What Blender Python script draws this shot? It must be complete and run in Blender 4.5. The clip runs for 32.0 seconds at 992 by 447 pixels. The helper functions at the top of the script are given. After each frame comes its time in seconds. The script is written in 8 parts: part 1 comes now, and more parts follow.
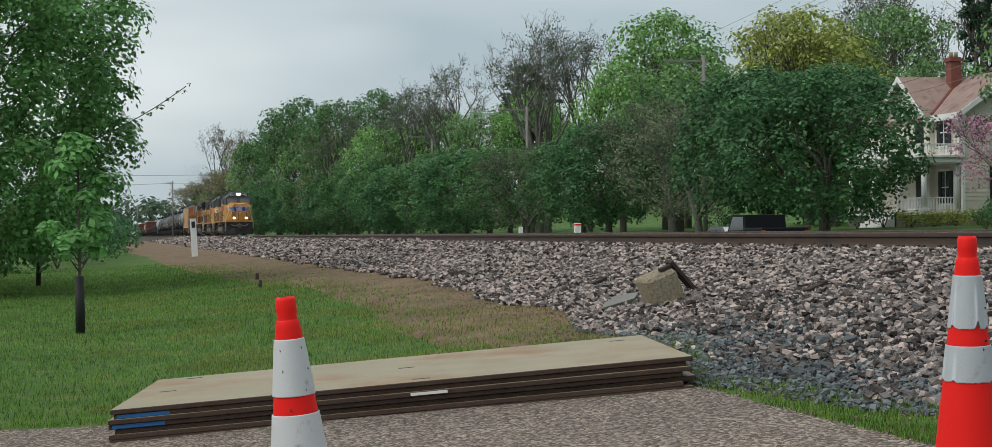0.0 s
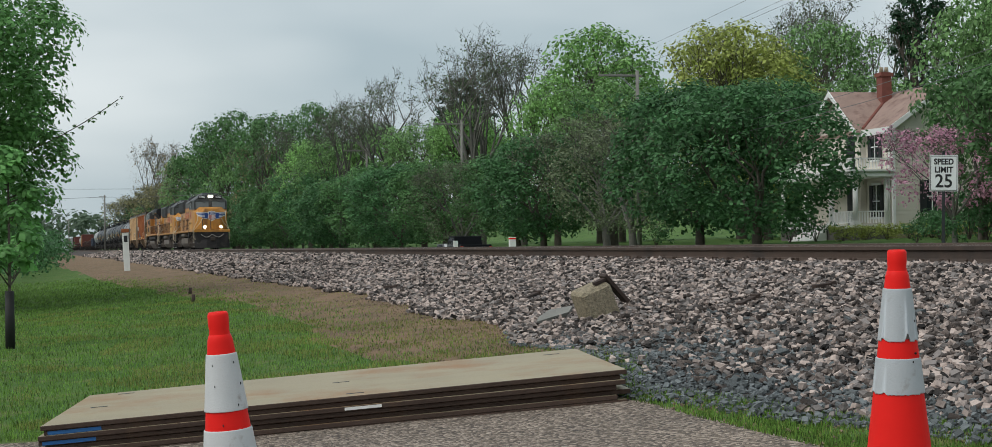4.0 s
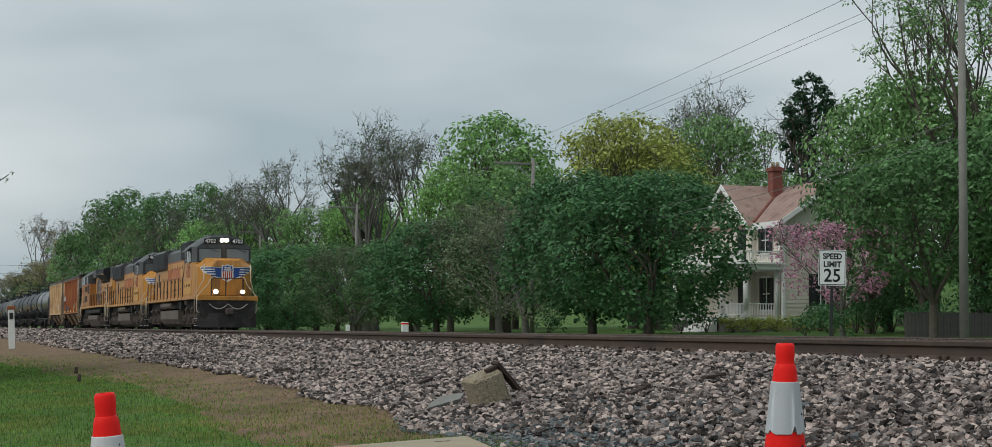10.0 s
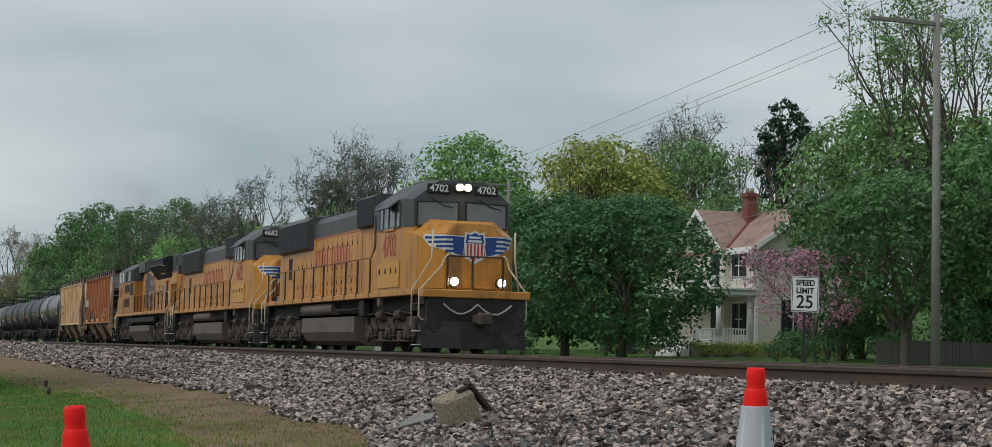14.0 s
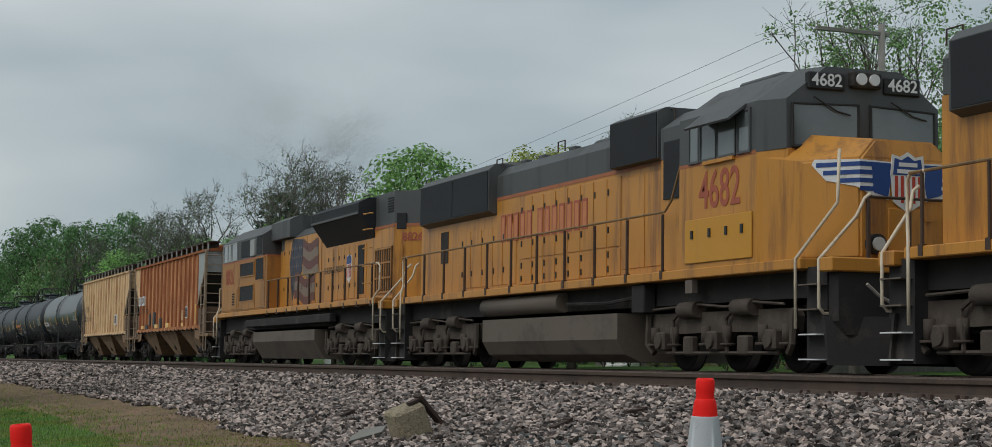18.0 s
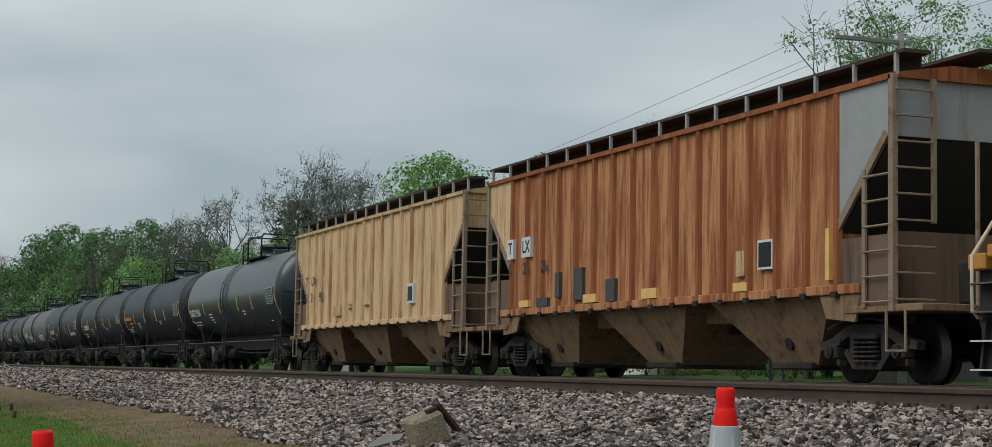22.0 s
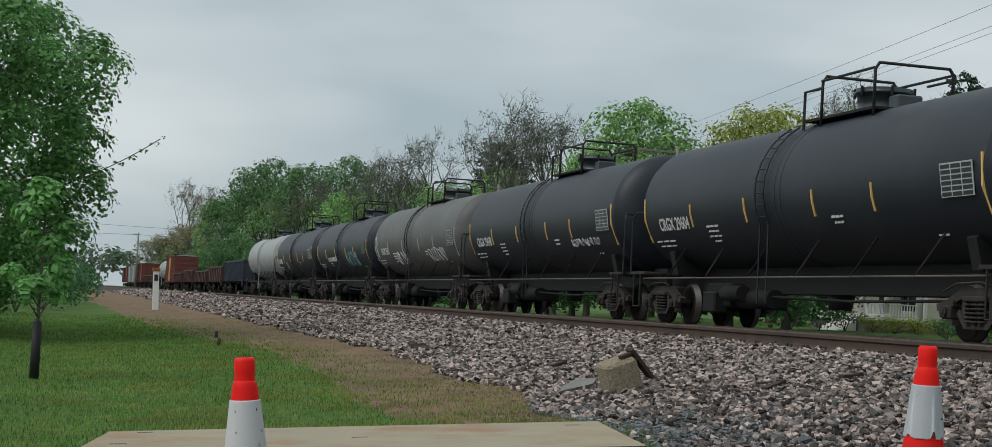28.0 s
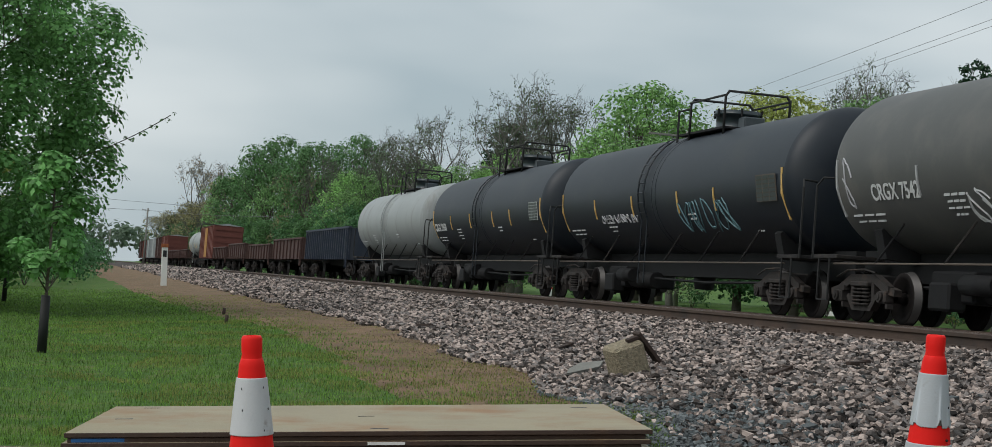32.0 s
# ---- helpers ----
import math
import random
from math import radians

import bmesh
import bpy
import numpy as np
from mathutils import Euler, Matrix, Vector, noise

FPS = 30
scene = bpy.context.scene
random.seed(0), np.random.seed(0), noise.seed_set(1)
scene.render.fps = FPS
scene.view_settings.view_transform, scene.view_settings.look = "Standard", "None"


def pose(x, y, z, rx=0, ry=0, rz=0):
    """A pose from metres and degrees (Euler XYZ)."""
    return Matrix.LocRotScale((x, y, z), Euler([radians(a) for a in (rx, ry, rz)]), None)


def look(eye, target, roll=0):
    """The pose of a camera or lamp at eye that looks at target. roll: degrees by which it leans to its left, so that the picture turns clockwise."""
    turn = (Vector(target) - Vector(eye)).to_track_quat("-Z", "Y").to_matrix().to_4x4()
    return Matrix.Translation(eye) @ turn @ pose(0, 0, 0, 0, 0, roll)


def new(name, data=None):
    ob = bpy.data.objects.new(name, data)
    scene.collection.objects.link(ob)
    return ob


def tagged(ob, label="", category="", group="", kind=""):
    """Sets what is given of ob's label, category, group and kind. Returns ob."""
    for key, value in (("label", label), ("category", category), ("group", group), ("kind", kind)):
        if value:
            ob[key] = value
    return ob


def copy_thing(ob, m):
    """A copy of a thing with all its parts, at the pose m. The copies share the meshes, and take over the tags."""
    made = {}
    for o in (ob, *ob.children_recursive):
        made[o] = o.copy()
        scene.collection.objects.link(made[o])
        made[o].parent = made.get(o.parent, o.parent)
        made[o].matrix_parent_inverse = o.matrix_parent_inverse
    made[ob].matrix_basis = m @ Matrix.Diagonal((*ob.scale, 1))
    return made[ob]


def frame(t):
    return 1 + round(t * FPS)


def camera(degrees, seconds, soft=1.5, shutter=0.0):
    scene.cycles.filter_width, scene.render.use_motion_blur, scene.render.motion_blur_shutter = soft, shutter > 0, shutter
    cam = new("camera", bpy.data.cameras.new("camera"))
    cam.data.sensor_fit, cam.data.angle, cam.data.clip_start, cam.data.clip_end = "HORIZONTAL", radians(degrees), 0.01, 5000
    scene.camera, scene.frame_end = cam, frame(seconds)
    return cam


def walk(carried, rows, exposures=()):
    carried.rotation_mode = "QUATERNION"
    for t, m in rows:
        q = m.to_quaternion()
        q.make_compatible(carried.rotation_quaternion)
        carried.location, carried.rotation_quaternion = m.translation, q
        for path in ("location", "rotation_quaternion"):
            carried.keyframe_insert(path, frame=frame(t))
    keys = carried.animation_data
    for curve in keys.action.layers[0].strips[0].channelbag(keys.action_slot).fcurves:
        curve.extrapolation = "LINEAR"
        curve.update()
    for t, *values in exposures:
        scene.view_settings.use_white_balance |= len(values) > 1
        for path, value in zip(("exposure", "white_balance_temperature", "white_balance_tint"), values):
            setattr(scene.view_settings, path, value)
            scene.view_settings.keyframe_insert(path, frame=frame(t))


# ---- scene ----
cam = camera(32.27, 32.0, 0.65)
# seconds, the camera's place and its turn in degrees; it is held in the hand and sways a little
PATH = [
    (0, 0.0019, 0.0098, 1.0984, 90.273, 0.696, -12.980), (0.5, 0.0029, 0.0086, 1.0985, 90.228, 0.576, -13.718), (1, 0.0036, 0.0109, 1.0974, 90.285, 0.578, -14.019),
    (1.5, 0.0042, 0.0059, 1.0971, 90.402, 0.622, -14.234), (2, 0.0025, 0.0013, 1.0989, 90.505, 0.623, -14.540), (2.5, 0.0041, 0.0055, 1.0987, 90.522, 0.615, -14.782),
    (3, 0.0033, 0.0065, 1.0989, 90.574, 0.617, -15.013), (3.5, 0.0056, 0.0098, 1.0987, 90.635, 0.735, -15.148), (5.5, 0.0028, 0.0080, 1.0980, 90.837, 0.723, -15.211),
    (6, 0.0037, 0.0091, 1.0972, 90.815, 0.659, -15.294), (6.5, 0.0039, 0.0104, 1.0965, 90.870, 0.555, -15.397), (7, 0.0018, 0.0069, 1.0964, 90.906, 0.441, -15.516),
    (7.5, 0.0017, 0.0056, 1.0979, 91.092, 0.347, -15.731), (8, 0.0020, 0.0027, 1.0967, 91.335, 0.353, -15.956), (8.5, 0.0026, 0.0017, 1.0998, 92.016, 0.289, -16.464),
    (9, 0.0009, -0.0011, 1.1004, 93.191, 0.175, -18.037), (9.5, 0.0009, -0.0026, 1.1012, 93.435, -0.083, -18.325), (10, 0.0009, -0.0017, 1.1014, 93.561, -0.386, -18.737),
    (10.5, 0.0024, -0.0020, 1.1004, 93.677, -0.574, -18.844), (11, 0.0012, -0.0029, 1.1016, 93.755, -0.712, -19.055), (11.5, 0.0009, -0.0056, 1.0998, 93.895, -0.860, -19.354),
    (12, -0.0005, -0.0062, 1.1002, 93.942, -0.979, -19.520), (12.5, -0.0022, -0.0045, 1.0986, 94.012, -1.330, -19.594), (13, 0.0013, -0.0059, 1.0988, 94.136, -1.292, -19.599),
    (13.5, -0.0006, -0.0093, 1.0981, 94.198, -1.369, -19.628), (15.5, 0.0013, -0.0096, 1.0985, 94.571, -1.315, -19.710), (16, -0.0003, -0.0089, 1.0983, 94.599, -1.256, -19.826),
    (16.5, 0.0016, -0.0073, 1.0997, 94.641, -1.161, -20.126), (17, -0.0026, -0.0138, 1.0972, 94.691, -1.090, -20.529), (17.5, -0.0003, -0.0109, 1.0981, 94.707, -0.911, -20.915),
    (18, 0.0026, -0.0087, 1.1014, 94.691, -0.774, -21.297), (18.5, 0.0001, -0.0091, 1.1018, 94.710, -0.639, -21.640), (19, 0.0001, -0.0093, 1.1021, 94.713, -0.585, -21.878),
    (19.5, -0.0008, -0.0099, 1.0975, 94.790, -0.661, -21.818), (20, 0.0014, -0.0085, 1.0994, 94.814, -0.560, -21.967), (20.5, 0.0025, -0.0077, 1.1017, 94.829, -0.462, -22.026),
    (21, 0.0028, -0.0083, 1.1006, 94.858, -0.494, -21.987), (21.5, -0.0021, -0.0078, 1.1031, 94.929, -0.595, -22.070), (22, -0.0068, -0.0094, 1.1031, 94.944, -0.999, -20.721),
    (22.5, -0.0057, -0.0118, 1.1034, 94.998, -1.186, -19.334), (23, -0.0045, -0.0129, 1.1024, 95.081, -1.323, -18.763), (23.5, -0.0030, -0.0090, 1.1030, 95.115, -1.381, -18.412),
    (24, 0.0004, -0.0036, 1.1018, 95.016, -1.698, -16.506), (24.5, -0.0020, -0.0006, 1.1019, 94.888, -2.114, -14.908), (25, -0.0014, -0.0002, 1.1022, 94.733, -2.433, -14.677),
    (25.5, -0.0009, 0.0016, 1.1009, 94.671, -2.658, -14.222), (27.5, -0.0032, 0.0046, 1.0999, 93.689, -3.318, -14.022), (28, -0.0036, 0.0087, 1.0997, 92.857, -3.472, -14.224),
    (28.5, -0.0039, 0.0072, 1.1015, 92.845, -3.531, -14.384), (29, -0.0038, 0.0099, 1.1021, 92.798, -3.622, -14.473), (29.5, -0.0041, 0.0116, 1.1014, 92.703, -3.793, -14.449),
    (30, -0.0019, 0.0139, 1.1016, 92.582, -3.978, -14.193), (30.5, -0.0024, 0.0132, 1.0995, 92.462, -4.149, -14.069), (31, -0.0008, 0.0099, 1.1020, 92.308, -4.234, -13.890),
    (31.5, -0.0033, 0.0144, 1.1021, 92.246, -4.271, -13.858), (32, -0.0030, 0.0138, 1.1012, 92.212, -4.380, -13.964),
]
walk(cam, [(t, pose(*row)) for t, *row in PATH],
     [(0, 0.28), (7, 0.26), (9, 0.13), (13, 0.06), (18, -0.08), (20.5, -0.09), (22, 0.0), (23, -0.01), (25, 0.02), (27.5, 0.11), (32, 0.16)])

# ---- world and sun: an overcast spring sky ----
world = bpy.data.worlds.new("overcast")
scene.world = world
world.use_nodes = True
wn, wl = world.node_tree.nodes, world.node_tree.links
wn.clear()
w_out = wn.new("ShaderNodeOutputWorld")
w_bg = wn.new("ShaderNodeBackground")
w_sky = wn.new("ShaderNodeTexSky")
w_sky.sky_type = "NISHITA"
w_sky.sun_disc = False
w_sky.sun_elevation, w_sky.sun_rotation = radians(48), radians(256)
w_sky.dust_density, w_sky.air_density = 3.0, 1.0
w_tc = wn.new("ShaderNodeTexCoord")
w_map = wn.new("ShaderNodeMapping")
w_map.inputs["Scale"].default_value = (1.0, 1.0, 3.2)
w_map.inputs["Rotation"].default_value = (0.0, 0.22, 0.3)
w_noise = wn.new("ShaderNodeTexNoise")
w_noise.inputs["Scale"].default_value = 2.4
w_noise.inputs["Detail"].default_value = 4.0
w_noise.inputs["Roughness"].default_value = 0.45
w_ramp = wn.new("ShaderNodeValToRGB")
w_ramp.color_ramp.elements[0].position, w_ramp.color_ramp.elements[0].color = 0.36, (0.365, 0.445, 0.485, 1)
w_ramp.color_ramp.elements[1].position, w_ramp.color_ramp.elements[1].color = 0.64, (0.655, 0.705, 0.718, 1)
w_mul = wn.new("ShaderNodeMixRGB")
w_mul.blend_type = "MIX"
w_mul.inputs[0].default_value = 0.9
w_scale = wn.new("ShaderNodeVectorMath")
w_scale.operation = "SCALE"
w_scale.inputs["Scale"].default_value = 10.0
wl.new(w_tc.outputs["Generated"], w_map.inputs["Vector"])
wl.new(w_map.outputs["Vector"], w_noise.inputs["Vector"])
wl.new(w_noise.outputs["Fac"], w_ramp.inputs["Fac"])
wl.new(w_ramp.outputs["Color"], w_scale.inputs[0])
wl.new(w_sky.outputs["Color"], w_mul.inputs[1])
wl.new(w_scale.outputs["Vector"], w_mul.inputs[2])
wl.new(w_mul.outputs["Color"], w_bg.inputs["Color"])
w_bg.inputs["Strength"].default_value = 0.1
wl.new(w_bg.outputs["Background"], w_out.inputs["Surface"])
sun_data = bpy.data.lights.new("sun", "SUN")
sun_data.energy, sun_data.angle, sun_data.color = 1.3, radians(40), (1.0, 0.975, 0.93)
sun = new("sun", sun_data)
sun.matrix_basis = look((-62, 2, 82), (10, 20, 0))

# ---- materials ----
def mat(name, col, rough=0.7, metal=0.0, vary=0.15, scale=4.0, fine=40.0, bump=0.15, dirt=None, dirt_amt=0.5,
        dirt_scale=1.3, streak=False, dirt2=None, dirt2_scale=9.0, rnd=0.0, island=0.0, spec=0.4, depth=0.02):
    """A painted or raw surface: base colour with two scales of variation, dirt or rust patches and fine relief."""
    m = bpy.data.materials.new(name)
    m.use_nodes = True
    n, l = m.node_tree.nodes, m.node_tree.links
    b = n["Principled BSDF"]
    tc = n.new("ShaderNodeTexCoord")
    mp = n.new("ShaderNodeMapping")
    l.new(tc.outputs["Object"], mp.inputs["Vector"])
    big = n.new("ShaderNodeTexNoise")
    big.inputs["Scale"].default_value, big.inputs["Detail"].default_value = scale, 5.0
    l.new(mp.outputs["Vector"], big.inputs["Vector"])
    sm = n.new("ShaderNodeTexNoise")
    sm.inputs["Scale"].default_value, sm.inputs["Detail"].default_value = fine, 4.0
    l.new(mp.outputs["Vector"], sm.inputs["Vector"])
    c0 = [max(0.0, x * (1 - vary)) for x in col]
    c1 = [min(1.0, x * (1 + vary)) for x in col]
    mix = n.new("ShaderNodeMixRGB")
    mix.inputs[1].default_value, mix.inputs[2].default_value = (*c0, 1), (*c1, 1)
    add = n.new("ShaderNodeMath")
    add.operation = "ADD"
    half = n.new("ShaderNodeMath")
    half.operation, half.inputs[1].default_value = "MULTIPLY_ADD", 0.5
    l.new(sm.outputs["Fac"], half.inputs[0])
    half.inputs[2].default_value = -0.25
    l.new(big.outputs["Fac"], add.inputs[0])
    l.new(half.outputs[0], add.inputs[1])
    last = add
    if rnd:
        oi = n.new("ShaderNodeObjectInfo")
        ma = n.new("ShaderNodeMath")
        ma.operation, ma.inputs[1].default_value, ma.inputs[2].default_value = "MULTIPLY_ADD", rnd, -rnd / 2
        l.new(oi.outputs["Random"], ma.inputs[0])
        a2 = n.new("ShaderNodeMath")
        l.new(last.outputs[0], a2.inputs[0])
        l.new(ma.outputs[0], a2.inputs[1])
        last = a2
    if island:
        ge = n.new("ShaderNodeNewGeometry")
        ma = n.new("ShaderNodeMath")
        ma.operation, ma.inputs[1].default_value, ma.inputs[2].default_value = "MULTIPLY_ADD", island, -island / 2
        l.new(ge.outputs["Random Per Island"], ma.inputs[0])
        a2 = n.new("ShaderNodeMath")
        l.new(last.outputs[0], a2.inputs[0])
        l.new(ma.outputs[0], a2.inputs[1])
        last = a2
    l.new(last.outputs[0], mix.inputs[0])
    out = mix
    if dirt:
        dn = n.new("ShaderNodeTexNoise")
        dn.inputs["Scale"].default_value, dn.inputs["Detail"].default_value = dirt_scale, 7.0
        dn.inputs["Roughness"].default_value = 0.65
        if streak:
            m2 = n.new("ShaderNodeMapping")
            m2.inputs["Scale"].default_value = (1.0, 1.0, 0.12)
            l.new(tc.outputs["Object"], m2.inputs["Vector"])
            l.new(m2.outputs["Vector"], dn.inputs["Vector"])
        else:
            l.new(mp.outputs["Vector"], dn.inputs["Vector"])
        rp = n.new("ShaderNodeValToRGB")
        rp.color_ramp.elements[0].position = 0.68 - 0.36 * dirt_amt
        rp.color_ramp.elements[1].position = 0.80 - 0.28 * dirt_amt
        l.new(dn.outputs["Fac"], rp.inputs["Fac"])
        mx = n.new("ShaderNodeMixRGB")
        l.new(rp.outputs["Color"], mx.inputs[0])
        l.new(out.outputs[0], mx.inputs[1])
        mx.inputs[2].default_value = (*dirt, 1)
        out = mx
    if dirt2:
        m3 = n.new("ShaderNodeMapping")
        m3.inputs["Scale"].default_value = (1.0, 1.0, 0.07)
        m3.inputs["Location"].default_value = (3.1, 7.7, 1.3)
        l.new(tc.outputs["Object"], m3.inputs["Vector"])
        d2 = n.new("ShaderNodeTexNoise")
        d2.inputs["Scale"].default_value, d2.inputs["Detail"].default_value = dirt2_scale, 8.0
        d2.inputs["Roughness"].default_value = 0.7
        l.new(m3.outputs["Vector"], d2.inputs["Vector"])
        r2 = n.new("ShaderNodeValToRGB")
        r2.color_ramp.elements[0].position, r2.color_ramp.elements[1].position = 0.50, 0.68
        l.new(d2.outputs["Fac"], r2.inputs["Fac"])
        x2 = n.new("ShaderNodeMixRGB")
        l.new(r2.outputs["Color"], x2.inputs[0])
        l.new(out.outputs[0], x2.inputs[1])
        x2.inputs[2].default_value = (*dirt2, 1)
        out = x2
    l.new(out.outputs[0], b.inputs["Base Color"])
    b.inputs["Roughness"].default_value = rough
    b.inputs["Metallic"].default_value = metal
    b.inputs["Specular IOR Level"].default_value = spec
    if bump:
        bp = n.new("ShaderNodeBump")
        bp.inputs["Strength"].default_value, bp.inputs["Distance"].default_value = bump, depth
        l.new(sm.outputs["Fac"], bp.inputs["Height"])
        l.new(bp.outputs["Normal"], b.inputs["Normal"])
    return m


def leaf_mat(name, col, vary=0.45):
    """Leaves: each clump its own green, and some light through the blade."""
    m = bpy.data.materials.new(name)
    m.use_nodes = True
    n, l = m.node_tree.nodes, m.node_tree.links
    b, out = n["Principled BSDF"], n["Material Output"]
    ge = n.new("ShaderNodeNewGeometry")
    oi = n.new("ShaderNodeObjectInfo")
    rp = n.new("ShaderNodeValToRGB")
    rp.color_ramp.elements[0].color = (*[c * (1 - vary) for c in col], 1)
    rp.color_ramp.elements[1].color = (*[c * (1 + vary) for c in col], 1)
    l.new(ge.outputs["Random Per Island"], rp.inputs["Fac"])
    hs = n.new("ShaderNodeHueSaturation")
    ma = n.new("ShaderNodeMath")
    ma.operation, ma.inputs[1].default_value, ma.inputs[2].default_value = "MULTIPLY_ADD", 0.3, 0.85
    l.new(oi.outputs["Random"], ma.inputs[0])
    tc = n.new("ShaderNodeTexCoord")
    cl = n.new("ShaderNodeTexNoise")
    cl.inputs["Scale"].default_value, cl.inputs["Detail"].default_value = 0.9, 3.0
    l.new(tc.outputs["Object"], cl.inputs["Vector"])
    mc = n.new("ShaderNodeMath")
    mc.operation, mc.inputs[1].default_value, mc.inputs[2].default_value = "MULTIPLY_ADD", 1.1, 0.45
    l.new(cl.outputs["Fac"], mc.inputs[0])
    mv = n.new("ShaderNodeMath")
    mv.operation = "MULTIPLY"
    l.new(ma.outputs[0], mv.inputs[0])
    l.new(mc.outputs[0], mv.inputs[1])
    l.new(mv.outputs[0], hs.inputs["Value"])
    l.new(rp.outputs["Color"], hs.inputs["Color"])
    l.new(hs.outputs["Color"], b.inputs["Base Color"])
    b.inputs["Roughness"].default_value = 0.55
    b.inputs["Specular IOR Level"].default_value = 0.25
    tr = n.new("ShaderNodeBsdfTranslucent")
    l.new(hs.outputs["Color"], tr.inputs["Color"])
    mx = n.new("ShaderNodeMixShader")
    mx.inputs[0].default_value = 0.36
    l.new(b.outputs[0], mx.inputs[1])
    l.new(tr.outputs[0], mx.inputs[2])
    l.new(mx.outputs[0], out.inputs["Surface"])
    return m


def glow_mat(name, col, power):
    m = bpy.data.materials.new(name)
    m.use_nodes = True
    b = m.node_tree.nodes["Principled BSDF"]
    b.inputs["Base Color"].default_value = (*col, 1)
    b.inputs["Emission Color"].default_value = (*col, 1)
    b.inputs["Emission Strength"].default_value = power
    return m


def ground_mat(name, layers, scale_big=0.35, bump=0.5):
    """Soil, grass or gravel: two tones mixed by coarse noise, grained by fine noise."""
    a, c, d = layers
    m = bpy.data.materials.new(name)
    m.use_nodes = True
    n, l = m.node_tree.nodes, m.node_tree.links
    b = n["Principled BSDF"]
    tc = n.new("ShaderNodeTexCoord")
    big, fine, mid = (n.new("ShaderNodeTexNoise") for _ in range(3))
    for q, s in ((big, scale_big), (mid, 2.6), (fine, 60.0)):
        q.inputs["Scale"].default_value, q.inputs["Detail"].default_value = s, 6.0
        l.new(tc.outputs["Object"], q.inputs["Vector"])
    r1 = n.new("ShaderNodeValToRGB")
    r1.color_ramp.elements[0].position, r1.color_ramp.elements[1].position = 0.4, 0.62
    l.new(big.outputs["Fac"], r1.inputs["Fac"])
    m1 = n.new("ShaderNodeMixRGB")
    m1.inputs[1].default_value, m1.inputs[2].default_value = (*a, 1), (*c, 1)
    l.new(r1.outputs["Color"], m1.inputs[0])
    r2 = n.new("ShaderNodeValToRGB")
    r2.color_ramp.elements[0].position, r2.color_ramp.elements[1].position = 0.5, 0.72
    l.new(mid.outputs["Fac"], r2.inputs["Fac"])
    m2 = n.new("ShaderNodeMixRGB")
    l.new(r2.outputs["Color"], m2.inputs[0])
    l.new(m1.outputs[0], m2.inputs[1])
    m2.inputs[2].default_value = (*d, 1)
    m3 = n.new("ShaderNodeMixRGB")
    m3.blend_type, m3.inputs[0].default_value = "OVERLAY", 0.6
    l.new(m2.outputs[0], m3.inputs[1])
    l.new(fine.outputs["Fac"], m3.inputs[2])
    l.new(m3.outputs[0], b.inputs["Base Color"])
    b.inputs["Roughness"].default_value = 0.9
    b.inputs["Specular IOR Level"].default_value = 0.2
    bp = n.new("ShaderNodeBump")
    bp.inputs["Strength"].default_value, bp.inputs["Distance"].default_value = bump, 0.03
    l.new(fine.outputs["Fac"], bp.inputs["Height"])
    l.new(bp.outputs["Normal"], b.inputs["Normal"])
    return m


M_GRASS = ground_mat("lawn_grass", ((0.052, 0.118, 0.023), (0.078, 0.150, 0.030), (0.145, 0.155, 0.052)))
M_DIRT = ground_mat("sandy_dirt", ((0.240, 0.158, 0.100), (0.165, 0.112, 0.074), (0.150, 0.128, 0.066)), 1.3, 0.8)
# the gravel bed's dark tone paints shade into the gaps between stones
M_GRAVEL = ground_mat("gravel_bed", ((0.070, 0.060, 0.056), (0.085, 0.072, 0.066), (0.060, 0.058, 0.058)), 0.9, 0.9)


def chip_mat(name, tones, scale):
    """Loose stone chips rolled into tar: every chip its own tone and height."""
    m = bpy.data.materials.new(name)
    m.use_nodes = True
    n, l = m.node_tree.nodes, m.node_tree.links
    b = n["Principled BSDF"]
    tc = n.new("ShaderNodeTexCoord")
    vo = n.new("ShaderNodeTexVoronoi")
    vo.inputs["Scale"].default_value = scale
    big = n.new("ShaderNodeTexNoise")
    big.inputs["Scale"].default_value, big.inputs["Detail"].default_value = 1.1, 5.0
    for q in (vo, big):
        l.new(tc.outputs["Object"], q.inputs["Vector"])
    sp = n.new("ShaderNodeSeparateColor")
    l.new(vo.outputs["Color"], sp.inputs[0])
    rp = n.new("ShaderNodeValToRGB")
    rp.color_ramp.elements[0].color, rp.color_ramp.elements[1].color = (*tones[0], 1), (*tones[2], 1)
    e = rp.color_ramp.elements.new(0.55)
    e.color = (*tones[1], 1)
    l.new(sp.outputs[0], rp.inputs["Fac"])
    mx = n.new("ShaderNodeMixRGB")
    mx.blend_type, mx.inputs[0].default_value = "OVERLAY", 0.5
    l.new(rp.outputs["Color"], mx.inputs[1])
    l.new(big.outputs["Fac"], mx.inputs[2])
    l.new(mx.outputs[0], b.inputs["Base Color"])
    b.inputs["Roughness"].default_value = 0.9
    bp = n.new("ShaderNodeBump")
    bp.invert = True
    bp.inputs["Strength"].default_value, bp.inputs["Distance"].default_value = 0.9, 0.012
    l.new(vo.outputs["Distance"], bp.inputs["Height"])
    l.new(bp.outputs["Normal"], b.inputs["Normal"])
    return m


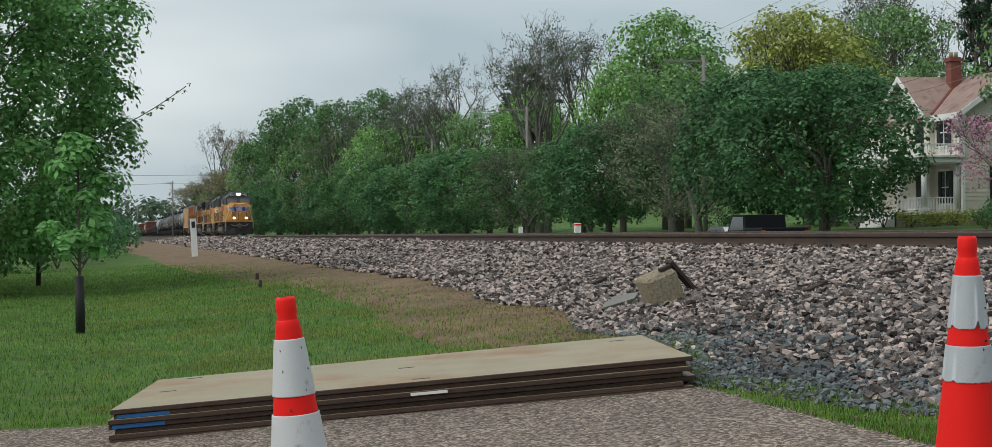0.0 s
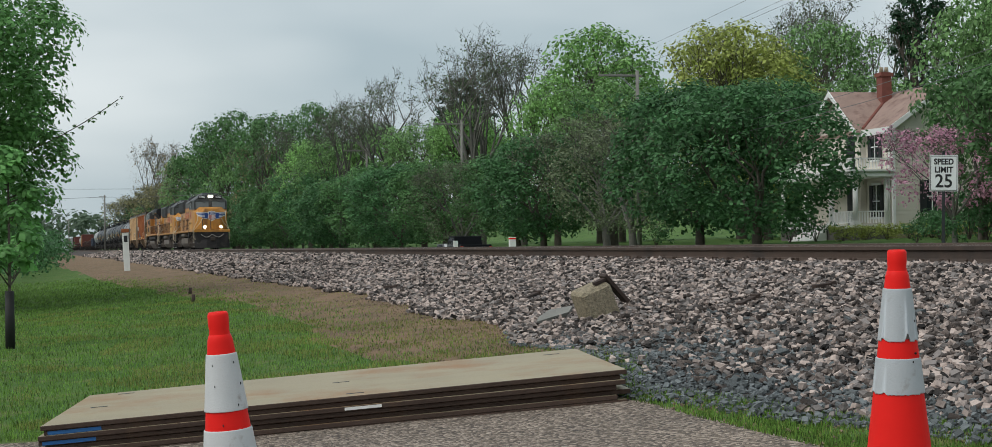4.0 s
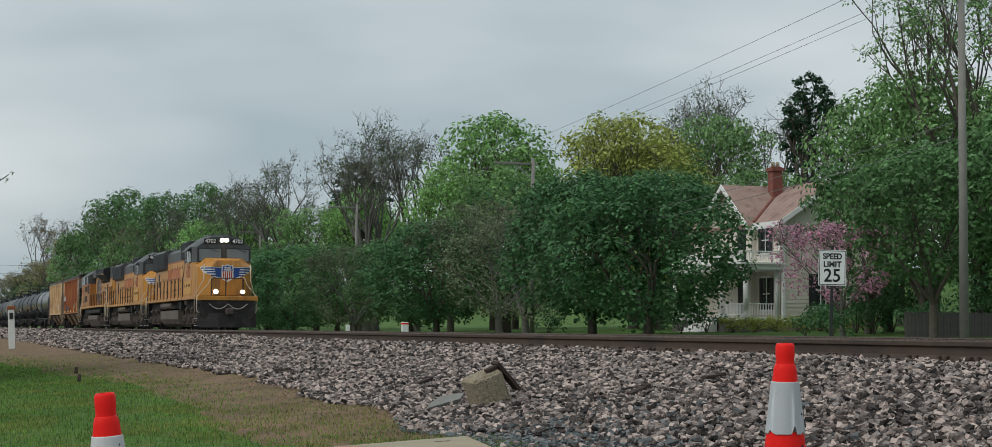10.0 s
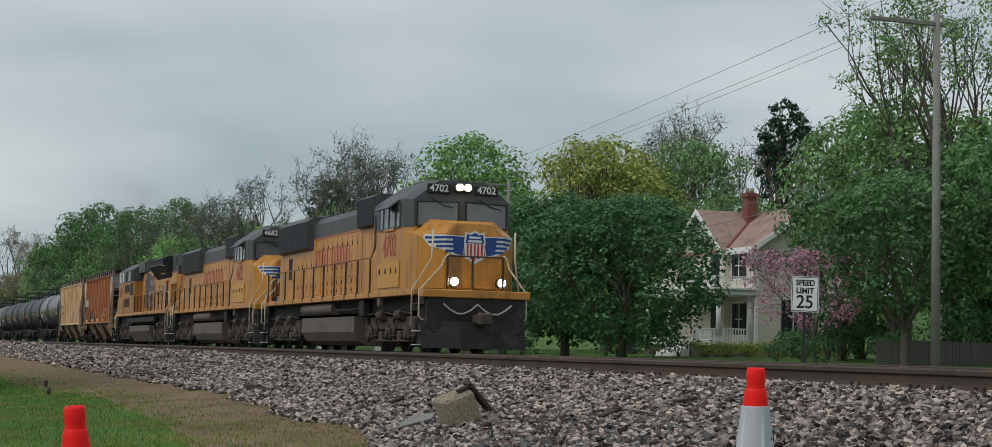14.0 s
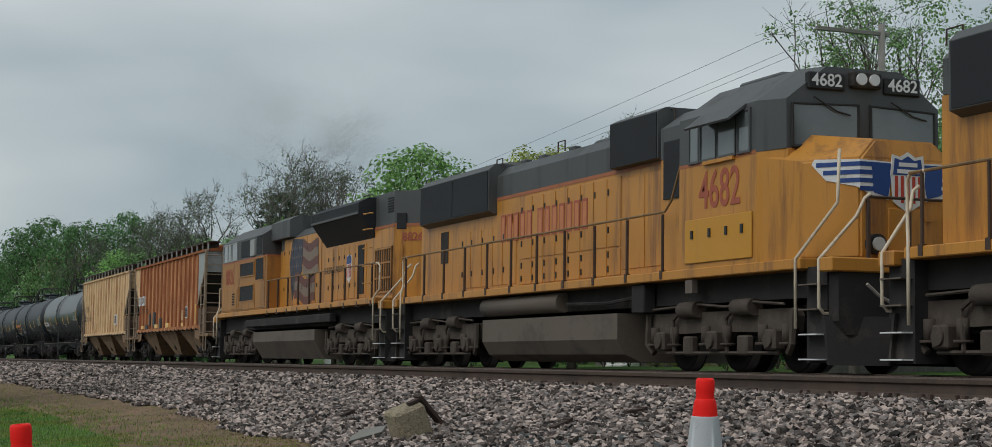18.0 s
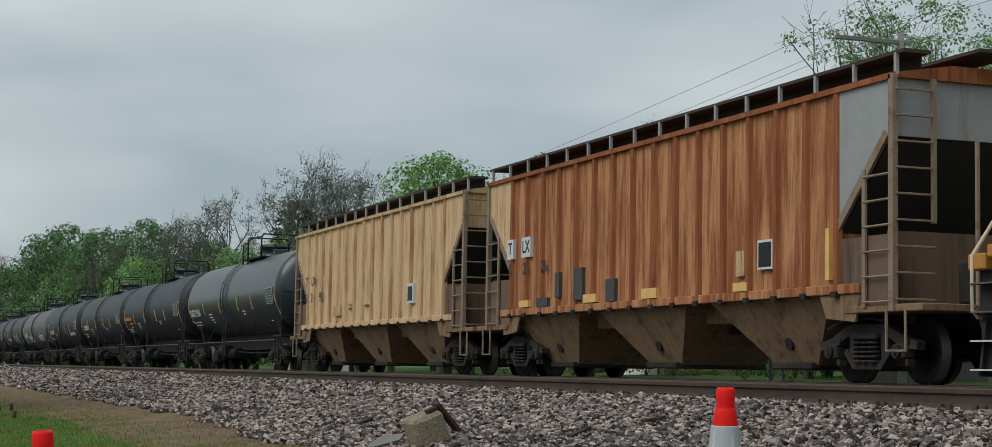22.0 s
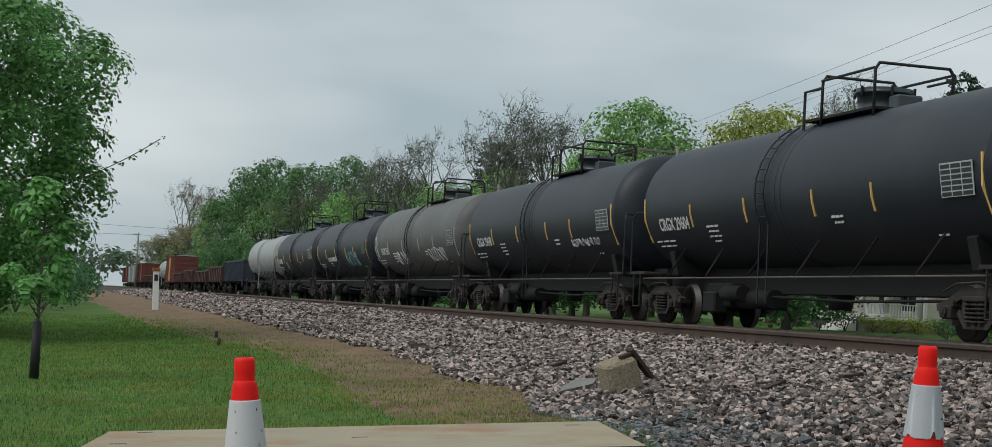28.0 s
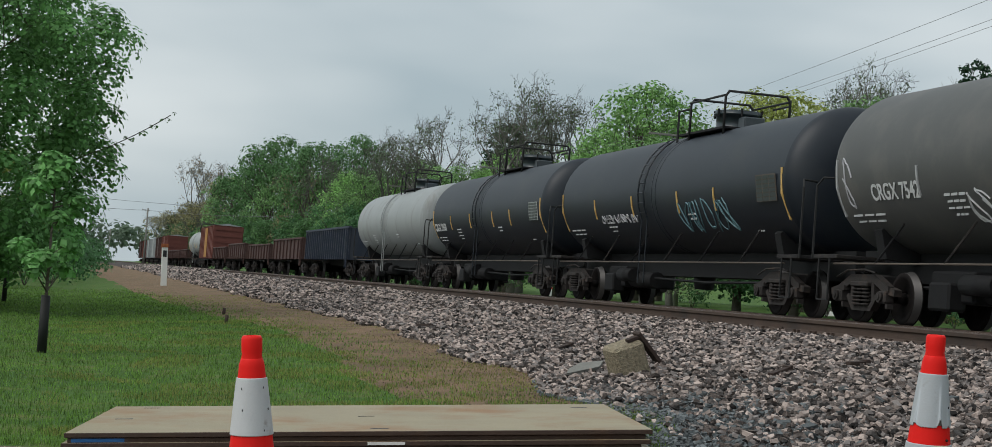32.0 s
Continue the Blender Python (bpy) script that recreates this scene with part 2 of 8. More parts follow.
M_ROAD = chip_mat("chip_seal_road", ((0.050, 0.038, 0.031), (0.170, 0.130, 0.100), (0.42, 0.345, 0.28)), 62.0)
M_FARLAWN = ground_mat("far_lawn", ((0.055, 0.12, 0.025), (0.085, 0.16, 0.035), (0.10, 0.14, 0.045)))
M_STREET = ground_mat("street_asphalt", ((0.06, 0.06, 0.062), (0.075, 0.073, 0.07), (0.05, 0.05, 0.052)))
M_BLADE = leaf_mat("grass_blade", (0.132, 0.238, 0.045), 0.75)
M_BLADE_DRY = leaf_mat("dry_grass_blade", (0.27, 0.285, 0.085), 0.45)
M_STONE = mat("ballast_stone", (0.285, 0.232, 0.207), 0.85, vary=0.8, scale=6, fine=60, bump=0.4, island=1.6, spec=0.25)
M_STONE_G = mat("gray_ballast_stone", (0.140, 0.124, 0.117), 0.85, vary=0.85, scale=6, fine=60, bump=0.4, island=1.5, spec=0.25)
M_SLATE = mat("blue_gray_stone", (0.128, 0.142, 0.146), 0.8, vary=0.4, scale=6, fine=60, bump=0.4, island=1.3, spec=0.3)
M_CLOD = mat("tan_pebble_and_clod", (0.20, 0.150, 0.105), 0.9, vary=0.4, scale=6, fine=60, bump=0.3, island=1.0, spec=0.2)
M_RAIL = mat("rusty_rail_steel", (0.085, 0.058, 0.045), 0.75, 0.2, vary=0.3, scale=3, fine=50, dirt=(0.055, 0.042, 0.036), dirt_amt=0.5)
M_RAILTOP = mat("worn_rail_head", (0.32, 0.30, 0.29), 0.38, 0.9, vary=0.15, scale=8, bump=0.05)
M_TIE = mat("creosoted_tie", (0.07, 0.055, 0.045), 0.9, vary=0.35, scale=5, fine=70, bump=0.5, rnd=0.6)
M_CONE = mat("orange_cone_plastic", (0.80, 0.017, 0.013), 0.5, spec=0.15, vary=0.05, scale=7, fine=60, bump=0.05, dirt=(0.55, 0.03, 0.015), dirt_amt=0.1, dirt_scale=14)
M_COLLAR = mat("white_reflective_collar", (0.56, 0.575, 0.58), 0.7, vary=0.07, scale=12, fine=200, bump=0.12, dirt=(0.36, 0.34, 0.32), dirt_amt=0.30, dirt_scale=18)
M_COLLAR_G = mat("gray_scuffed_collar", (0.42, 0.45, 0.47), 0.6, vary=0.1, scale=10, fine=200, bump=0.12, dirt=(0.30, 0.29, 0.28), dirt_amt=0.25, dirt_scale=14)
M_RUBBER = mat("black_rubber", (0.02, 0.02, 0.02), 0.7)
M_PLATE = mat("weathered_road_plate", (0.325, 0.272, 0.175), 0.55, 0.0, vary=0.22, scale=2.2, fine=60, bump=0.12, dirt=(0.29, 0.155, 0.065), dirt_amt=0.56, dirt_scale=1.0)
M_PLATE_EDGE = mat("rusty_plate_edge", (0.070, 0.044, 0.033), 0.8, 0.1, vary=0.35, scale=5, fine=60, bump=0.3, dirt=(0.085, 0.050, 0.032), dirt_amt=0.4, dirt_scale=3, rnd=0.5)
M_BLUEPAINT = mat("blue_spray_paint", (0.02, 0.12, 0.33), 0.6, vary=0.2)
M_WHITEPAINT = mat("white_paint", (0.75, 0.75, 0.72), 0.55, vary=0.06, dirt=(0.45, 0.43, 0.38), dirt_amt=0.25, dirt_scale=3)
M_CONCRETE = mat("exposed_aggregate", (0.34, 0.29, 0.205), 0.9, vary=0.75, scale=38, fine=90, bump=0.9, spec=0.2, depth=0.03)
M_RUSTBAR = mat("rusted_bar", (0.05, 0.033, 0.027), 0.85, vary=0.4, bump=0.4)
M_SIGNW = mat("sign_white", (0.72, 0.73, 0.73), 0.4, vary=0.03)
M_BLACK = mat("black_print", (0.012, 0.012, 0.013), 0.5, vary=0.1)
M_ALU = mat("galvanized_steel", (0.45, 0.46, 0.47), 0.5, 0.6, vary=0.15)
M_POLE = mat("gray_wood_pole", (0.215, 0.21, 0.19), 0.9, vary=0.25, scale=3, fine=50, bump=0.4)
M_WIRE = mat("gray_cable", (0.17, 0.17, 0.175), 0.6)
M_BARK = mat("tree_bark", (0.10, 0.085, 0.07), 0.95, vary=0.35, scale=4, fine=40, bump=0.6)
M_TWIG = mat("twig_bark", (0.118, 0.115, 0.100), 0.95, vary=0.3)
M_SIDING = mat("cream_siding", (0.62, 0.58, 0.50), 0.6, vary=0.05, scale=2, fine=40, bump=0.05)
M_TRIM = mat("white_house_trim", (0.78, 0.78, 0.76), 0.5, vary=0.04)
M_ROOF = mat("weathered_shingle", (0.31, 0.215, 0.18), 0.9, vary=0.25, scale=1.2, fine=16, bump=0.3, dirt=(0.17, 0.10, 0.085), dirt_amt=0.5, dirt_scale=0.9)
M_BRICK = mat("red_chimney_brick", (0.21, 0.075, 0.058), 0.9, vary=0.25, scale=5, fine=30, bump=0.4)
M_SHUTTER = mat("dark_shutter", (0.02, 0.022, 0.025), 0.5)
M_GLASS = mat("dark_window_glass", (0.03, 0.035, 0.04), 0.08, vary=0.1, bump=0, spec=0.8)
M_FENCE = mat("gray_fence_board", (0.135, 0.125, 0.115), 0.9, vary=0.2, rnd=0.4)


# ---- mesh helpers ----
def part(name, bm, material, parent=None, label="", m=None, smooth=False):
    """Links a bmesh as one mesh object under a thing or a part."""
    me = bpy.data.meshes.new(name)
    if smooth:
        for f in bm.faces:
            f.smooth = True
    bm.to_mesh(me)
    bm.free()
    for q in (material if isinstance(material, (list, tuple)) else [material]):
        me.materials.append(q)
    ob = new(name, me)
    if parent is not None:
        ob.parent = parent
    if m is not None:
        ob.matrix_basis = m
    if label:
        ob["label"] = label
    return ob


def again(name, me, parent, m, label=""):
    ob = new(name, me)
    ob.parent = parent
    ob.matrix_basis = m
    if label:
        ob["label"] = label
    return ob


def thing(name, m, label, category, group="", kind=""):
    ob = new(name)
    ob.empty_display_size = 0.3
    ob.matrix_basis = m
    return tagged(ob, label, category, group, kind)


def box(bm, x0, x1, y0, y1, z0, z1, bevel=0.0, mi=0):
    """Adds a box, with its long edges bevelled."""
    r = bmesh.ops.create_cube(bm, size=1.0)
    vs = r["verts"]
    for v in vs:
        v.co = Vector(((x0 + x1) / 2 + v.co.x * (x1 - x0), (y0 + y1) / 2 + v.co.y * (y1 - y0), (z0 + z1) / 2 + v.co.z * (z1 - z0)))
    fs = list({f for v in vs for f in v.link_faces})
    for f in fs:
        f.material_index = mi
    if bevel:
        es = list({e for v in vs for e in v.link_edges})
        bmesh.ops.bevel(bm, geom=es, offset=bevel, segments=1, affect="EDGES")
    return bm


def bm_box(*a, **k):
    return box(bmesh.new(), *a, **k)


def cyl(bm, p0, p1, r0, r1=None, seg=12, caps=True, mi=0):
    """Adds a tapered rod from p0 to p1."""
    r1 = r0 if r1 is None else r1
    p0, p1 = Vector(p0), Vector(p1)
    d = p1 - p0
    if d.length < 1e-6:
        return bm
    q = d.to_track_quat("Z", "Y")
    rings = []
    for p, r in ((p0, r0), (p1, r1)):
        rings.append([bm.verts.new(p + q @ Vector((r * math.cos(2 * math.pi * i / seg), r * math.sin(2 * math.pi * i / seg), 0))) for i in range(seg)])
    for i in range(seg):
        f = bm.faces.new((rings[0][i], rings[0][(i + 1) % seg], rings[1][(i + 1) % seg], rings[1][i]))
        f.material_index = mi
        f.smooth = seg > 6
    if caps:
        bm.faces.new(rings[0][::-1]).material_index = mi
        bm.faces.new(rings[1]).material_index = mi
    return bm


def bm_cyl(*a, **k):
    return cyl(bmesh.new(), *a, **k)


def rod(bm, pts, r, seg=6, mi=0):
    """A bent pipe through points, as one unbroken tube."""
    pts = [Vector(p) for p in pts]
    pts = [p for i, p in enumerate(pts) if i == 0 or (p - pts[i - 1]).length > 1e-5]
    rings, side = [], None
    for i, p in enumerate(pts):
        a = (p - pts[i - 1]).normalized() if i else (pts[1] - p).normalized()
        b = (pts[i + 1] - p).normalized() if i + 1 < len(pts) else a
        t = a + b
        t = t.normalized() if t.length > 1e-3 else a
        if side is None:
            side = t.orthogonal().normalized()
        side = side - t * side.dot(t)
        side = side.normalized() if side.length > 1e-4 else t.orthogonal().normalized()
        up = t.cross(side)
        rings.append([bm.verts.new(p + (side * math.cos(2 * math.pi * k / seg) + up * math.sin(2 * math.pi * k / seg)) * r) for k in range(seg)])
    for q, w in zip(rings, rings[1:]):
        for k in range(seg):
            f = bm.faces.new((q[k], q[(k + 1) % seg], w[(k + 1) % seg], w[k]))
            f.material_index, f.smooth = mi, seg > 6
    bm.faces.new(rings[0][::-1]).material_index = mi
    bm.faces.new(rings[-1]).material_index = mi
    return bm


def bm_rod(*a, **k):
    return rod(bmesh.new(), *a, **k)


def lathe(bm, prof, seg=24, axis="z", mi=0, cap=True):
    """Turns a profile of (radius, height) round an axis."""
    rings = []
    for r, h in prof:
        ring = []
        for i in range(seg):
            a = 2 * math.pi * i / seg
            c, s = r * math.cos(a), r * math.sin(a)
            ring.append(bm.verts.new((c, s, h) if axis == "z" else ((c, h, s) if axis == "y" else (h, c, s))))
        rings.append(ring)
    for a, b in zip(rings, rings[1:]):
        for i in range(seg):
            f = bm.faces.new((a[i], a[(i + 1) % seg], b[(i + 1) % seg], b[i]))
            f.material_index, f.smooth = mi, True
    if cap:
        for ring in (rings[0], rings[-1]):
            bm.faces.new(ring).material_index = mi
    return bm


def prism(bm, outline, y0, y1, plane="xz", mi=0):
    """Extrudes an outline (list of 2D points) from y0 to y1. plane xz: along y; yz: along x; xy: along z."""
    def p(a, b, c):
        return {"xz": (a, c, b), "yz": (c, a, b), "xy": (a, b, c)}[plane]
    A = [bm.verts.new(p(a, b, y0)) for a, b in outline]
    B = [bm.verts.new(p(a, b, y1)) for a, b in outline]
    k = len(outline)
    for i in range(k):
        bm.faces.new((A[i], A[(i + 1) % k], B[(i + 1) % k], B[i])).material_index = mi
    bm.faces.new(A[::-1]).material_index = mi
    bm.faces.new(B).material_index = mi
    bmesh.ops.recalc_face_normals(bm, faces=bm.faces[:])
    return bm


def bm_prism(*a, **k):
    return prism(bmesh.new(), *a, **k)


def lettering(name, text, size, material, parent, m, label="", squeeze=1.0, fat=0.0):
    """Raised letters of the built-in font as one mesh."""
    cu = bpy.data.curves.new(name, "FONT")
    cu.body, cu.size, cu.extrude, cu.align_x, cu.align_y = text, size, 0.002, "CENTER", "CENTER"
    cu.offset = fat
    tmp = bpy.data.objects.new(name, cu)
    scene.collection.objects.link(tmp)
    dg = bpy.context.evaluated_depsgraph_get()
    me = bpy.data.meshes.new_from_object(tmp.evaluated_get(dg))
    bpy.data.objects.remove(tmp)
    bpy.data.curves.remove(cu)
    me.materials.clear()
    me.materials.append(material)
    me.transform(Matrix.Diagonal((squeeze, 1, 1, 1)))
    me.name = name
    ob = new(name, me)
    ob.parent, ob.matrix_basis = parent, m
    if label:
        ob["label"] = label
    return ob


def sheet(name, xs, ys, zf, material, kind="structure", label="", category="", mi=None, mats=None):
    """A grid of ground over xs by ys, its height from zf(x, y)."""
    verts = [(x, y, zf(x, y)) for y in ys for x in xs]
    nx = len(xs)
    faces = [(j * nx + i, j * nx + i + 1, (j + 1) * nx + i + 1, (j + 1) * nx + i) for j in range(len(ys) - 1) for i in range(nx - 1)]
    me = bpy.data.meshes.new(name)
    me.from_pydata(verts, [], faces)
    for q in (mats or [material]):
        me.materials.append(q)
    if mi:
        for f in me.polygons:
            c = f.center
            f.material_index = mi(c.x, c.y)
    for f in me.polygons:
        f.use_smooth = True
    return tagged(new(name, me), label, category, kind=kind)


# ---- ground, ballast, rails ----
RAIL_Z = 1.03
NEAR_X, FAR_X = 9.72, 14.7      # centre lines of the two tracks
GAUGE = 1.435


def along(y, stops):
    """A value read off a line of (y, value) stops."""
    if y <= stops[0][0]:
        return stops[0][1]
    for (a, va), (b, vb) in zip(stops, stops[1:]):
        if y <= b:
            return va + (vb - va) * (y - a) / (b - a)
    return stops[-1][1]


TOE = ((7.0, 3.75), (8.1, 3.56), (9.4, 3.45), (10.4, 3.62), (11.3, 4.0), (12.6, 4.05), (14.2, 4.15), (15.5, 4.40), (19.2, 4.42), (22, 4.75), (25, 4.88), (50, 5.05), (113, 5.45))
LAWN_EDGE = ((11.6, 3.1), (12.6, 2.75), (14.0, 2.6), (16.0, 2.6), (19.2, 3.0), (26.8, 3.15), (33, 2.65), (44, 2.2), (108, 1.6))


def toe(y):
    """Where the ballast stones begin."""
    return along(y, TOE) + 0.07 * math.sin(y * 1.3) + 0.05 * math.sin(y * 3.1 + 1)


def foot(y):
    """Where the bank begins to rise."""
    return 4.25 + 0.55 * min(1.0, max(0.0, (y - 14) / 30)) + 0.12 * math.sin(y * 0.9) + 0.3 * math.exp(-((y - 9) / 3) ** 2)


def land(x, y):
    """Height of the land: lawn, then a bank that rises to the track bed, then the far side."""
    base = 0.077 * max(0.0, min(x, 4.6))
    if x < -1:
        base -= 0.01 * min(-1 - x, 12)
    t = foot(y)
    if x <= t:
        z = base
    elif x < 7.9:
        z0 = 0.077 * min(t, 4.6)
        z = z0 + (0.82 - z0) * (x - t) / (7.9 - t)
    elif x < 17.6:
        z = 0.82
    elif x < 20:
        z = 0.82 - 0.14 * (x - 17.6) / 2.4
    elif x < 22.4:
        z = 0.68
    elif x < 23.0:
        z = 0.68 - 0.93 * (x - 22.4) / 0.6
    elif x < 28.3:
        z = -0.25
    elif x < 30.5:
        z = -0.25 + 1.0 * (x - 28.3) / 2.2
    elif x < 31:
        z = 0.76
    else:
        z = 0.78 + 0.03 * min(x - 31, 20) + 0.2 * max(0.0, min(x - 62, 30))
    return z + 0.018 * noise.noise((x * 0.5, y * 0.5, 0))


def cover(x, y):
    """0 grass, 1 dirt, 2 gravel, 3 road, 4 far lawn, 5 street."""
    n = 0.35 * noise.noise((x * 0.7, y * 0.35, 3.0))
    if y < 10.3 + 0.06 * x + 0.3 * n and x < 3.17 + 0.12 * n:
        return 3
    if 2.9 < x <= toe(y) and y < 13.5 and noise.noise((x * 1.9, y * 1.6, 8.0)) > 0.42:
        return 1
    if x > 22.9 and x < 28.4:
        return 5
    if x >= 18.6:
        return 4
    if x > toe(y) + 0.3 * n:
        return 2
    if x > along(y, LAWN_EDGE) + 0.5 * n and y > 11.9 + 0.8 * n:
        return 1
    return 0


def spaced(a, b, first, grow):
    out, s = [a], first
    while out[-1] < b:
        out.append(min(b, out[-1] + s))
        s *= grow
    return out


g_x = [-v for v in spaced(2.0, 900.0, 0.4, 1.22)][::-1] + [-2 + 0.2 * i for i in range(1, 60)] + [10 + 0.5 * i for i in range(0, 20)] + spaced(20.0, 900.0, 1.0, 1.16)
g_y = [-v for v in spaced(0.5, 400.0, 0.5, 1.3)][::-1] + [0.3 * i for i in range(0, 90)] + spaced(27.0, 1800.0, 0.4, 1.06)
ground = sheet("ground", g_x, g_y, land, None, label="lawn, bare dirt and gravel bank beside the railway", category="ground",
               mi=cover, mats=[M_GRASS, M_DIRT, M_GRAVEL, M_ROAD, M_FARLAWN, M_STREET])

RAIL_PROF = [(-0.076, 0.0), (0.076, 0.0), (0.076, 0.012), (0.02, 0.030), (0.010, 0.055), (0.010, 0.125), (0.036, 0.142), (0.037, 0.178),
             (0.030, 0.186), (-0.030, 0.186), (-0.037, 0.178), (-0.036, 0.142), (-0.010, 0.125), (-0.010, 0.055), (-0.02, 0.030), (-0.076, 0.012)]


def rail(x):
    bm = bmesh.new()
    prism(bm, [(x + a, RAIL_Z - 0.186 + b) for a, b in RAIL_PROF], -160, 900, "xz")
    for f in bm.faces:
        if f.normal.z > 0.9 and f.calc_center_median().z > RAIL_Z - 0.004:
            f.material_index = 1
    return part("rail", bm, [M_RAIL, M_RAILTOP])


for cx, who in ((NEAR_X, "empty near track"), (FAR_X, "train's track")):
    for s in (-1, 1):
        tagged(rail(cx + s * (GAUGE / 2 + 0.037)), "rusty brown steel rail with a worn bright head, " + who, "rail", "rails", "structure")


# ---- the train: materials ----
M_ARMOUR = mat("armour_yellow_paint", (0.495, 0.222, 0.038), 0.42, vary=0.12, scale=0.9, fine=50, bump=0.03, dirt=(0.24, 0.105, 0.034), dirt_amt=0.46, dirt_scale=2.6, streak=True, spec=0.4)
M_ARMOUR_D = mat("grimy_yellow_paint", (0.37, 0.170, 0.040), 0.5, vary=0.2, scale=0.9, fine=50, bump=0.03, dirt=(0.20, 0.095, 0.04), dirt_amt=0.48, dirt_scale=2.2, streak=True, spec=0.35)
M_ARMOUR_B = mat("bright_yellow_panel", (0.53, 0.255, 0.024), 0.42, vary=0.08, scale=1.2, bump=0.03, dirt=(0.34, 0.18, 0.05), dirt_amt=0.25, dirt_scale=2, streak=True)
M_HARBOUR = mat("gray_roof_paint", (0.074, 0.079, 0.082), 0.55, vary=0.15, scale=1.2, fine=50, bump=0.04, dirt=(0.040, 0.039, 0.037), dirt_amt=0.45, dirt_scale=1.7, streak=True)
M_SCREEN = mat("black_radiator_screen", (0.012, 0.014, 0.018), 0.7, vary=0.3, scale=2, fine=140, bump=0.4)
M_UNDER = mat("grimy_underframe", (0.024, 0.022, 0.022), 0.85, vary=0.35, scale=2, fine=40, bump=0.3, dirt=(0.065, 0.055, 0.048), dirt_amt=0.4)
M_TRUCK = mat("dusty_truck_casting", (0.070, 0.055, 0.045), 0.85, 0.1, vary=0.35, scale=3, fine=40, bump=0.35, dirt=(0.095, 0.08, 0.066), dirt_amt=0.42, dirt_scale=3)
M_FUEL = mat("dusty_fuel_tank", (0.128, 0.104, 0.085), 0.7, vary=0.15, scale=0.8, fine=40, bump=0.08, dirt=(0.075, 0.066, 0.058), dirt_amt=0.42, dirt_scale=1.2)
M_TRUCKF = mat("oily_freight_truck_casting", (0.036, 0.031, 0.029), 0.85, vary=0.4, scale=3, fine=40, bump=0.35, dirt=(0.075, 0.052, 0.040), dirt_amt=0.40, dirt_scale=3)
M_WHEEL = mat("steel_wheel", (0.019, 0.0165, 0.016), 0.85, 0.0, vary=0.35, scale=4, fine=50, bump=0.2, spec=0.08)
M_TREAD = mat("worn_tread", (0.085, 0.08, 0.078), 0.5, 0.6, vary=0.1, bump=0)
# top pipes are tan, lighter than the stanchions: light painted into the colour
M_PIPE = mat("worn_lit_tan_handrail", (0.22, 0.135, 0.060), 0.55, vary=0.2, dirt=(0.09, 0.055, 0.035), dirt_amt=0.45, dirt_scale=3)
M_LETFILL = mat("faded_pink_letter_fill", (0.52, 0.20, 0.085), 0.6, vary=0.2, scale=5)
M_RAILING = mat("dark_handrail_paint", (0.055, 0.033, 0.024), 0.6, vary=0.2)
M_WHITERAIL = mat("worn_white_handrail", (0.60, 0.52, 0.40), 0.5, vary=0.15, scale=9, dirt=(0.32, 0.22, 0.12), dirt_amt=0.3, dirt_scale=6)
M_REDLINE = mat("red_stripe_paint", (0.42, 0.045, 0.022), 0.5, vary=0.15)
M_FADELINE = mat("faded_orange_line_paint", (0.36, 0.120, 0.050), 0.55, vary=0.2, dirt=(0.20, 0.10, 0.05), dirt_amt=0.4, dirt_scale=2.5, streak=True)
M_REDLET = mat("faded_red_lettering", (0.36, 0.092, 0.055), 0.6, vary=0.25, scale=6)
M_BLUE = mat("royal_blue_paint", (0.015, 0.055, 0.22), 0.45, vary=0.1)
M_WHITE = mat("dull_white_paint", (0.66, 0.67, 0.67), 0.5, vary=0.08, dirt=(0.42, 0.41, 0.38), dirt_amt=0.25, dirt_scale=4)
M_FLAGRED = mat("faded_flag_red", (0.135, 0.058, 0.052), 0.6, vary=0.25, scale=3, dirt=(0.13, 0.05, 0.045), dirt_amt=0.4, dirt_scale=4)
M_FLAGPALE = mat("faded_flag_white", (0.22, 0.175, 0.135), 0.6, vary=0.2, scale=3, dirt=(0.22, 0.17, 0.14), dirt_amt=0.4, dirt_scale=4)
M_FLAGBLUE = mat("faded_flag_blue", (0.045, 0.050, 0.075), 0.6, vary=0.3, scale=3, dirt=(0.16, 0.13, 0.10), dirt_amt=0.35, dirt_scale=3)
# cab glass is lightened: part of the sky's reflection sits in its colour
M_CABGLASS = mat("cab_window_glass", (0.115, 0.135, 0.142), 0.12, vary=0.25, scale=1.6, bump=0, spec=0.9)
M_LAMP_ON = glow_mat("lit_headlamp", (1.0, 0.86, 0.60), 40.0)
M_LAMP_OFF = mat("unlit_lamp_lens", (0.55, 0.56, 0.56), 0.15, vary=0.1, bump=0, spec=0.8)
M_HOSE = mat("pale_gray_hose", (0.36, 0.33, 0.30), 0.7)
M_RUST = mat("rust_streaked_hopper_side", (0.52, 0.255, 0.12), 0.8, vary=0.3, scale=1.2, fine=30, bump=0.1, dirt=(0.27, 0.090, 0.038), dirt_amt=0.66, dirt_scale=4.0, streak=True, dirt2=(0.20, 0.062, 0.028), dirt2_scale=11.0, spec=0.2)
# both rib tones hold rust streaks plus painted shading along the ribs
M_RUSTDK = mat("rust_and_shade_rib", (0.30, 0.105, 0.045), 0.85, vary=0.3, scale=2, bump=0.1, spec=0.2, dirt=(0.42, 0.19, 0.085), dirt_amt=0.4, dirt_scale=4, streak=True, dirt2=(0.16, 0.052, 0.026), dirt2_scale=8.0)
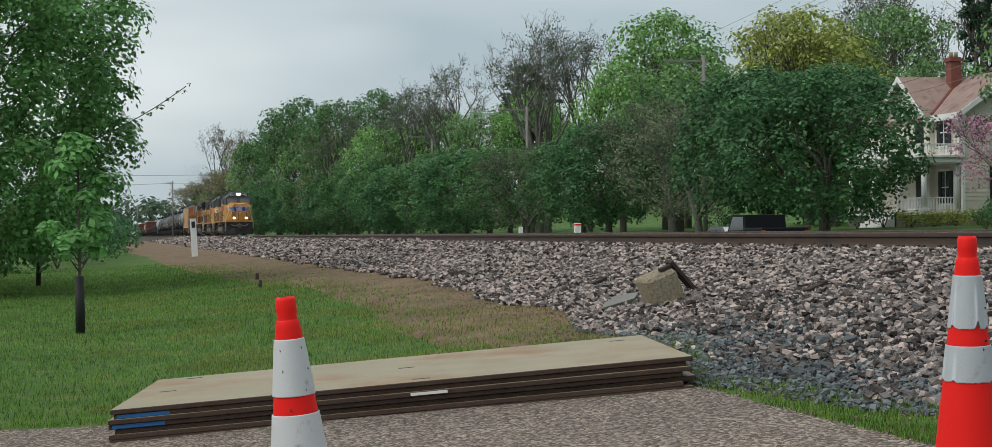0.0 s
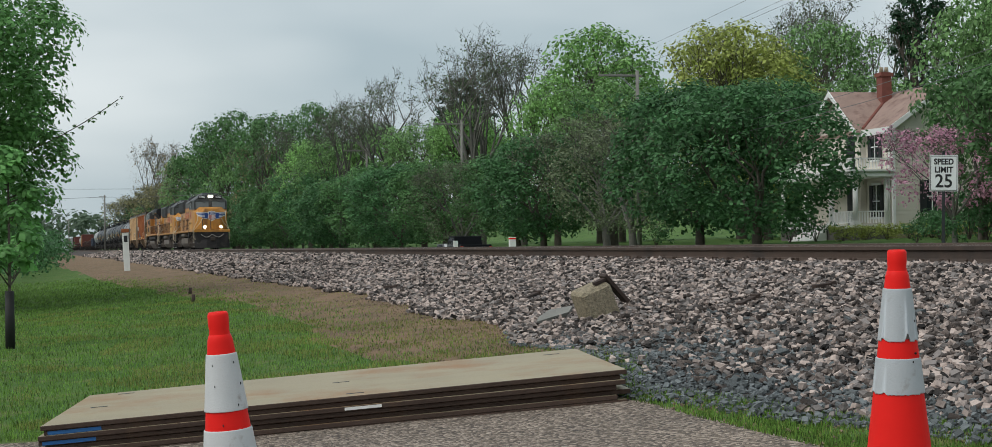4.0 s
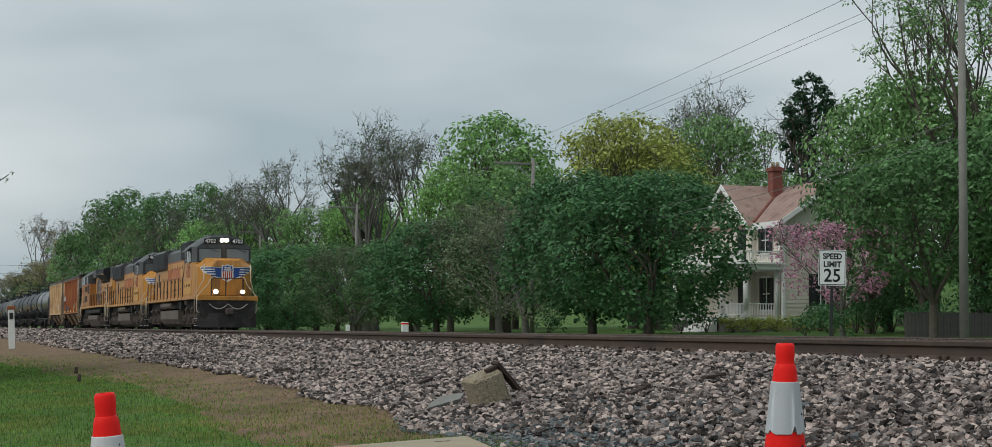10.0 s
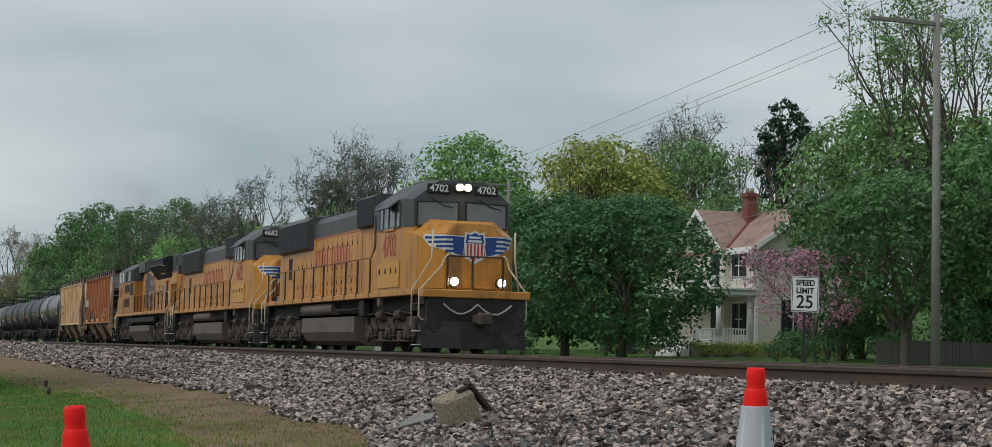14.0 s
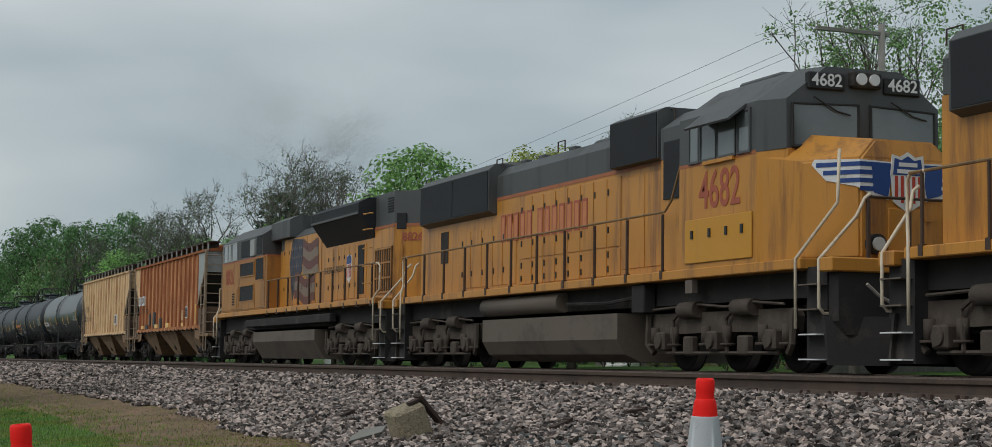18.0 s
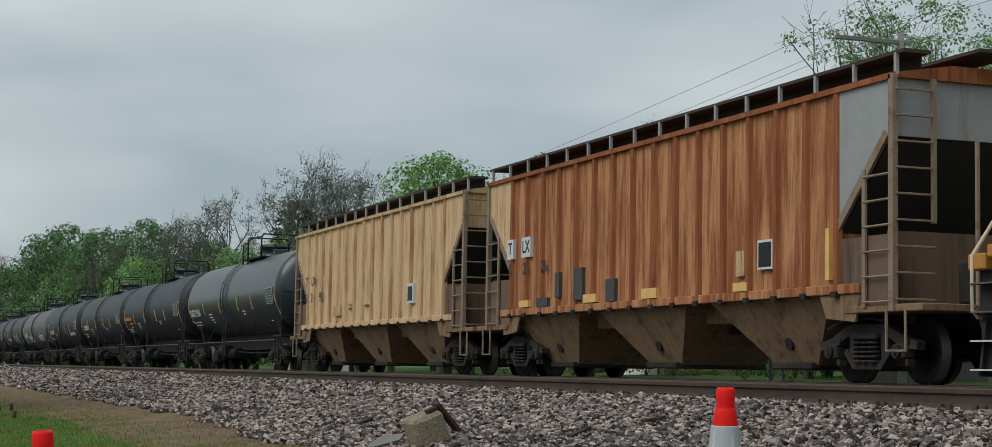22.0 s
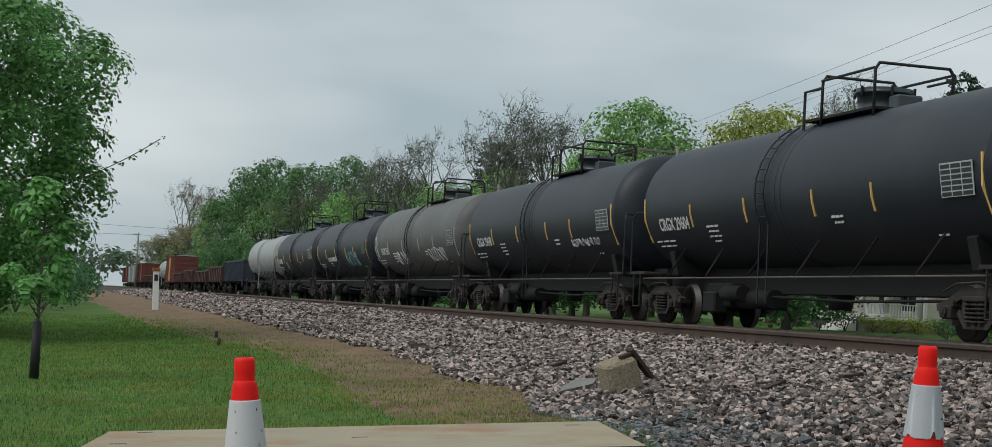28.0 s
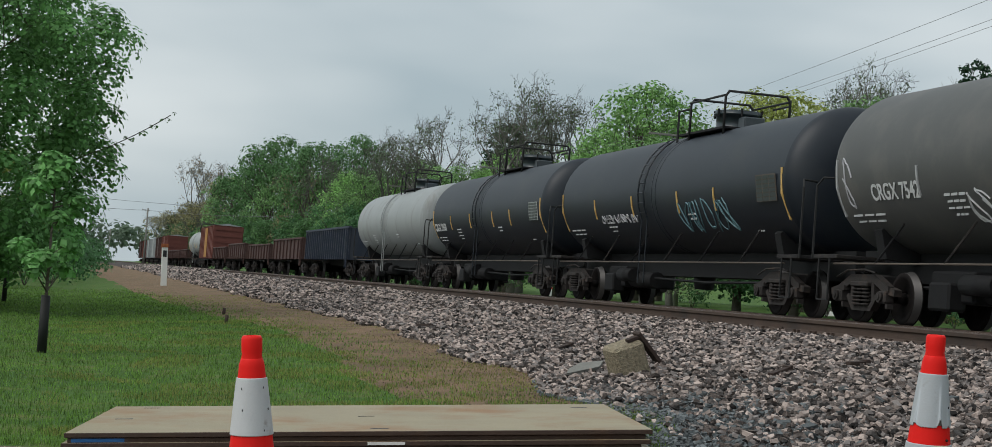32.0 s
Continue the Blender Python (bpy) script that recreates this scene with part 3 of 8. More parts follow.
M_BEIGE = mat("stained_beige_hopper_side", (0.70, 0.50, 0.295), 0.75, vary=0.12, scale=1.0, fine=30, bump=0.06, dirt=(0.56, 0.335, 0.165), dirt_amt=0.50, dirt_scale=4.5, streak=True, dirt2=(0.44, 0.235, 0.115), dirt2_scale=12.0, spec=0.2)
M_BEIGEDK = mat("stain_and_shade_beige_rib", (0.60, 0.42, 0.235), 0.8, vary=0.25, scale=2, bump=0.06, dirt=(0.30, 0.135, 0.06), dirt_amt=0.5, dirt_scale=2, streak=True, dirt2=(0.25, 0.125, 0.062), dirt2_scale=7.0)
M_BAY = mat("dusty_hopper_bay", (0.265, 0.170, 0.098), 0.85, vary=0.22, scale=1.5, bump=0.08, dirt=(0.12, 0.068, 0.042), dirt_amt=0.46, dirt_scale=1.8, dirt2=(0.14, 0.08, 0.046))
M_ENDLOW = mat("rusty_brown_end_sheet", (0.17, 0.112, 0.078), 0.85, vary=0.3, scale=1.5, bump=0.08, dirt=(0.07, 0.048, 0.038), dirt_amt=0.5, dirt_scale=2.0, streak=True)
M_ENDGRAY = mat("pale_gray_end_sheet", (0.33, 0.35, 0.35), 0.7, vary=0.12, dirt=(0.24, 0.19, 0.14), dirt_amt=0.3, dirt_scale=2.2, streak=True)
# near-black tone for the sloped sheets at the hopper ends
M_ENDDARK = mat("dark_slope_sheet", (0.035, 0.036, 0.037), 0.8, vary=0.3, scale=1.5, bump=0.05)
M_SLATEP = mat("dark_gray_patch_paint", (0.07, 0.07, 0.072), 0.7, vary=0.2)
M_POST = mat("worn_tan_ladder_steel", (0.27, 0.205, 0.145), 0.7, 0.0, vary=0.3, scale=4, bump=0.1, dirt=(0.20, 0.105, 0.055), dirt_amt=0.4, dirt_scale=3)
M_ROOFWALK = mat("dark_roof_walk", (0.055, 0.040, 0.034), 0.85, vary=0.3)
# shade beneath the tank cars is painted into this black; walkways share it
M_SILL = mat("shade_black_sill", (0.010, 0.010, 0.011), 0.8, vary=0.3, scale=3, bump=0.1)
M_TANK = mat("black_tank_paint", (0.019, 0.030, 0.036), 0.32, vary=0.2, scale=0.7, fine=40, bump=0.02, dirt=(0.022, 0.027, 0.034), dirt_amt=0.42, dirt_scale=0.7, spec=0.7)
M_TANK_DEEP = mat("blue_black_tank_paint", (0.0145, 0.0195, 0.0275), 0.48, vary=0.25, scale=0.7, fine=40, bump=0.02, dirt=(0.023, 0.027, 0.031), dirt_amt=0.42, dirt_scale=0.7, spec=0.4)
M_TANK_GRAY = mat("worn_gray_tank_paint", (0.092, 0.094, 0.091), 0.5, vary=0.2, scale=0.8, bump=0.02, dirt=(0.122, 0.119, 0.111), dirt_amt=0.45, dirt_scale=0.8)
M_TANK_PALE = mat("pale_gray_tank_paint", (0.30, 0.32, 0.32), 0.5, vary=0.12, scale=0.8, bump=0.02, dirt=(0.20, 0.20, 0.19), dirt_amt=0.35, dirt_scale=0.9, streak=True)
M_TICK = mat("yellow_reflective_strip", (0.78, 0.50, 0.16), 0.4, vary=0.2)
M_PRINT = mat("gray_white_stencil", (0.42, 0.43, 0.43), 0.6, vary=0.15)
M_ORANGE_P = mat("orange_stencil", (0.50, 0.16, 0.03), 0.6)
M_TAG = mat("white_graffiti", (0.40, 0.40, 0.42), 0.6, vary=0.25, scale=9)
M_TAG_TEAL = mat("teal_graffiti", (0.13, 0.24, 0.27), 0.6, vary=0.25, scale=9)
M_GONDOLA = mat("brown_gondola_paint", (0.070, 0.036, 0.031), 0.75, vary=0.25, scale=1.2, bump=0.05, dirt=(0.095, 0.052, 0.042), dirt_amt=0.4, streak=True)
M_BLUECAR = mat("blue_black_hopper_paint", (0.032, 0.042, 0.065), 0.65, vary=0.25, scale=1.2, bump=0.05, dirt=(0.06, 0.065, 0.075), dirt_amt=0.4, streak=True)
M_BOXRED = mat("boxcar_red_paint", (0.15, 0.047, 0.036), 0.7, vary=0.2, scale=1, bump=0.05, dirt=(0.20, 0.08, 0.055), dirt_amt=0.35, streak=True)
M_BOXYEL = mat("boxcar_yellow_door", (0.38, 0.19, 0.04), 0.7, vary=0.2, dirt=(0.25, 0.11, 0.04), dirt_amt=0.35)

SIDE = Matrix(((0, 0, -1, 0), (-1, 0, 0, 0), (0, 1, 0, 0), (0, 0, 0, 1)))      # letters that face the near side
FRONT_FACE = Matrix(((1, 0, 0, 0), (0, 0, -1, 0), (0, 1, 0, 0), (0, 0, 0, 1)))  # letters that face the leading end


def side_at(x, y, z):
    return Matrix.Translation((x, y, z)) @ SIDE


def front_at(x, y, z):
    return Matrix.Translation((x, y, z)) @ FRONT_FACE


def mesh_of(name, bm, *mats):
    me = bpy.data.meshes.new(name)
    bm.to_mesh(me)
    bm.free()
    for q in mats:
        me.materials.append(q)
    return me


def wheel_mesh(r):
    """A wheelset: two dished wheels with flange and bright tread, and an axle."""
    bm = bmesh.new()
    for s in (-1, 1):
        x = s * 0.72
        k = s
        prof = [(0.09, x - k * 0.10), (r * 0.28, x - k * 0.09), (r * 0.32, x + k * 0.02), (r * 0.72, x + k * 0.03), (r * 0.80, x + k * 0.075), (r, x + k * 0.075), (r + 0.005, x - k * 0.055),
                (r + 0.028, x - k * 0.06), (r + 0.028, x - k * 0.085), (r * 0.8, x - k * 0.085), (r * 0.7, x - k * 0.03), (r * 0.3, x - k * 0.03), (0.09, x - k * 0.12)]
        lathe(bm, prof, 24, "x", cap=False)
        cyl(bm, (x + k * 0.02, 0, 0), (x + k * 0.2, 0, 0), 0.10, 0.09, 12)
    cyl(bm, (-0.8, 0, 0), (0.8, 0, 0), 0.085, 0.085, 10)
    for f in bm.faces:
        c = f.calc_center_median()
        if abs(math.hypot(c.y, c.z) - r) < 0.014:
            f.material_index = 1
    bmesh.ops.recalc_face_normals(bm, faces=bm.faces[:])
    return mesh_of("wheelset", bm, M_WHEEL, M_TREAD)


WHEEL_L, WHEEL_F = wheel_mesh(0.52), wheel_mesh(0.45)


def loco_sideframe():
    """One side of a three-axle truck: cast frame with dropped journal legs."""
    bm = bmesh.new()
    out = [(-2.35, 0.98), (2.35, 0.98), (2.45, 0.86), (2.40, 0.62), (2.05, 0.58), (1.95, 0.40), (1.72, 0.40), (1.62, 0.62), (0.42, 0.64), (0.22, 0.42), (-0.22, 0.42), (-0.42, 0.64),
           (-1.62, 0.62), (-1.72, 0.40), (-1.95, 0.40), (-2.05, 0.58), (-2.40, 0.62), (-2.45, 0.86)]
    prism(bm, out, -1.16, -1.04, "yz")
    return mesh_of("side_frame", bm, M_TRUCK)


def loco_gear():
    """Brake cylinders, journal boxes, springs and rods hung on the side frame."""
    bm = bmesh.new()
    for y in (-1.85, 0.0, 1.85):
        box(bm, -1.32, -1.10, y - 0.17, y + 0.17, 0.34, 0.66, 0.03)
        cyl(bm, (-1.36, y, 0.5), (-1.30, y, 0.5), 0.12, 0.12, 12)
        for s in (-0.36, 0.36):
            cyl(bm, (-1.2, y + s, 0.46), (-1.2, y + s, 0.74), 0.085, 0.085, 8)
            cyl(bm, (-1.2, y + s, 0.42), (-1.2, y + s, 0.46), 0.13, 0.13, 8)
    for y in (-0.92, 0.92):
        box(bm, -1.27, -1.12, y - 0.16, y + 0.16, 0.26, 0.58, 0.03)
        cyl(bm, (-1.22, y - 0.35, 1.02), (-1.22, y + 0.25, 1.02), 0.14, 0.14, 12)
        rod(bm, [(-1.24, y + 0.3, 1.0), (-1.24, y + 0.55, 0.85), (-1.24, y + 0.5, 0.3)], 0.035, 6)
    for y in (-2.42, 2.42):
        rod(bm, [(-1.22, y, 0.95), (-1.24, y, 0.45), (-1.2, y * 0.93, 0.30)], 0.06, 6)
    rod(bm, [(-1.25, -2.2, 1.04), (-1.25, -1.2, 1.10), (-1.25, -0.4, 1.04), (-1.25, 0.5, 1.1), (-1.25, 2.2, 1.05)], 0.025, 5)
    rod(bm, [(-1.22, -2.0, 0.30), (-1.22, 2.0, 0.30)], 0.03, 5)
    return mesh_of("brake_gear", bm, M_TRUCK)


LOCO_SIDE, LOCO_GEAR = loco_sideframe(), loco_gear()


def loco_truck(car, y):
    tr = part("truck", bm_box(-0.95, 0.95, y - 2.1, y + 2.1, 0.55, 0.85, 0.03), M_UNDER, car)
    for turn in (0, 180):
        mm = pose(0, y, 0, 0, 0, turn)
        again("side_frame", LOCO_SIDE, tr, mm)
        again("brake_gear", LOCO_GEAR, tr, mm)
    for a in (-1.85, 0, 1.85):
        again("wheelset", WHEEL_L, tr, pose(0, y + a, 0.52))
    return tr


TRAIN = []


def hand_rails(car, y0, y1, end_up=None, n=11, x=1.47):
    """Walkway railings: a top pipe and its stanchions, on both sides."""
    for s in (-1, 1):
        pts = [(s * x, y0, 2.66), (s * x, y1, 2.66)]
        if end_up is not None:
            pts = [(s * x, end_up, 3.45), (s * x, end_up + 0.35, 2.86), (s * x, y0 + 0.2, 2.70), (s * x, y1, 2.66)]
        top = part("handrail", bm_rod(pts, 0.022, 6), M_PIPE, car)
        for i in range(n):
            y = y0 + (y1 - y0) * (i + 0.2) / (n - 0.6)
            bm = bm_rod([(s * x, y, 1.66), (s * x, y, 2.66)], 0.028, 6)
            box(bm, s * x - 0.04, s * x + 0.04, y - 0.05, y + 0.05, 1.55, 1.70)
            part("stanchion", bm, M_RAILING, top)


def corner_steps(car, y, way, nose=False):
    """Step wells at both corners of one end, with tread edges and worn white grab rails."""
    for s in (-1, 1):
        well = part("step_well", bm_prism([(s * 1.36, 1.55), (s * 1.36, 0.15), (s * 0.85, 0.15), (s * 0.85, 1.55)], y, y + way * 0.55, "xz"), M_UNDER, car)
        for k in range(4):
            z = 0.19 + 0.36 * k
            part("step", bm_box(s * 1.45 - 0.09, s * 1.45 + 0.09, min(y, y + way * 0.5), max(y, y + way * 0.5), z, z + 0.02), M_WHITE if k < 2 else M_FUEL, well)
        part("grab_rail", bm_rod([(s * 1.51, y + way * 0.62, 0.65), (s * 1.51, y + way * 0.62, 1.67), (s * 1.17, y + way * 0.02, 2.47), (s * 1.15, y, 3.25)] if nose else
                                     [(s * 1.51, y + way * 0.62, 0.65), (s * 1.51, y + way * 0.62, 1.75), (s * 1.40, y + way * 0.45, 1.98), (s * 1.40, y + way * 0.45, 2.58), (s * 1.42, y + way * 0.55, 2.66), (s * 1.47, y + way * 0.95, 2.66)], 0.026, 8), M_WHITERAIL, car, "worn white grab rail")
        part("grab_rail", bm_rod([(s * 1.15, y + way * 0.02, 0.86), (s * 1.42, y, 0.86), (s * 1.5, y, 0.95), (s * 1.5, y, 1.63), (s * 0.95, y - way * 0.13, 2.27), (s * 0.86, y - way * 0.2, 2.52), (s * 0.76, y - way * 0.2, 2.60)], 0.026, 8), M_WHITERAIL, car, "worn white grab rail")


def pilot(car, y, way):
    """End plate, snow plough, coupler, buffer beam and hoses of one end."""
    part("buffer_beam", bm_box(-1.5, 1.5, min(y, y + way * 0.35), max(y, y + way * 0.35), 1.45, 1.66, 0.02), M_ARMOUR, car)
    bm = bmesh.new()
    prism(bm, [(-1.35, 1.45), (1.35, 1.45), (1.35, 0.75), (1.2, 0.55), (-1.2, 0.55), (-1.35, 0.75)], y + way * 0.05, y + way * 0.3, "xz")
    part("pilot_plate", bm, M_UNDER, car)
    bm = bmesh.new()
    lo = [(-1.45, y + way * 0.15), (-0.5, y - way * 0.25), (0.5, y - way * 0.25), (1.45, y + way * 0.15)]
    rings = [[bm.verts.new(p) for p in ((x, q, 0.12), (x, q + way * 0.12, 0.82), (x, q + way * 0.17, 0.82), (x, q + way * 0.05, 0.12))] for x, q in lo]
    for ra, rb in zip(rings, rings[1:]):
        for i in range(4):
            bm.faces.new((ra[i], rb[i], rb[(i + 1) % 4], ra[(i + 1) % 4]))
    bm.faces.new(rings[0])
    bm.faces.new(rings[-1][::-1])
    bmesh.ops.recalc_face_normals(bm, faces=bm.faces[:])
    part("snow_plow", bm, M_UNDER, car, "grimy steel snow plow")
    bm = bm_box(-0.14, 0.14, min(y - way * 0.75, y), max(y - way * 0.75, y), 0.78, 1.02, 0.03)
    box(bm, -0.2, 0.16, min(y - way * 0.85, y - way * 0.55), max(y - way * 0.85, y - way * 0.55), 0.72, 1.06, 0.05)
    part("coupler", bm, M_TRUCK, car)
    pts = [(-0.95 + 0.19 * i, y - way * 0.06, 1.28 - 0.26 * abs(math.sin(math.pi * i / 5))) for i in range(11)]
    part("hose", bm_rod(pts, 0.025, 6), M_HOSE, car, "pale gray air hoses hung in two loops")


def windows(car, name, rects, x, thick=0.02, material=None, frame=None):
    """Panes on the near and far side: rects of (y0, y1, z0, z1)."""
    for s in (-1, 1):
        for y0, y1, z0, z1 in rects:
            w = part(name, bm_box(s * x - thick, s * x + thick, y0, y1, z0, z1), material or M_CABGLASS, car)
            if frame:
                bm = bmesh.new()
                for a in ((y0 - 0.04, y0, z0 - 0.04, z1 + 0.04), (y1, y1 + 0.04, z0 - 0.04, z1 + 0.04), (y0, y1, z0 - 0.04, z0), (y0, y1, z1, z1 + 0.04)):
                    box(bm, s * x - thick - 0.015, s * x + thick + 0.015, *a)
                part("window_frame", bm, frame, w)


def wing_shield(car, y, cz):
    """The crest on the nose as plain shapes: a shield, and striped wings that wrap round the nose's slanted corners."""
    def wrapped(bm):
        for q in (-0.8, 0.8):
            bmesh.ops.bisect_plane(bm, geom=bm.verts[:] + bm.edges[:] + bm.faces[:], plane_co=(q, 0, 0), plane_no=(1, 0, 0))
        for v in bm.verts:
            t = abs(v.co.x) - 0.8
            if t > 0:
                lift = y - v.co.y
                v.co.x = math.copysign(0.8 + t * 0.615 + lift * 0.79, v.co.x)
                v.co.y = y + t * 0.79 - lift * 0.615
        return bm
    for s in (-1, 1):
        base = part("wing", wrapped(bm_prism([(s * 0.26, cz + 0.28), (s * 1.50, cz + 0.32), (s * 1.54, cz + 0.24), (s * 1.32, cz + 0.0), (s * 0.86, cz - 0.10), (s * 0.62, cz - 0.22), (s * 0.32, cz - 0.28)], y - 0.012, y - 0.002, "xz")), M_WHITE, car, "white edged blue striped wing")
        for k, (e, m_) in enumerate(((1.47, 0), (1.36, 0), (1.10, 0), (0.80, 0))):
            part("stripe", wrapped(bm_box(min(s * 0.55, s * e), max(s * 0.55, s * e), y - 0.018, y - 0.012, cz + 0.20 - 0.12 * k, cz + 0.265 - 0.12 * k)), M_BLUE, base)
        part("stripe", bm_prism([(s * 0.24, cz + 0.26), (s * 0.62, cz + 0.265), (s * 0.58, cz - 0.18), (s * 0.34, cz - 0.24)], y - 0.020, y - 0.014, "xz"), M_BLUE, base)
    out = [(-0.24, 0.36), (-0.12, 0.33), (0.0, 0.40), (0.12, 0.33), (0.24, 0.36), (0.27, 0.1), (0.23, -0.28), (0.0, -0.42), (-0.23, -0.28), (-0.27, 0.1)]
    sh = part("shield", bm_prism([(a * 1.12, cz + b * 1.1) for a, b in out], y - 0.026, y - 0.012, "xz"), M_WHITE, car, "white shield with red and blue fields")
    part("blue_field", bm_prism([(a * 0.95, cz + b * 0.95) for a, b in out if b >= 0.1][:7], y - 0.031, y - 0.026, "xz"), M_BLUE, sh)
    for k in range(5):
        x = -0.2 + 0.1 * k
        part("red_stripe", bm_box(x - 0.026, x + 0.026, y - 0.031, y - 0.026, cz - 0.36 + abs(x) * 0.45, cz + 0.08), M_REDLINE, sh)
    for k, w in ((0.25, 0.16), (0.15, 0.19)):
        part("bar", bm_box(-w, w, y - 0.036, y - 0.031, cz + k - 0.03, cz + k + 0.03), M_WHITE, sh)


def doors(car, ys, z0, z1, x, latch=True):
    """Hood doors: proud sheets with latches, each a part, on both sides."""
    for s in (-1, 1):
        for a, b in zip(ys, ys[1:]):
            d = part("hood_door", bm_box(s * x - 0.014, s * x + 0.014, a + 0.02, b - 0.02, z0, z1, 0.006), M_ARMOUR, car)
            if latch and s < 0:
                for zz in (z0 + 0.25 * (z1 - z0), z0 + 0.8 * (z1 - z0)):
                    part("latch", bm_box(s * x - 0.03, s * x - 0.01, b - 0.10, b - 0.05, zz - 0.06, zz + 0.06), M_SHUTTER, d)


def block_letters(car, y0, y1, z0, z1, x, n, gap_at, material):
    """A faded name as plain upright outlines, one a letter: a pale field in a red border."""
    w = (y1 - y0) / (n + 0.6)
    t = 0.055
    for i in range(n):
        a = y0 + (i + (0.6 if i >= gap_at else 0)) * w
        b = a + 0.74 * w
        field = part("letter_field", bm_box(x - 0.003, x + 0.003, a + t, b - t, z0 + t, z1 - t), M_LETFILL, car)
        bm = bm_box(x - 0.004, x + 0.004, a, a + t, z0, z1)
        box(bm, x - 0.004, x + 0.004, b - t, b, z0, z1)
        box(bm, x - 0.004, x + 0.004, a + t, b - t, z1 - t, z1)
        box(bm, x - 0.004, x + 0.004, a + t, b - t, z0, z0 + t)
        part("letter_border", bm, material, field)


def locomotive_wide(off, number, lit):
    """A wide-nosed six-axle road locomotive."""
    car = thing("locomotive", pose(FAR_X, 100, RAIL_Z), "yellow and gray six-axle freight locomotive with " + ("lit headlights" if lit else "unlit headlights"), "locomotive", "locomotives of the train")
    TRAIN.append((car, off))
    part("underframe", bm_box(-1.15, 1.15, -0.7, 19.2, 1.12, 1.52), M_UNDER, car)
    part("deck", bm_box(-1.5, 1.5, -0.1, 18.7, 1.52, 1.68, 0.015), M_ARMOUR, car)
    pilot(car, -0.95, 1)
    pilot(car, 19.3, -1)
    corner_steps(car, -0.62, 1, True)
    corner_steps(car, 19.2, -1)
    # cab: yellow lower walls, gray upper part with angled roof
    cab = part("cab", bm_prism([(-1.48, 3.75), (-1.48, 1.2), (-1.34, 0.5), (1.34, 0.5), (1.48, 1.2), (1.48, 3.75)], 1.68, 3.38, "xy"), M_ARMOUR, car)
    part("cab_panel", bm_box(-1.51, -1.48, 1.3, 3.5, 1.76, 2.48, 0.01), M_ARMOUR_B, cab, "bright yellow lower panel")
    for y in (1.55, 2.05, 2.6, 3.2):
        part("latch", bm_box(-1.53, -1.505, y, y + 0.07, 2.16, 2.30), M_SHUTTER, cab)
    upper = part("cab_roof", bm_prism([(-1.48, 3.38), (-1.48, 4.18), (-0.72, 4.72), (0.72, 4.72), (1.48, 4.18), (1.48, 3.38)], 1.2, 3.75, "xz"), M_HARBOUR, car)
    bm = bm_prism([(-1.48, 3.38), (-1.48, 4.18), (-0.72, 4.72), (0.72, 4.72), (1.48, 4.18), (1.48, 3.38)], 0.5, 1.2, "xz")
    for v in bm.verts:
        if v.co.y < 0.6:
            v.co.x *= 0.92
            v.co.z -= 0.05 * (v.co.z > 4)
    part("cab_front", bm, M_HARBOUR, upper)
    part("red_line", bm_box(-1.485, 1.485, 1.2, 3.755, 3.36, 3.42), M_FADELINE, cab)
    visor = bm_prism([(-1.47, 4.14), (-1.80, 3.90), (-1.82, 3.93), (-1.49, 4.18)], 1.5, 2.95, "xz")
    part("sun_visor", visor, M_HARBOUR, upper)
    windows(upper, "side_window", [(1.38, 1.72, 3.44, 4.06), (1.84, 2.40, 3.44, 4.0), (2.46, 2.95, 3.44, 4.0), (3.05, 3.35, 3.44, 4.04)], 1.485, 0.015, M_CABGLASS, M_HARBOUR)
    bm = bmesh.new()
    box(bm, -1.54, -1.47, 1.85, 2.85, 3.34, 3.40)
    part("arm_rest", bm, M_ARMOUR, upper)
    for s, a, b in ((-1, -1.27, -0.11), (1, 0.11, 1.27)):
        fr = [(a, 3.40), (b, 3.56), (b, 4.10), (a, 4.06), (a, 3.40)] if s < 0 else [(a, 3.56), (b, 3.40), (b, 4.06), (a, 4.10), (a, 3.56)]
        w = part("windshield", bm_prism(fr[:4], 0.475, 0.5, "xz"), M_CABGLASS, upper)
        part("gasket", bm_rod([(p, 0.472, q) for p, q in fr], 0.028, 5), M_RUBBER, w)
        part("wiper", bm_rod([(a + 0.35, 0.44, 4.18), (a + 0.75, 0.44, 3.98), (a + 1.0, 0.44, 3.93)], 0.014, 5), M_RUBBER, w)
    # nose
    bm = bmesh.new()
    for s in (-1, 1):
        for p in ((0.8, -0.62, 1.68), (0.8, -0.62, 3.14), (0.5, -0.56, 3.44), (1.36, 0.10, 1.68), (1.36, 0.10, 3.12), (1.465, 1.19, 1.68), (1.465, 1.19, 3.30), (0.95, 0.52, 3.60)):
            bm.verts.new((s * p[0], p[1], p[2]))
    bmesh.ops.convex_hull(bm, input=bm.verts[:])
    bmesh.ops.dissolve_limit(bm, angle_limit=0.05, verts=bm.verts[:], edges=bm.edges[:])
    bmesh.ops.bevel(bm, geom=[e for e in bm.edges if all(v.co.y < 0.3 for v in e.verts)], offset=0.03, segments=2, affect="EDGES")
    nose = part("nose", bm, M_ARMOUR, car, "broad yellow nose with a door")
    wing_shield(car, -0.625, 2.82)
    part("nose_door", bm_box(-0.33, 0.33, -0.645, -0.615, 1.72, 2.42, 0.008), M_ARMOUR, nose)
    for z in (1.9, 2.25):
        part("hinge", bm_box(0.30, 0.42, -0.66, -0.615, z, z + 0.06), M_ARMOUR, nose)
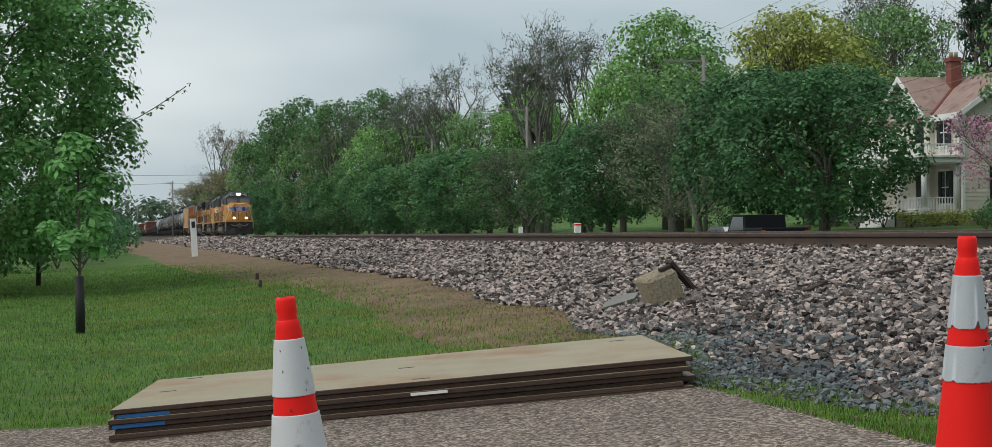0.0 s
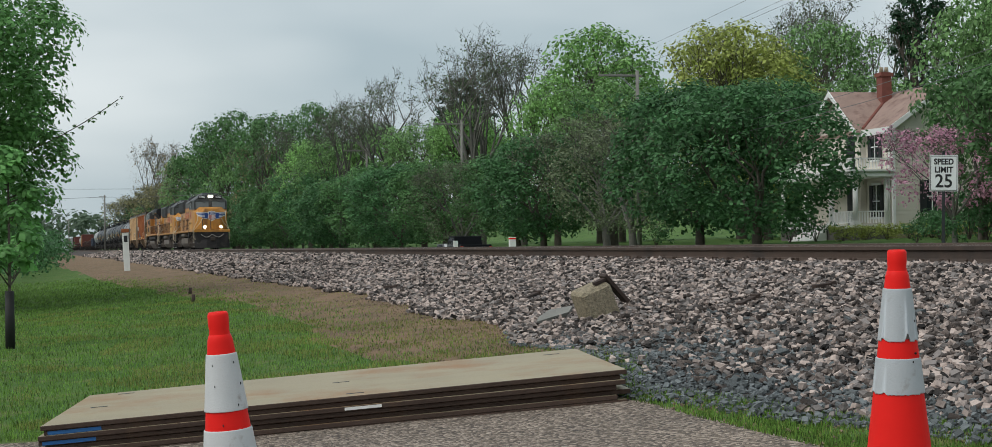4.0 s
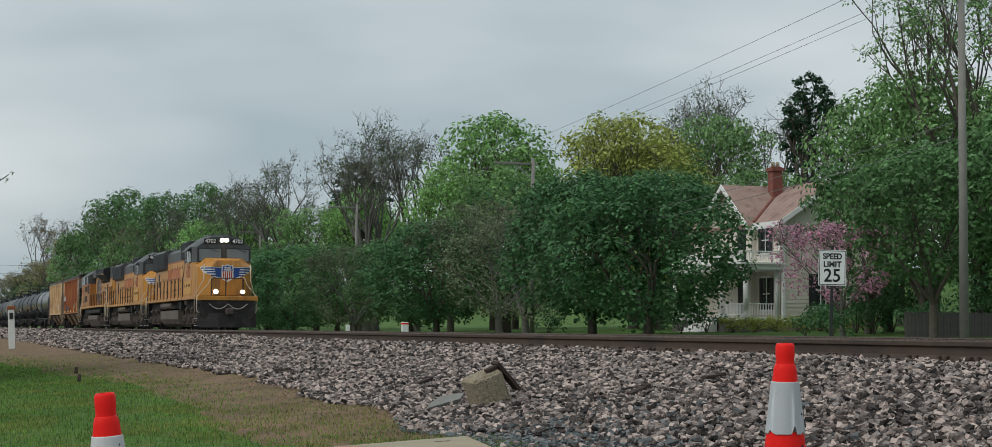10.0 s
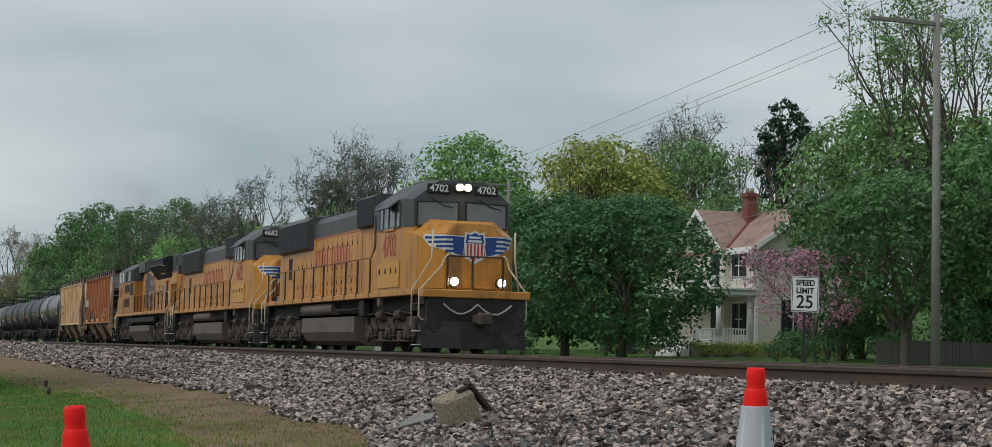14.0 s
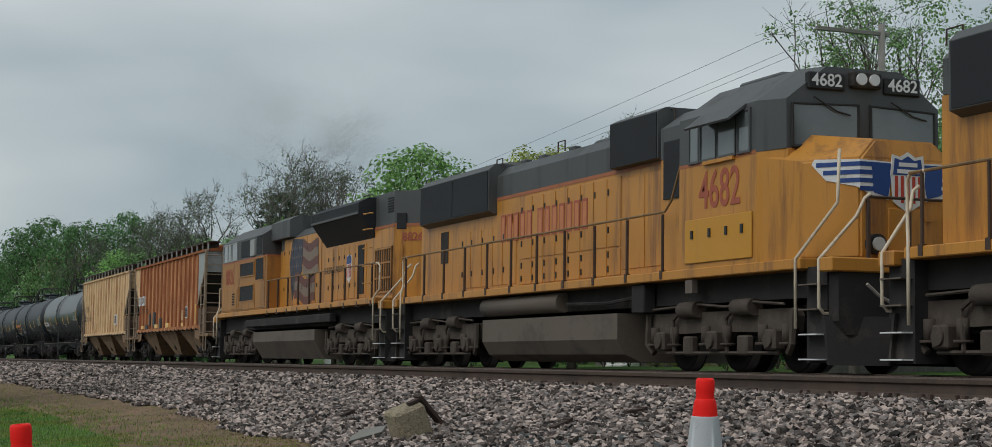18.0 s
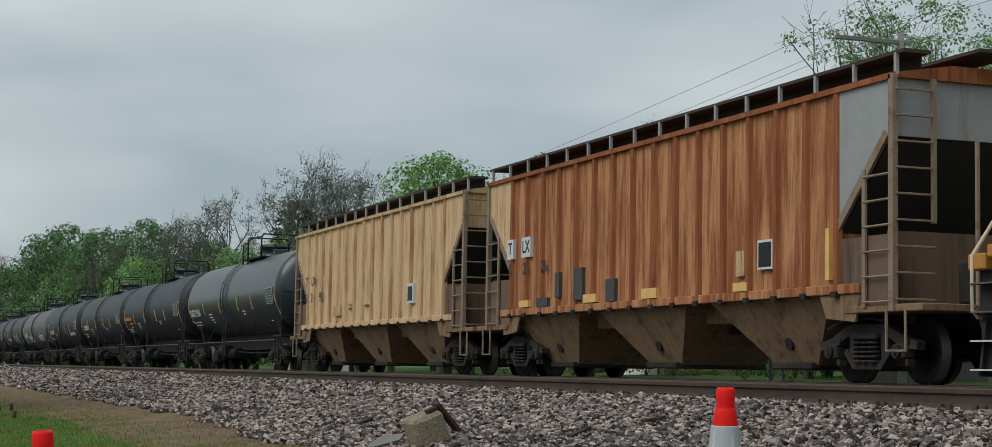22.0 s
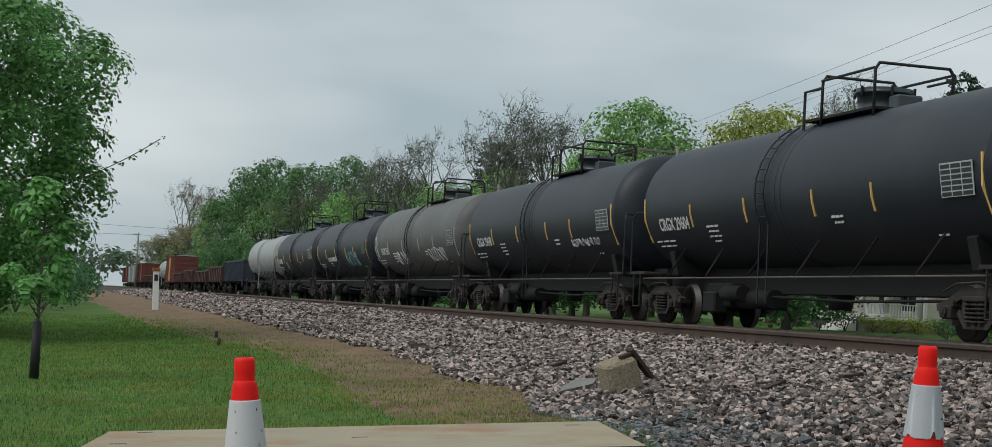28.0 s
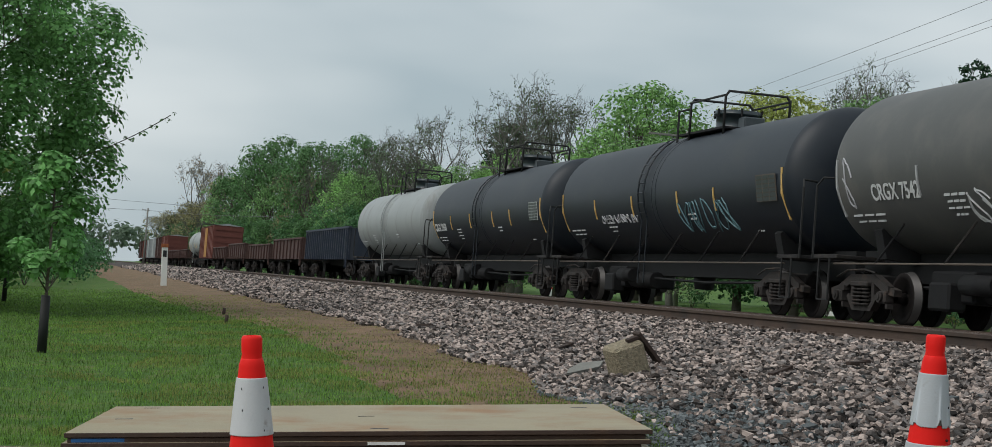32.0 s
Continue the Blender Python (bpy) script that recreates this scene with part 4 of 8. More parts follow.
    for x in (-0.43, 0.9):
        part("ditch_light_can", bm_cyl((x - 0.15, -0.5, 1.88), (x - 0.15, -0.75, 1.88), 0.15, 0.15, 14), M_UNDER, car)
        part("ditch_light", bm_cyl((x - 0.15, -0.745, 1.88), (x - 0.15, -0.79, 1.88), 0.105, 0.10, 14), M_LAMP_ON if lit else M_LAMP_OFF, car, "glowing ditch light" if lit else "dark ditch light")
    for x in (-0.8, -0.1, 0.75):
        part("post", bm_rod([(x, -0.82, 1.66), (x, -0.82, 2.55)], 0.035, 6), M_RAILING, car)
    part("front_rail", bm_rod([(-0.8, -0.82, 2.55), (0.75, -0.82, 2.55)], 0.022, 6), M_RAILING, car)
    board = part("headlight_box", bm_box(-0.27, 0.27, 0.38, 0.56, 4.36, 4.62, 0.03), M_UNDER, car)
    for x in (-0.115, 0.115):
        part("headlight", bm_cyl((x, 0.40, 4.49), (x, 0.35, 4.49), 0.095, 0.09, 16), M_LAMP_ON if lit else M_LAMP_OFF, board, "glowing headlight" if lit else "dark headlight")
    for x in (-0.68, 0.68):
        nb = part("number_board", bm_box(x - 0.33, x + 0.33, 0.45, 0.56, 4.30, 4.57, 0.02), M_BLACK, car)
        lettering("number", number, 0.27, M_WHITE, nb, front_at(x, 0.445, 4.44), fat=0.004)
    lettering("cab_number", number, 0.86, M_REDLET, car, side_at(-1.488, 2.36, 2.90), "faded red road number", 0.80, 0.010)
    part("horn", bm_rod([(0.2, 2.6, 4.85), (0.2, 2.1, 4.85)], 0.05, 8), M_HARBOUR, car)
    part("roof_unit", bm_box(-0.55, 0.55, 2.0, 3.4, 4.70, 4.84, 0.04), M_HARBOUR, car)
    # electrical cabinet and long hood
    part("cabinet", bm_box(-1.25, 1.25, 3.75, 4.9, 1.68, 3.66, 0.02), M_ARMOUR, car)
    part("cabinet_top", bm_prism([(-1.25, 3.66), (-1.25, 4.2), (-0.8, 4.52), (0.8, 4.52), (1.25, 4.2), (1.25, 3.66)], 3.76, 4.9, "xz"), M_HARBOUR, car)
    windows(car, "filter_panel", [(3.85, 4.75, 2.95, 3.95)], 1.262, 0.014, M_SCREEN)
    hood = part("long_hood", bm_box(-1.0, 1.0, 4.9, 18.55, 1.68, 3.72, 0.02), M_ARMOUR, car)
    part("hood_roof", bm_prism([(-1.0, 3.72), (-1.0, 4.20), (-0.78, 4.42), (0.78, 4.42), (1.0, 4.20), (1.0, 3.72)], 6.9, 18.5, "xz"), M_HARBOUR, car)
    part("red_line", bm_box(-1.008, 1.008, 5.0, 13.4, 3.66, 3.735), M_FADELINE, car)
    for s in (-1, 1):
        for y in (5.05, 9.9, 13.35, 18.2):
            part("roof_grab", bm_rod([(s * 0.9, y, 4.40), (s * 0.9, y, 4.62), (s * 0.9, y + 0.35, 4.62), (s * 0.9, y + 0.35, 4.40)], 0.016, 5), M_RAILING, car)
    dyn = part("dynamic_brake_hatch", bm_prism([(-1.0, 3.72), (-1.16, 3.74), (-1.16, 4.58), (-1.0, 4.66), (1.0, 4.66), (1.16, 4.58), (1.16, 3.74), (1.0, 3.72)], 5.2, 7.2, "xz"), M_HARBOUR, car)
    windows(dyn, "screen", [(5.24, 7.16, 3.74, 4.56)], 1.165, 0.012, M_SCREEN)
    rad = part("radiator_hood", bm_prism([(-1.0, 3.36), (-1.2, 3.44), (-1.2, 4.36), (-1.05, 4.50), (1.05, 4.50), (1.2, 4.36), (1.2, 3.44), (1.0, 3.36)], 13.4, 18.1, "xz"), M_HARBOUR, car)
    windows(rad, "screen", [(13.46, 15.73, 3.46, 4.34), (15.77, 18.04, 3.46, 4.34)], 1.205, 0.012, M_SCREEN)
    for y in (14.2, 15.8, 17.3):
        part("roof_fan", lathe(bmesh.new(), [(0.02, 4.61), (0.3, 4.61), (0.72, 4.59), (0.74, 4.50), (0.76, 4.45)], 24), M_HARBOUR, rad, m=pose(0, y, 0))
    part("silencer", bm_box(-0.5, 0.5, 7.3, 9.4, 4.40, 4.57, 0.05), M_HARBOUR, car)
    part("stack", bm_box(-0.2, 0.2, 8.0, 8.8, 4.56, 4.68, 0.03), M_SCREEN, car)
    doors(car, [7.0 + 0.62 * i for i in range(9)], 2.30, 3.60, 1.002)
    doors(car, [5.0, 6.0, 6.95], 1.85, 3.55, 1.002, False)
    doors(car, [7.0 + 0.62 * i for i in range(9)], 1.76, 2.26, 1.002)
    doors(car, [12.2, 13.0, 13.6, 14.3, 15.0, 15.6], 1.80, 3.1, 1.002)
    windows(car, "end_vent", [(16.55, 17.05, 2.45, 3.2)], 1.006, 0.01, M_UNDER)
    block_letters(car, 8.5, 13.2, 2.72, 3.32, -1.021, 12, 7, M_REDLET)
    part("tail_lamp", bm_cyl((-0.3, 18.55, 2.2), (-0.3, 18.66, 2.2), 0.12, 0.1, 12), M_LAMP_OFF, car)
    for y in (7.6, 9.7, 11.3, 12.3):
        part("lift_lug", bm_box(-0.78, -0.62, y, y + 0.3, 4.40, 4.50, 0.02), M_HARBOUR, car)
        part("vent", bm_box(-0.35, 0.35, y + 0.5, y + 0.95, 4.41, 4.54, 0.03), M_UNDER, car)
    hand_rails(car, 4.1, 18.6, 3.72)
    # below the deck
    tank_out = [(-1.38, 1.02), (1.38, 1.02), (1.38, 0.55), (1.22, 0.28), (0.9, 0.14), (-0.9, 0.14), (-1.22, 0.28), (-1.38, 0.55)]
    part("fuel_tank", bm_prism(tank_out, 6.35, 13.2, "xz"), M_FUEL, car, "dusty gray fuel tank")
    for s in (-1, 1):
        part("air_reservoir", bm_cyl((s * 1.22, 9.1, 1.30), (s * 1.22, 13.3, 1.30), 0.2, 0.2, 16), M_FUEL, car)
        part("pipe", bm_rod([(s * 1.28, 5.6, 1.3), (s * 1.28, 7.0, 1.22), (s * 1.28, 8.9, 1.25)], 0.035, 6), M_UNDER, car)
        part("sand_box", bm_box(s * 1.3 - 0.12, s * 1.3 + 0.12, 5.2, 5.7, 1.0, 1.5, 0.02), M_UNDER, car)
        part("step_lamp_box", bm_box(s * 1.42 - 0.05, s * 1.42 + 0.05, 3.3, 3.55, 1.28, 1.5), M_FUEL, car)
    loco_truck(car, 2.95)
    loco_truck(car, 16.35)
    return car


def locomotive_rear(off):
    """A newer six-axle locomotive running long hood first."""
    car = thing("locomotive", pose(FAR_X, 100, RAIL_Z), "yellow locomotive coupled backwards, with big black radiator wings", "locomotive", "locomotives of the train")
    TRAIN.append((car, off))
    part("underframe", bm_box(-1.15, 1.15, 0.0, 19.6, 1.12, 1.6), M_UNDER, car)
    part("deck", bm_box(-1.5, 1.5, 0.1, 19.6, 1.6, 1.76, 0.015), M_ARMOUR, car)
    part("end_deck", bm_box(-0.95, 0.95, -0.85, 0.1, 1.6, 1.755, 0.01), M_ARMOUR, car)
    pilot(car, -0.55, 1)
    pilot(car, 20.0, -1)
    corner_steps(car, -0.45, 1)
    corner_steps(car, 19.9, -1)
    bm = bmesh.new()
    prism(bm, [(-0.28, -0.62), (0.28, -0.62), (1.02, 0.05), (1.02, 12.0), (-1.02, 12.0), (-1.02, 0.05)], 1.76, 3.62, "xy")
    part("long_hood", bm, M_ARMOUR, car)
    bm = bmesh.new()
    prism(bm, [(-0.27, -0.60), (0.27, -0.60), (1.0, 0.07), (1.0, 4.0), (-1.0, 4.0), (-1.0, 0.07)], 3.62, 4.56, "xy")
    part("hood_top", bm, M_HARBOUR, car)
    part("hood_roof", bm_prism([(-1.0, 3.62), (-1.0, 4.0), (-0.7, 4.25), (0.7, 4.25), (1.0, 4.0), (1.0, 3.62)], 4.0, 12.0, "xz"), M_HARBOUR, car)
    bm = bmesh.new()
    prism(bm, [(-0.285, -0.63), (0.285, -0.63), (1.03, 0.045), (1.03, 2.0), (-1.03, 2.0), (-1.03, 0.045)], 3.62, 3.70, "xy")
    part("red_line", bm, M_FADELINE, car)
    wing = part("radiator_wing", bm_prism([(-1.0, 3.40), (-1.50, 4.08), (-1.50, 4.36), (-1.2, 4.52), (1.2, 4.52), (1.50, 4.36), (1.50, 4.08), (1.0, 3.40)], 1.7, 6.5, "xz"), M_SCREEN, car, "black flared radiator wing")
    part("wing_edge", bm_box(-1.515, -1.48, 1.7, 6.5, 4.06, 4.12), M_HARBOUR, wing)
    for y in (2.6, 4.1, 5.6):
        part("roof_fan", lathe(bmesh.new(), [(0.02, 4.62), (0.3, 4.62), (0.66, 4.60), (0.68, 4.5)], 22), M_HARBOUR, wing, m=pose(0, y, 0))
    slant = pose(-1.02, 0.05, 0, 0, 0, -42.2)       # the hood's slanted near corner
    lettering("hood_number", "8826", 0.30, M_REDLET, car, slant @ front_at(0.54, -0.012, 3.34), "red road number", 1.0, 0.005)
    ld = part("ladder", bm_rod([(0.26, -0.06, 2.1), (0.26, -0.06, 3.15)], 0.018, 6), M_ARMOUR, car, m=slant)
    for z in (2.12, 2.56, 3.03, 3.52, 3.93, 4.40):
        part("rung", bm_rod([(0.42, 0.0, z), (0.44, -0.07, z), (0.90, -0.07, z), (0.92, 0.0, z)], 0.018, 6), M_ARMOUR if z < 4 else M_HARBOUR, ld, m=slant)
    part("end_window", bm_box(0.08, 0.36, -0.02, 0.0, 3.55, 3.97, 0.008), M_SCREEN, car, m=slant)
    part("end_door", bm_box(-0.17, 0.19, -0.645, -0.615, 1.9, 3.5, 0.008), M_SCREEN, car)
    lb = part("headlight_box", bm_box(-0.25, 0.30, -0.70, -0.60, 3.82, 4.08, 0.03), M_UNDER, car)
    for x in (-0.11, 0.16):
        part("headlight", bm_cyl((x, -0.68, 3.95), (x, -0.73, 3.95), 0.095, 0.09, 14), M_LAMP_OFF, lb)
    for s in (-1, 1):
        g = part("corner_grille", bm_box(s * 1.03 - 0.01, s * 1.03 + 0.01, 0.12, 1.62, 1.90, 3.12), M_UNDER, car)
        for k in range(8):
            part("slat", bm_box(s * 1.05 - 0.015, s * 1.05 + 0.015, 0.13 + 0.2 * k, 0.18 + 0.2 * k, 1.92, 3.10), M_ARMOUR_D, g)
        for z in (1.90, 2.28, 2.68, 3.06):
            part("slat", bm_box(s * 1.055 - 0.015, s * 1.055 + 0.015, 0.12, 1.62, z, z + 0.05), M_ARMOUR_D, g)
        bm = bmesh.new()
        for k in range(6):
            box(bm, s * 1.005 - 0.01, s * 1.005 + 0.01, 0.12, 0.60, 4.02 + 0.07 * k, 4.06 + 0.07 * k)
        part("louvre", bm, M_SCREEN, car)
    doors(car, [2.4 + 0.55 * i for i in range(8)], 1.85, 3.35, 1.024)
    doors(car, [7.0 + 0.56 * i for i in range(9)], 1.85, 3.95, 1.024)
    windows(car, "blower_door", [(2.6, 3.15, 1.95, 3.3)], 1.045, 0.012, M_SCREEN)
    lettering("motto", "BUILDING AMERICA", 0.27, M_BLACK, car, side_at(-1.042, 5.5, 2.73), "black stencilled motto", 0.92)
    sh = part("shield", bm_prism([(-0.25 + 4.05, 3.05), (4.05, 3.12), (0.25 + 4.05, 3.05), (4.05 + 0.24, 2.45), (4.05, 2.3), (4.05 - 0.24, 2.45)], -1.046, -1.038, "yz"), M_WHITE, car, "small striped shield")
    part("blue_field", bm_prism([(3.82, 3.03), (4.05, 3.09), (4.28, 3.03), (4.28, 2.84), (3.82, 2.84)], -1.051, -1.046, "yz"), M_BLUE, sh)
    for k in range(4):
        part("stripe", bm_box(-1.051, -1.046, 3.85 + 0.12 * k, 3.905 + 0.12 * k, 2.45, 2.82), M_REDLINE, sh)
    # flag panel: torn-looking dull stripes beside a dark field
    flag = part("flag_field", bm_prism([(9.2, 2.9), (9.1, 3.85), (10.4, 3.95), (10.75, 3.2), (10.35, 1.95), (9.9, 2.5)], -1.045, -1.04, "yz"), M_FLAGBLUE, car, "faded dark blue field of a painted flag")
    for k in range(15):
        yy, zz = 9.3 + 0.28 * (k % 5), 3.05 + 0.28 * (k // 5)
        part("star", bm_cyl((-1.044, yy, zz), (-1.049, yy, zz), 0.038, 0.038, 5), M_FLAGPALE, flag)
    for k in range(7):
        lo, hi = [], []
        for i in range(9):
            yy = 9.7 - 0.30 * i + (0.35 if k < 3 else 0)
            zz = 1.98 + 0.27 * k + 0.10 * math.sin(i * 0.95 + 0.5) - 0.02 * i
            lo.append((yy, zz))
            hi.append((yy, zz + 0.262))
        if k >= 3:
            lo, hi = lo[2:], hi[2:]
        part("flag_stripe", bm_prism(lo + hi[::-1], -1.0505, -1.046, "yz"), (M_FLAGRED, M_FLAGPALE)[k % 2], flag)
    # cab section
    part("cab_rear_body", bm_box(-1.48, 1.48, 12.0, 15.9, 1.76, 3.5, 0.02), M_ARMOUR_D, car)
    part("cab", bm_box(-1.48, 1.48, 15.9, 18.7, 1.76, 3.5, 0.02), M_ARMOUR_D, car)
    for s in (-1, 1):
        for a, b in ((16.0, 18.5), (13.6, 15.8), (12.2, 13.5)):
            part("side_panel", bm_box(s * 1.485 - 0.012, s * 1.485 + 0.012, a, b, 1.82, 2.62 if a > 13 else 3.45, 0.006), M_ARMOUR_D, car)
    up = part("cab_roof", bm_prism([(-1.48, 3.5), (-1.48, 4.22), (-0.75, 4.7), (0.75, 4.7), (1.48, 4.22), (1.48, 3.5)], 12.6, 18.7, "xz"), M_HARBOUR, car)
    part("inverter_box", bm_prism([(-1.2, 4.0), (-1.2, 4.55), (-0.9, 4.7), (0.9, 4.7), (1.2, 4.55), (1.2, 4.0)], 10.2, 12.65, "xz"), M_HARBOUR, car)
    part("red_line", bm_box(-1.487, 1.487, 12.0, 18.71, 3.47, 3.53), M_FADELINE, car)
    windows(up, "side_window", [(16.3, 17.1, 3.58, 4.14), (17.3, 17.75, 3.58, 4.14), (17.83, 18.4, 3.58, 4.14)], 1.485, 0.015, M_CABGLASS, M_ENDGRAY)
    windows(up, "vent_panel", [(14.3, 15.7, 3.6, 4.15), (12.7, 13.4, 3.6, 4.2)], 1.485, 0.012, M_SCREEN)
    windows(car, "intake", [(13.75, 15.75, 2.95, 3.38), (13.75, 15.75, 2.1, 2.6), (12.35, 13.45, 2.75, 3.45)], 1.488, 0.012, M_SCREEN, M_ARMOUR_D)
    for s in (-1, 1):
        part("equipment_box", bm_box(s * 1.5 - 0.05, s * 1.5 + 0.05, 13.6, 14.15, 3.56, 4.12, 0.02), M_ENDGRAY, up, "pale gray equipment box")
        hatch = part("hatch", bm_box(s * 1.5 - 0.014, s * 1.5 + 0.014, 16.15, 17.1, 1.86, 2.56, 0.01), M_ARMOUR_D, car)
        for k in range(5):
            part("louvre", bm_box(s * 1.518 - 0.01, s * 1.518 + 0.01, 16.5, 16.85, 2.0 + 0.09 * k, 2.045 + 0.09 * k), M_SCREEN, hatch)
    lettering("cab_number", "8826", 0.78, M_REDLET, car, side_at(-1.488, 17.45, 2.98), "faded red road number", 0.85, 0.009)
    part("nose", bm_prism([(18.7, 1.76), (19.55, 1.76), (19.5, 3.1), (18.7, 3.4)], -1.3, 1.3, "yz"), M_ARMOUR, car)
    hand_rails(car, 0.2, 12.0, None, 10)
    tank_out = [(-1.42, 1.02), (1.42, 1.02), (1.42, 0.70), (1.1, 0.16), (-1.1, 0.16), (-1.42, 0.70)]
    part("fuel_tank", bm_prism(tank_out, 6.2, 13.9, "xz"), M_FUEL, car, "dusty gray fuel tank")
    for s in (-1, 1):
        part("cable_tray", bm_box(s * 1.35 - 0.1, s * 1.35 + 0.1, 4.5, 15.0, 1.2, 1.45, 0.02), M_UNDER, car)
    loco_truck(car, 3.1)
    loco_truck(car, 16.6)
    return car


# ---- freight cars ----
def freight_side():
    """One cast side frame of a two-axle truck: arched top chord, two windows with spring nests, journal pedestals and bearing caps."""
    bm = bmesh.new()
    prism(bm, [(-1.25, 0.58), (-0.95, 0.64), (-0.45, 0.84), (0.45, 0.84), (0.95, 0.64), (1.25, 0.58), (1.22, 0.47), (0.92, 0.50), (0.40, 0.70), (-0.40, 0.70), (-0.92, 0.50), (-1.22, 0.47)], -1.14, -1.0, "yz")
    prism(bm, [(-0.60, 0.44), (-0.36, 0.20), (0.36, 0.20), (0.60, 0.44), (0.52, 0.50), (0.30, 0.29), (-0.30, 0.29), (-0.52, 0.50)], -1.14, -1.0, "yz")
    for w in (-1, 1):
        prism(bm, [(w * 0.36, 0.26), (w * 0.46, 0.36), (w * 0.44, 0.74), (w * 0.34, 0.72)], -1.13, -1.01, "yz")
        y = w * 0.86
        box(bm, -1.20, -1.0, y - 0.14, y + 0.14, 0.34, 0.56, 0.03)
        cyl(bm, (-1.25, y, 0.45), (-1.2, y, 0.45), 0.095, 0.085, 12)
        cyl(bm, (-1.27, y, 0.45), (-1.25, y, 0.45), 0.05, 0.05, 8)
        for z in (0.30, 0.60):
            box(bm, -1.17, -1.05, y - 0.20, y - 0.13, z - 0.05, z + 0.04)
    for y in (-0.2, 0.0, 0.2):
        for k in range(5):
            cyl(bm, (-1.14, y, 0.295 + 0.066 * k), (-1.14, y, 0.330 + 0.066 * k), 0.085, 0.085, 9)
    box(bm, -1.22, -1.0, -0.34, 0.34, 0.62, 0.71, 0.02)
    rod(bm, [(-1.20, -0.62, 0.86), (-1.20, -0.2, 0.92), (-1.20, 0.5, 0.9), (-1.18, 0.95, 0.78)], 0.02, 5)
    return mesh_of("side_frame", bm, M_TRUCKF)


FREIGHT_SIDE = freight_side()


def freight_truck(car, y):
    tr = part("truck", bm_box(-0.95, 0.95, y - 0.2, y + 0.2, 0.5, 0.85, 0.03), M_UNDER, car)
    for turn in (0, 180):
        again("side_frame", FREIGHT_SIDE, tr, pose(0, y, 0, 0, 0, turn))
    for a in (-0.86, 0.86):
        again("wheelset", WHEEL_F, tr, pose(0, y + a, 0.45))


def couplers(car, length):
    for y, w in ((0.0, -1), (length, 1)):
        bm = bm_box(-0.12, 0.12, min(y, y + w * 0.45), max(y, y + w * 0.45), 0.74, 0.98, 0.03)
        part("coupler", bm, M_TRUCK, car)


def ladder(car, x, y, z0, z1, width, material, along="y", n=7):
    bm = bmesh.new()
    for s in (0, 1):
        p = (x, y + s * width) if along == "y" else (x + s * width, y)
        box(bm, p[0] - 0.03, p[0] + 0.03, p[1] - 0.03, p[1] + 0.03, z0, z1)
    for k in range(n):
        z = z0 + 0.12 + (z1 - z0 - 0.3) * k / (n - 1)
        q = (x, y + width, z) if along == "y" else (x + width, y, z)
        cyl(bm, (x, y, z), q, 0.016, 0.016, 5)
    return part("ladder", bm, material, car)


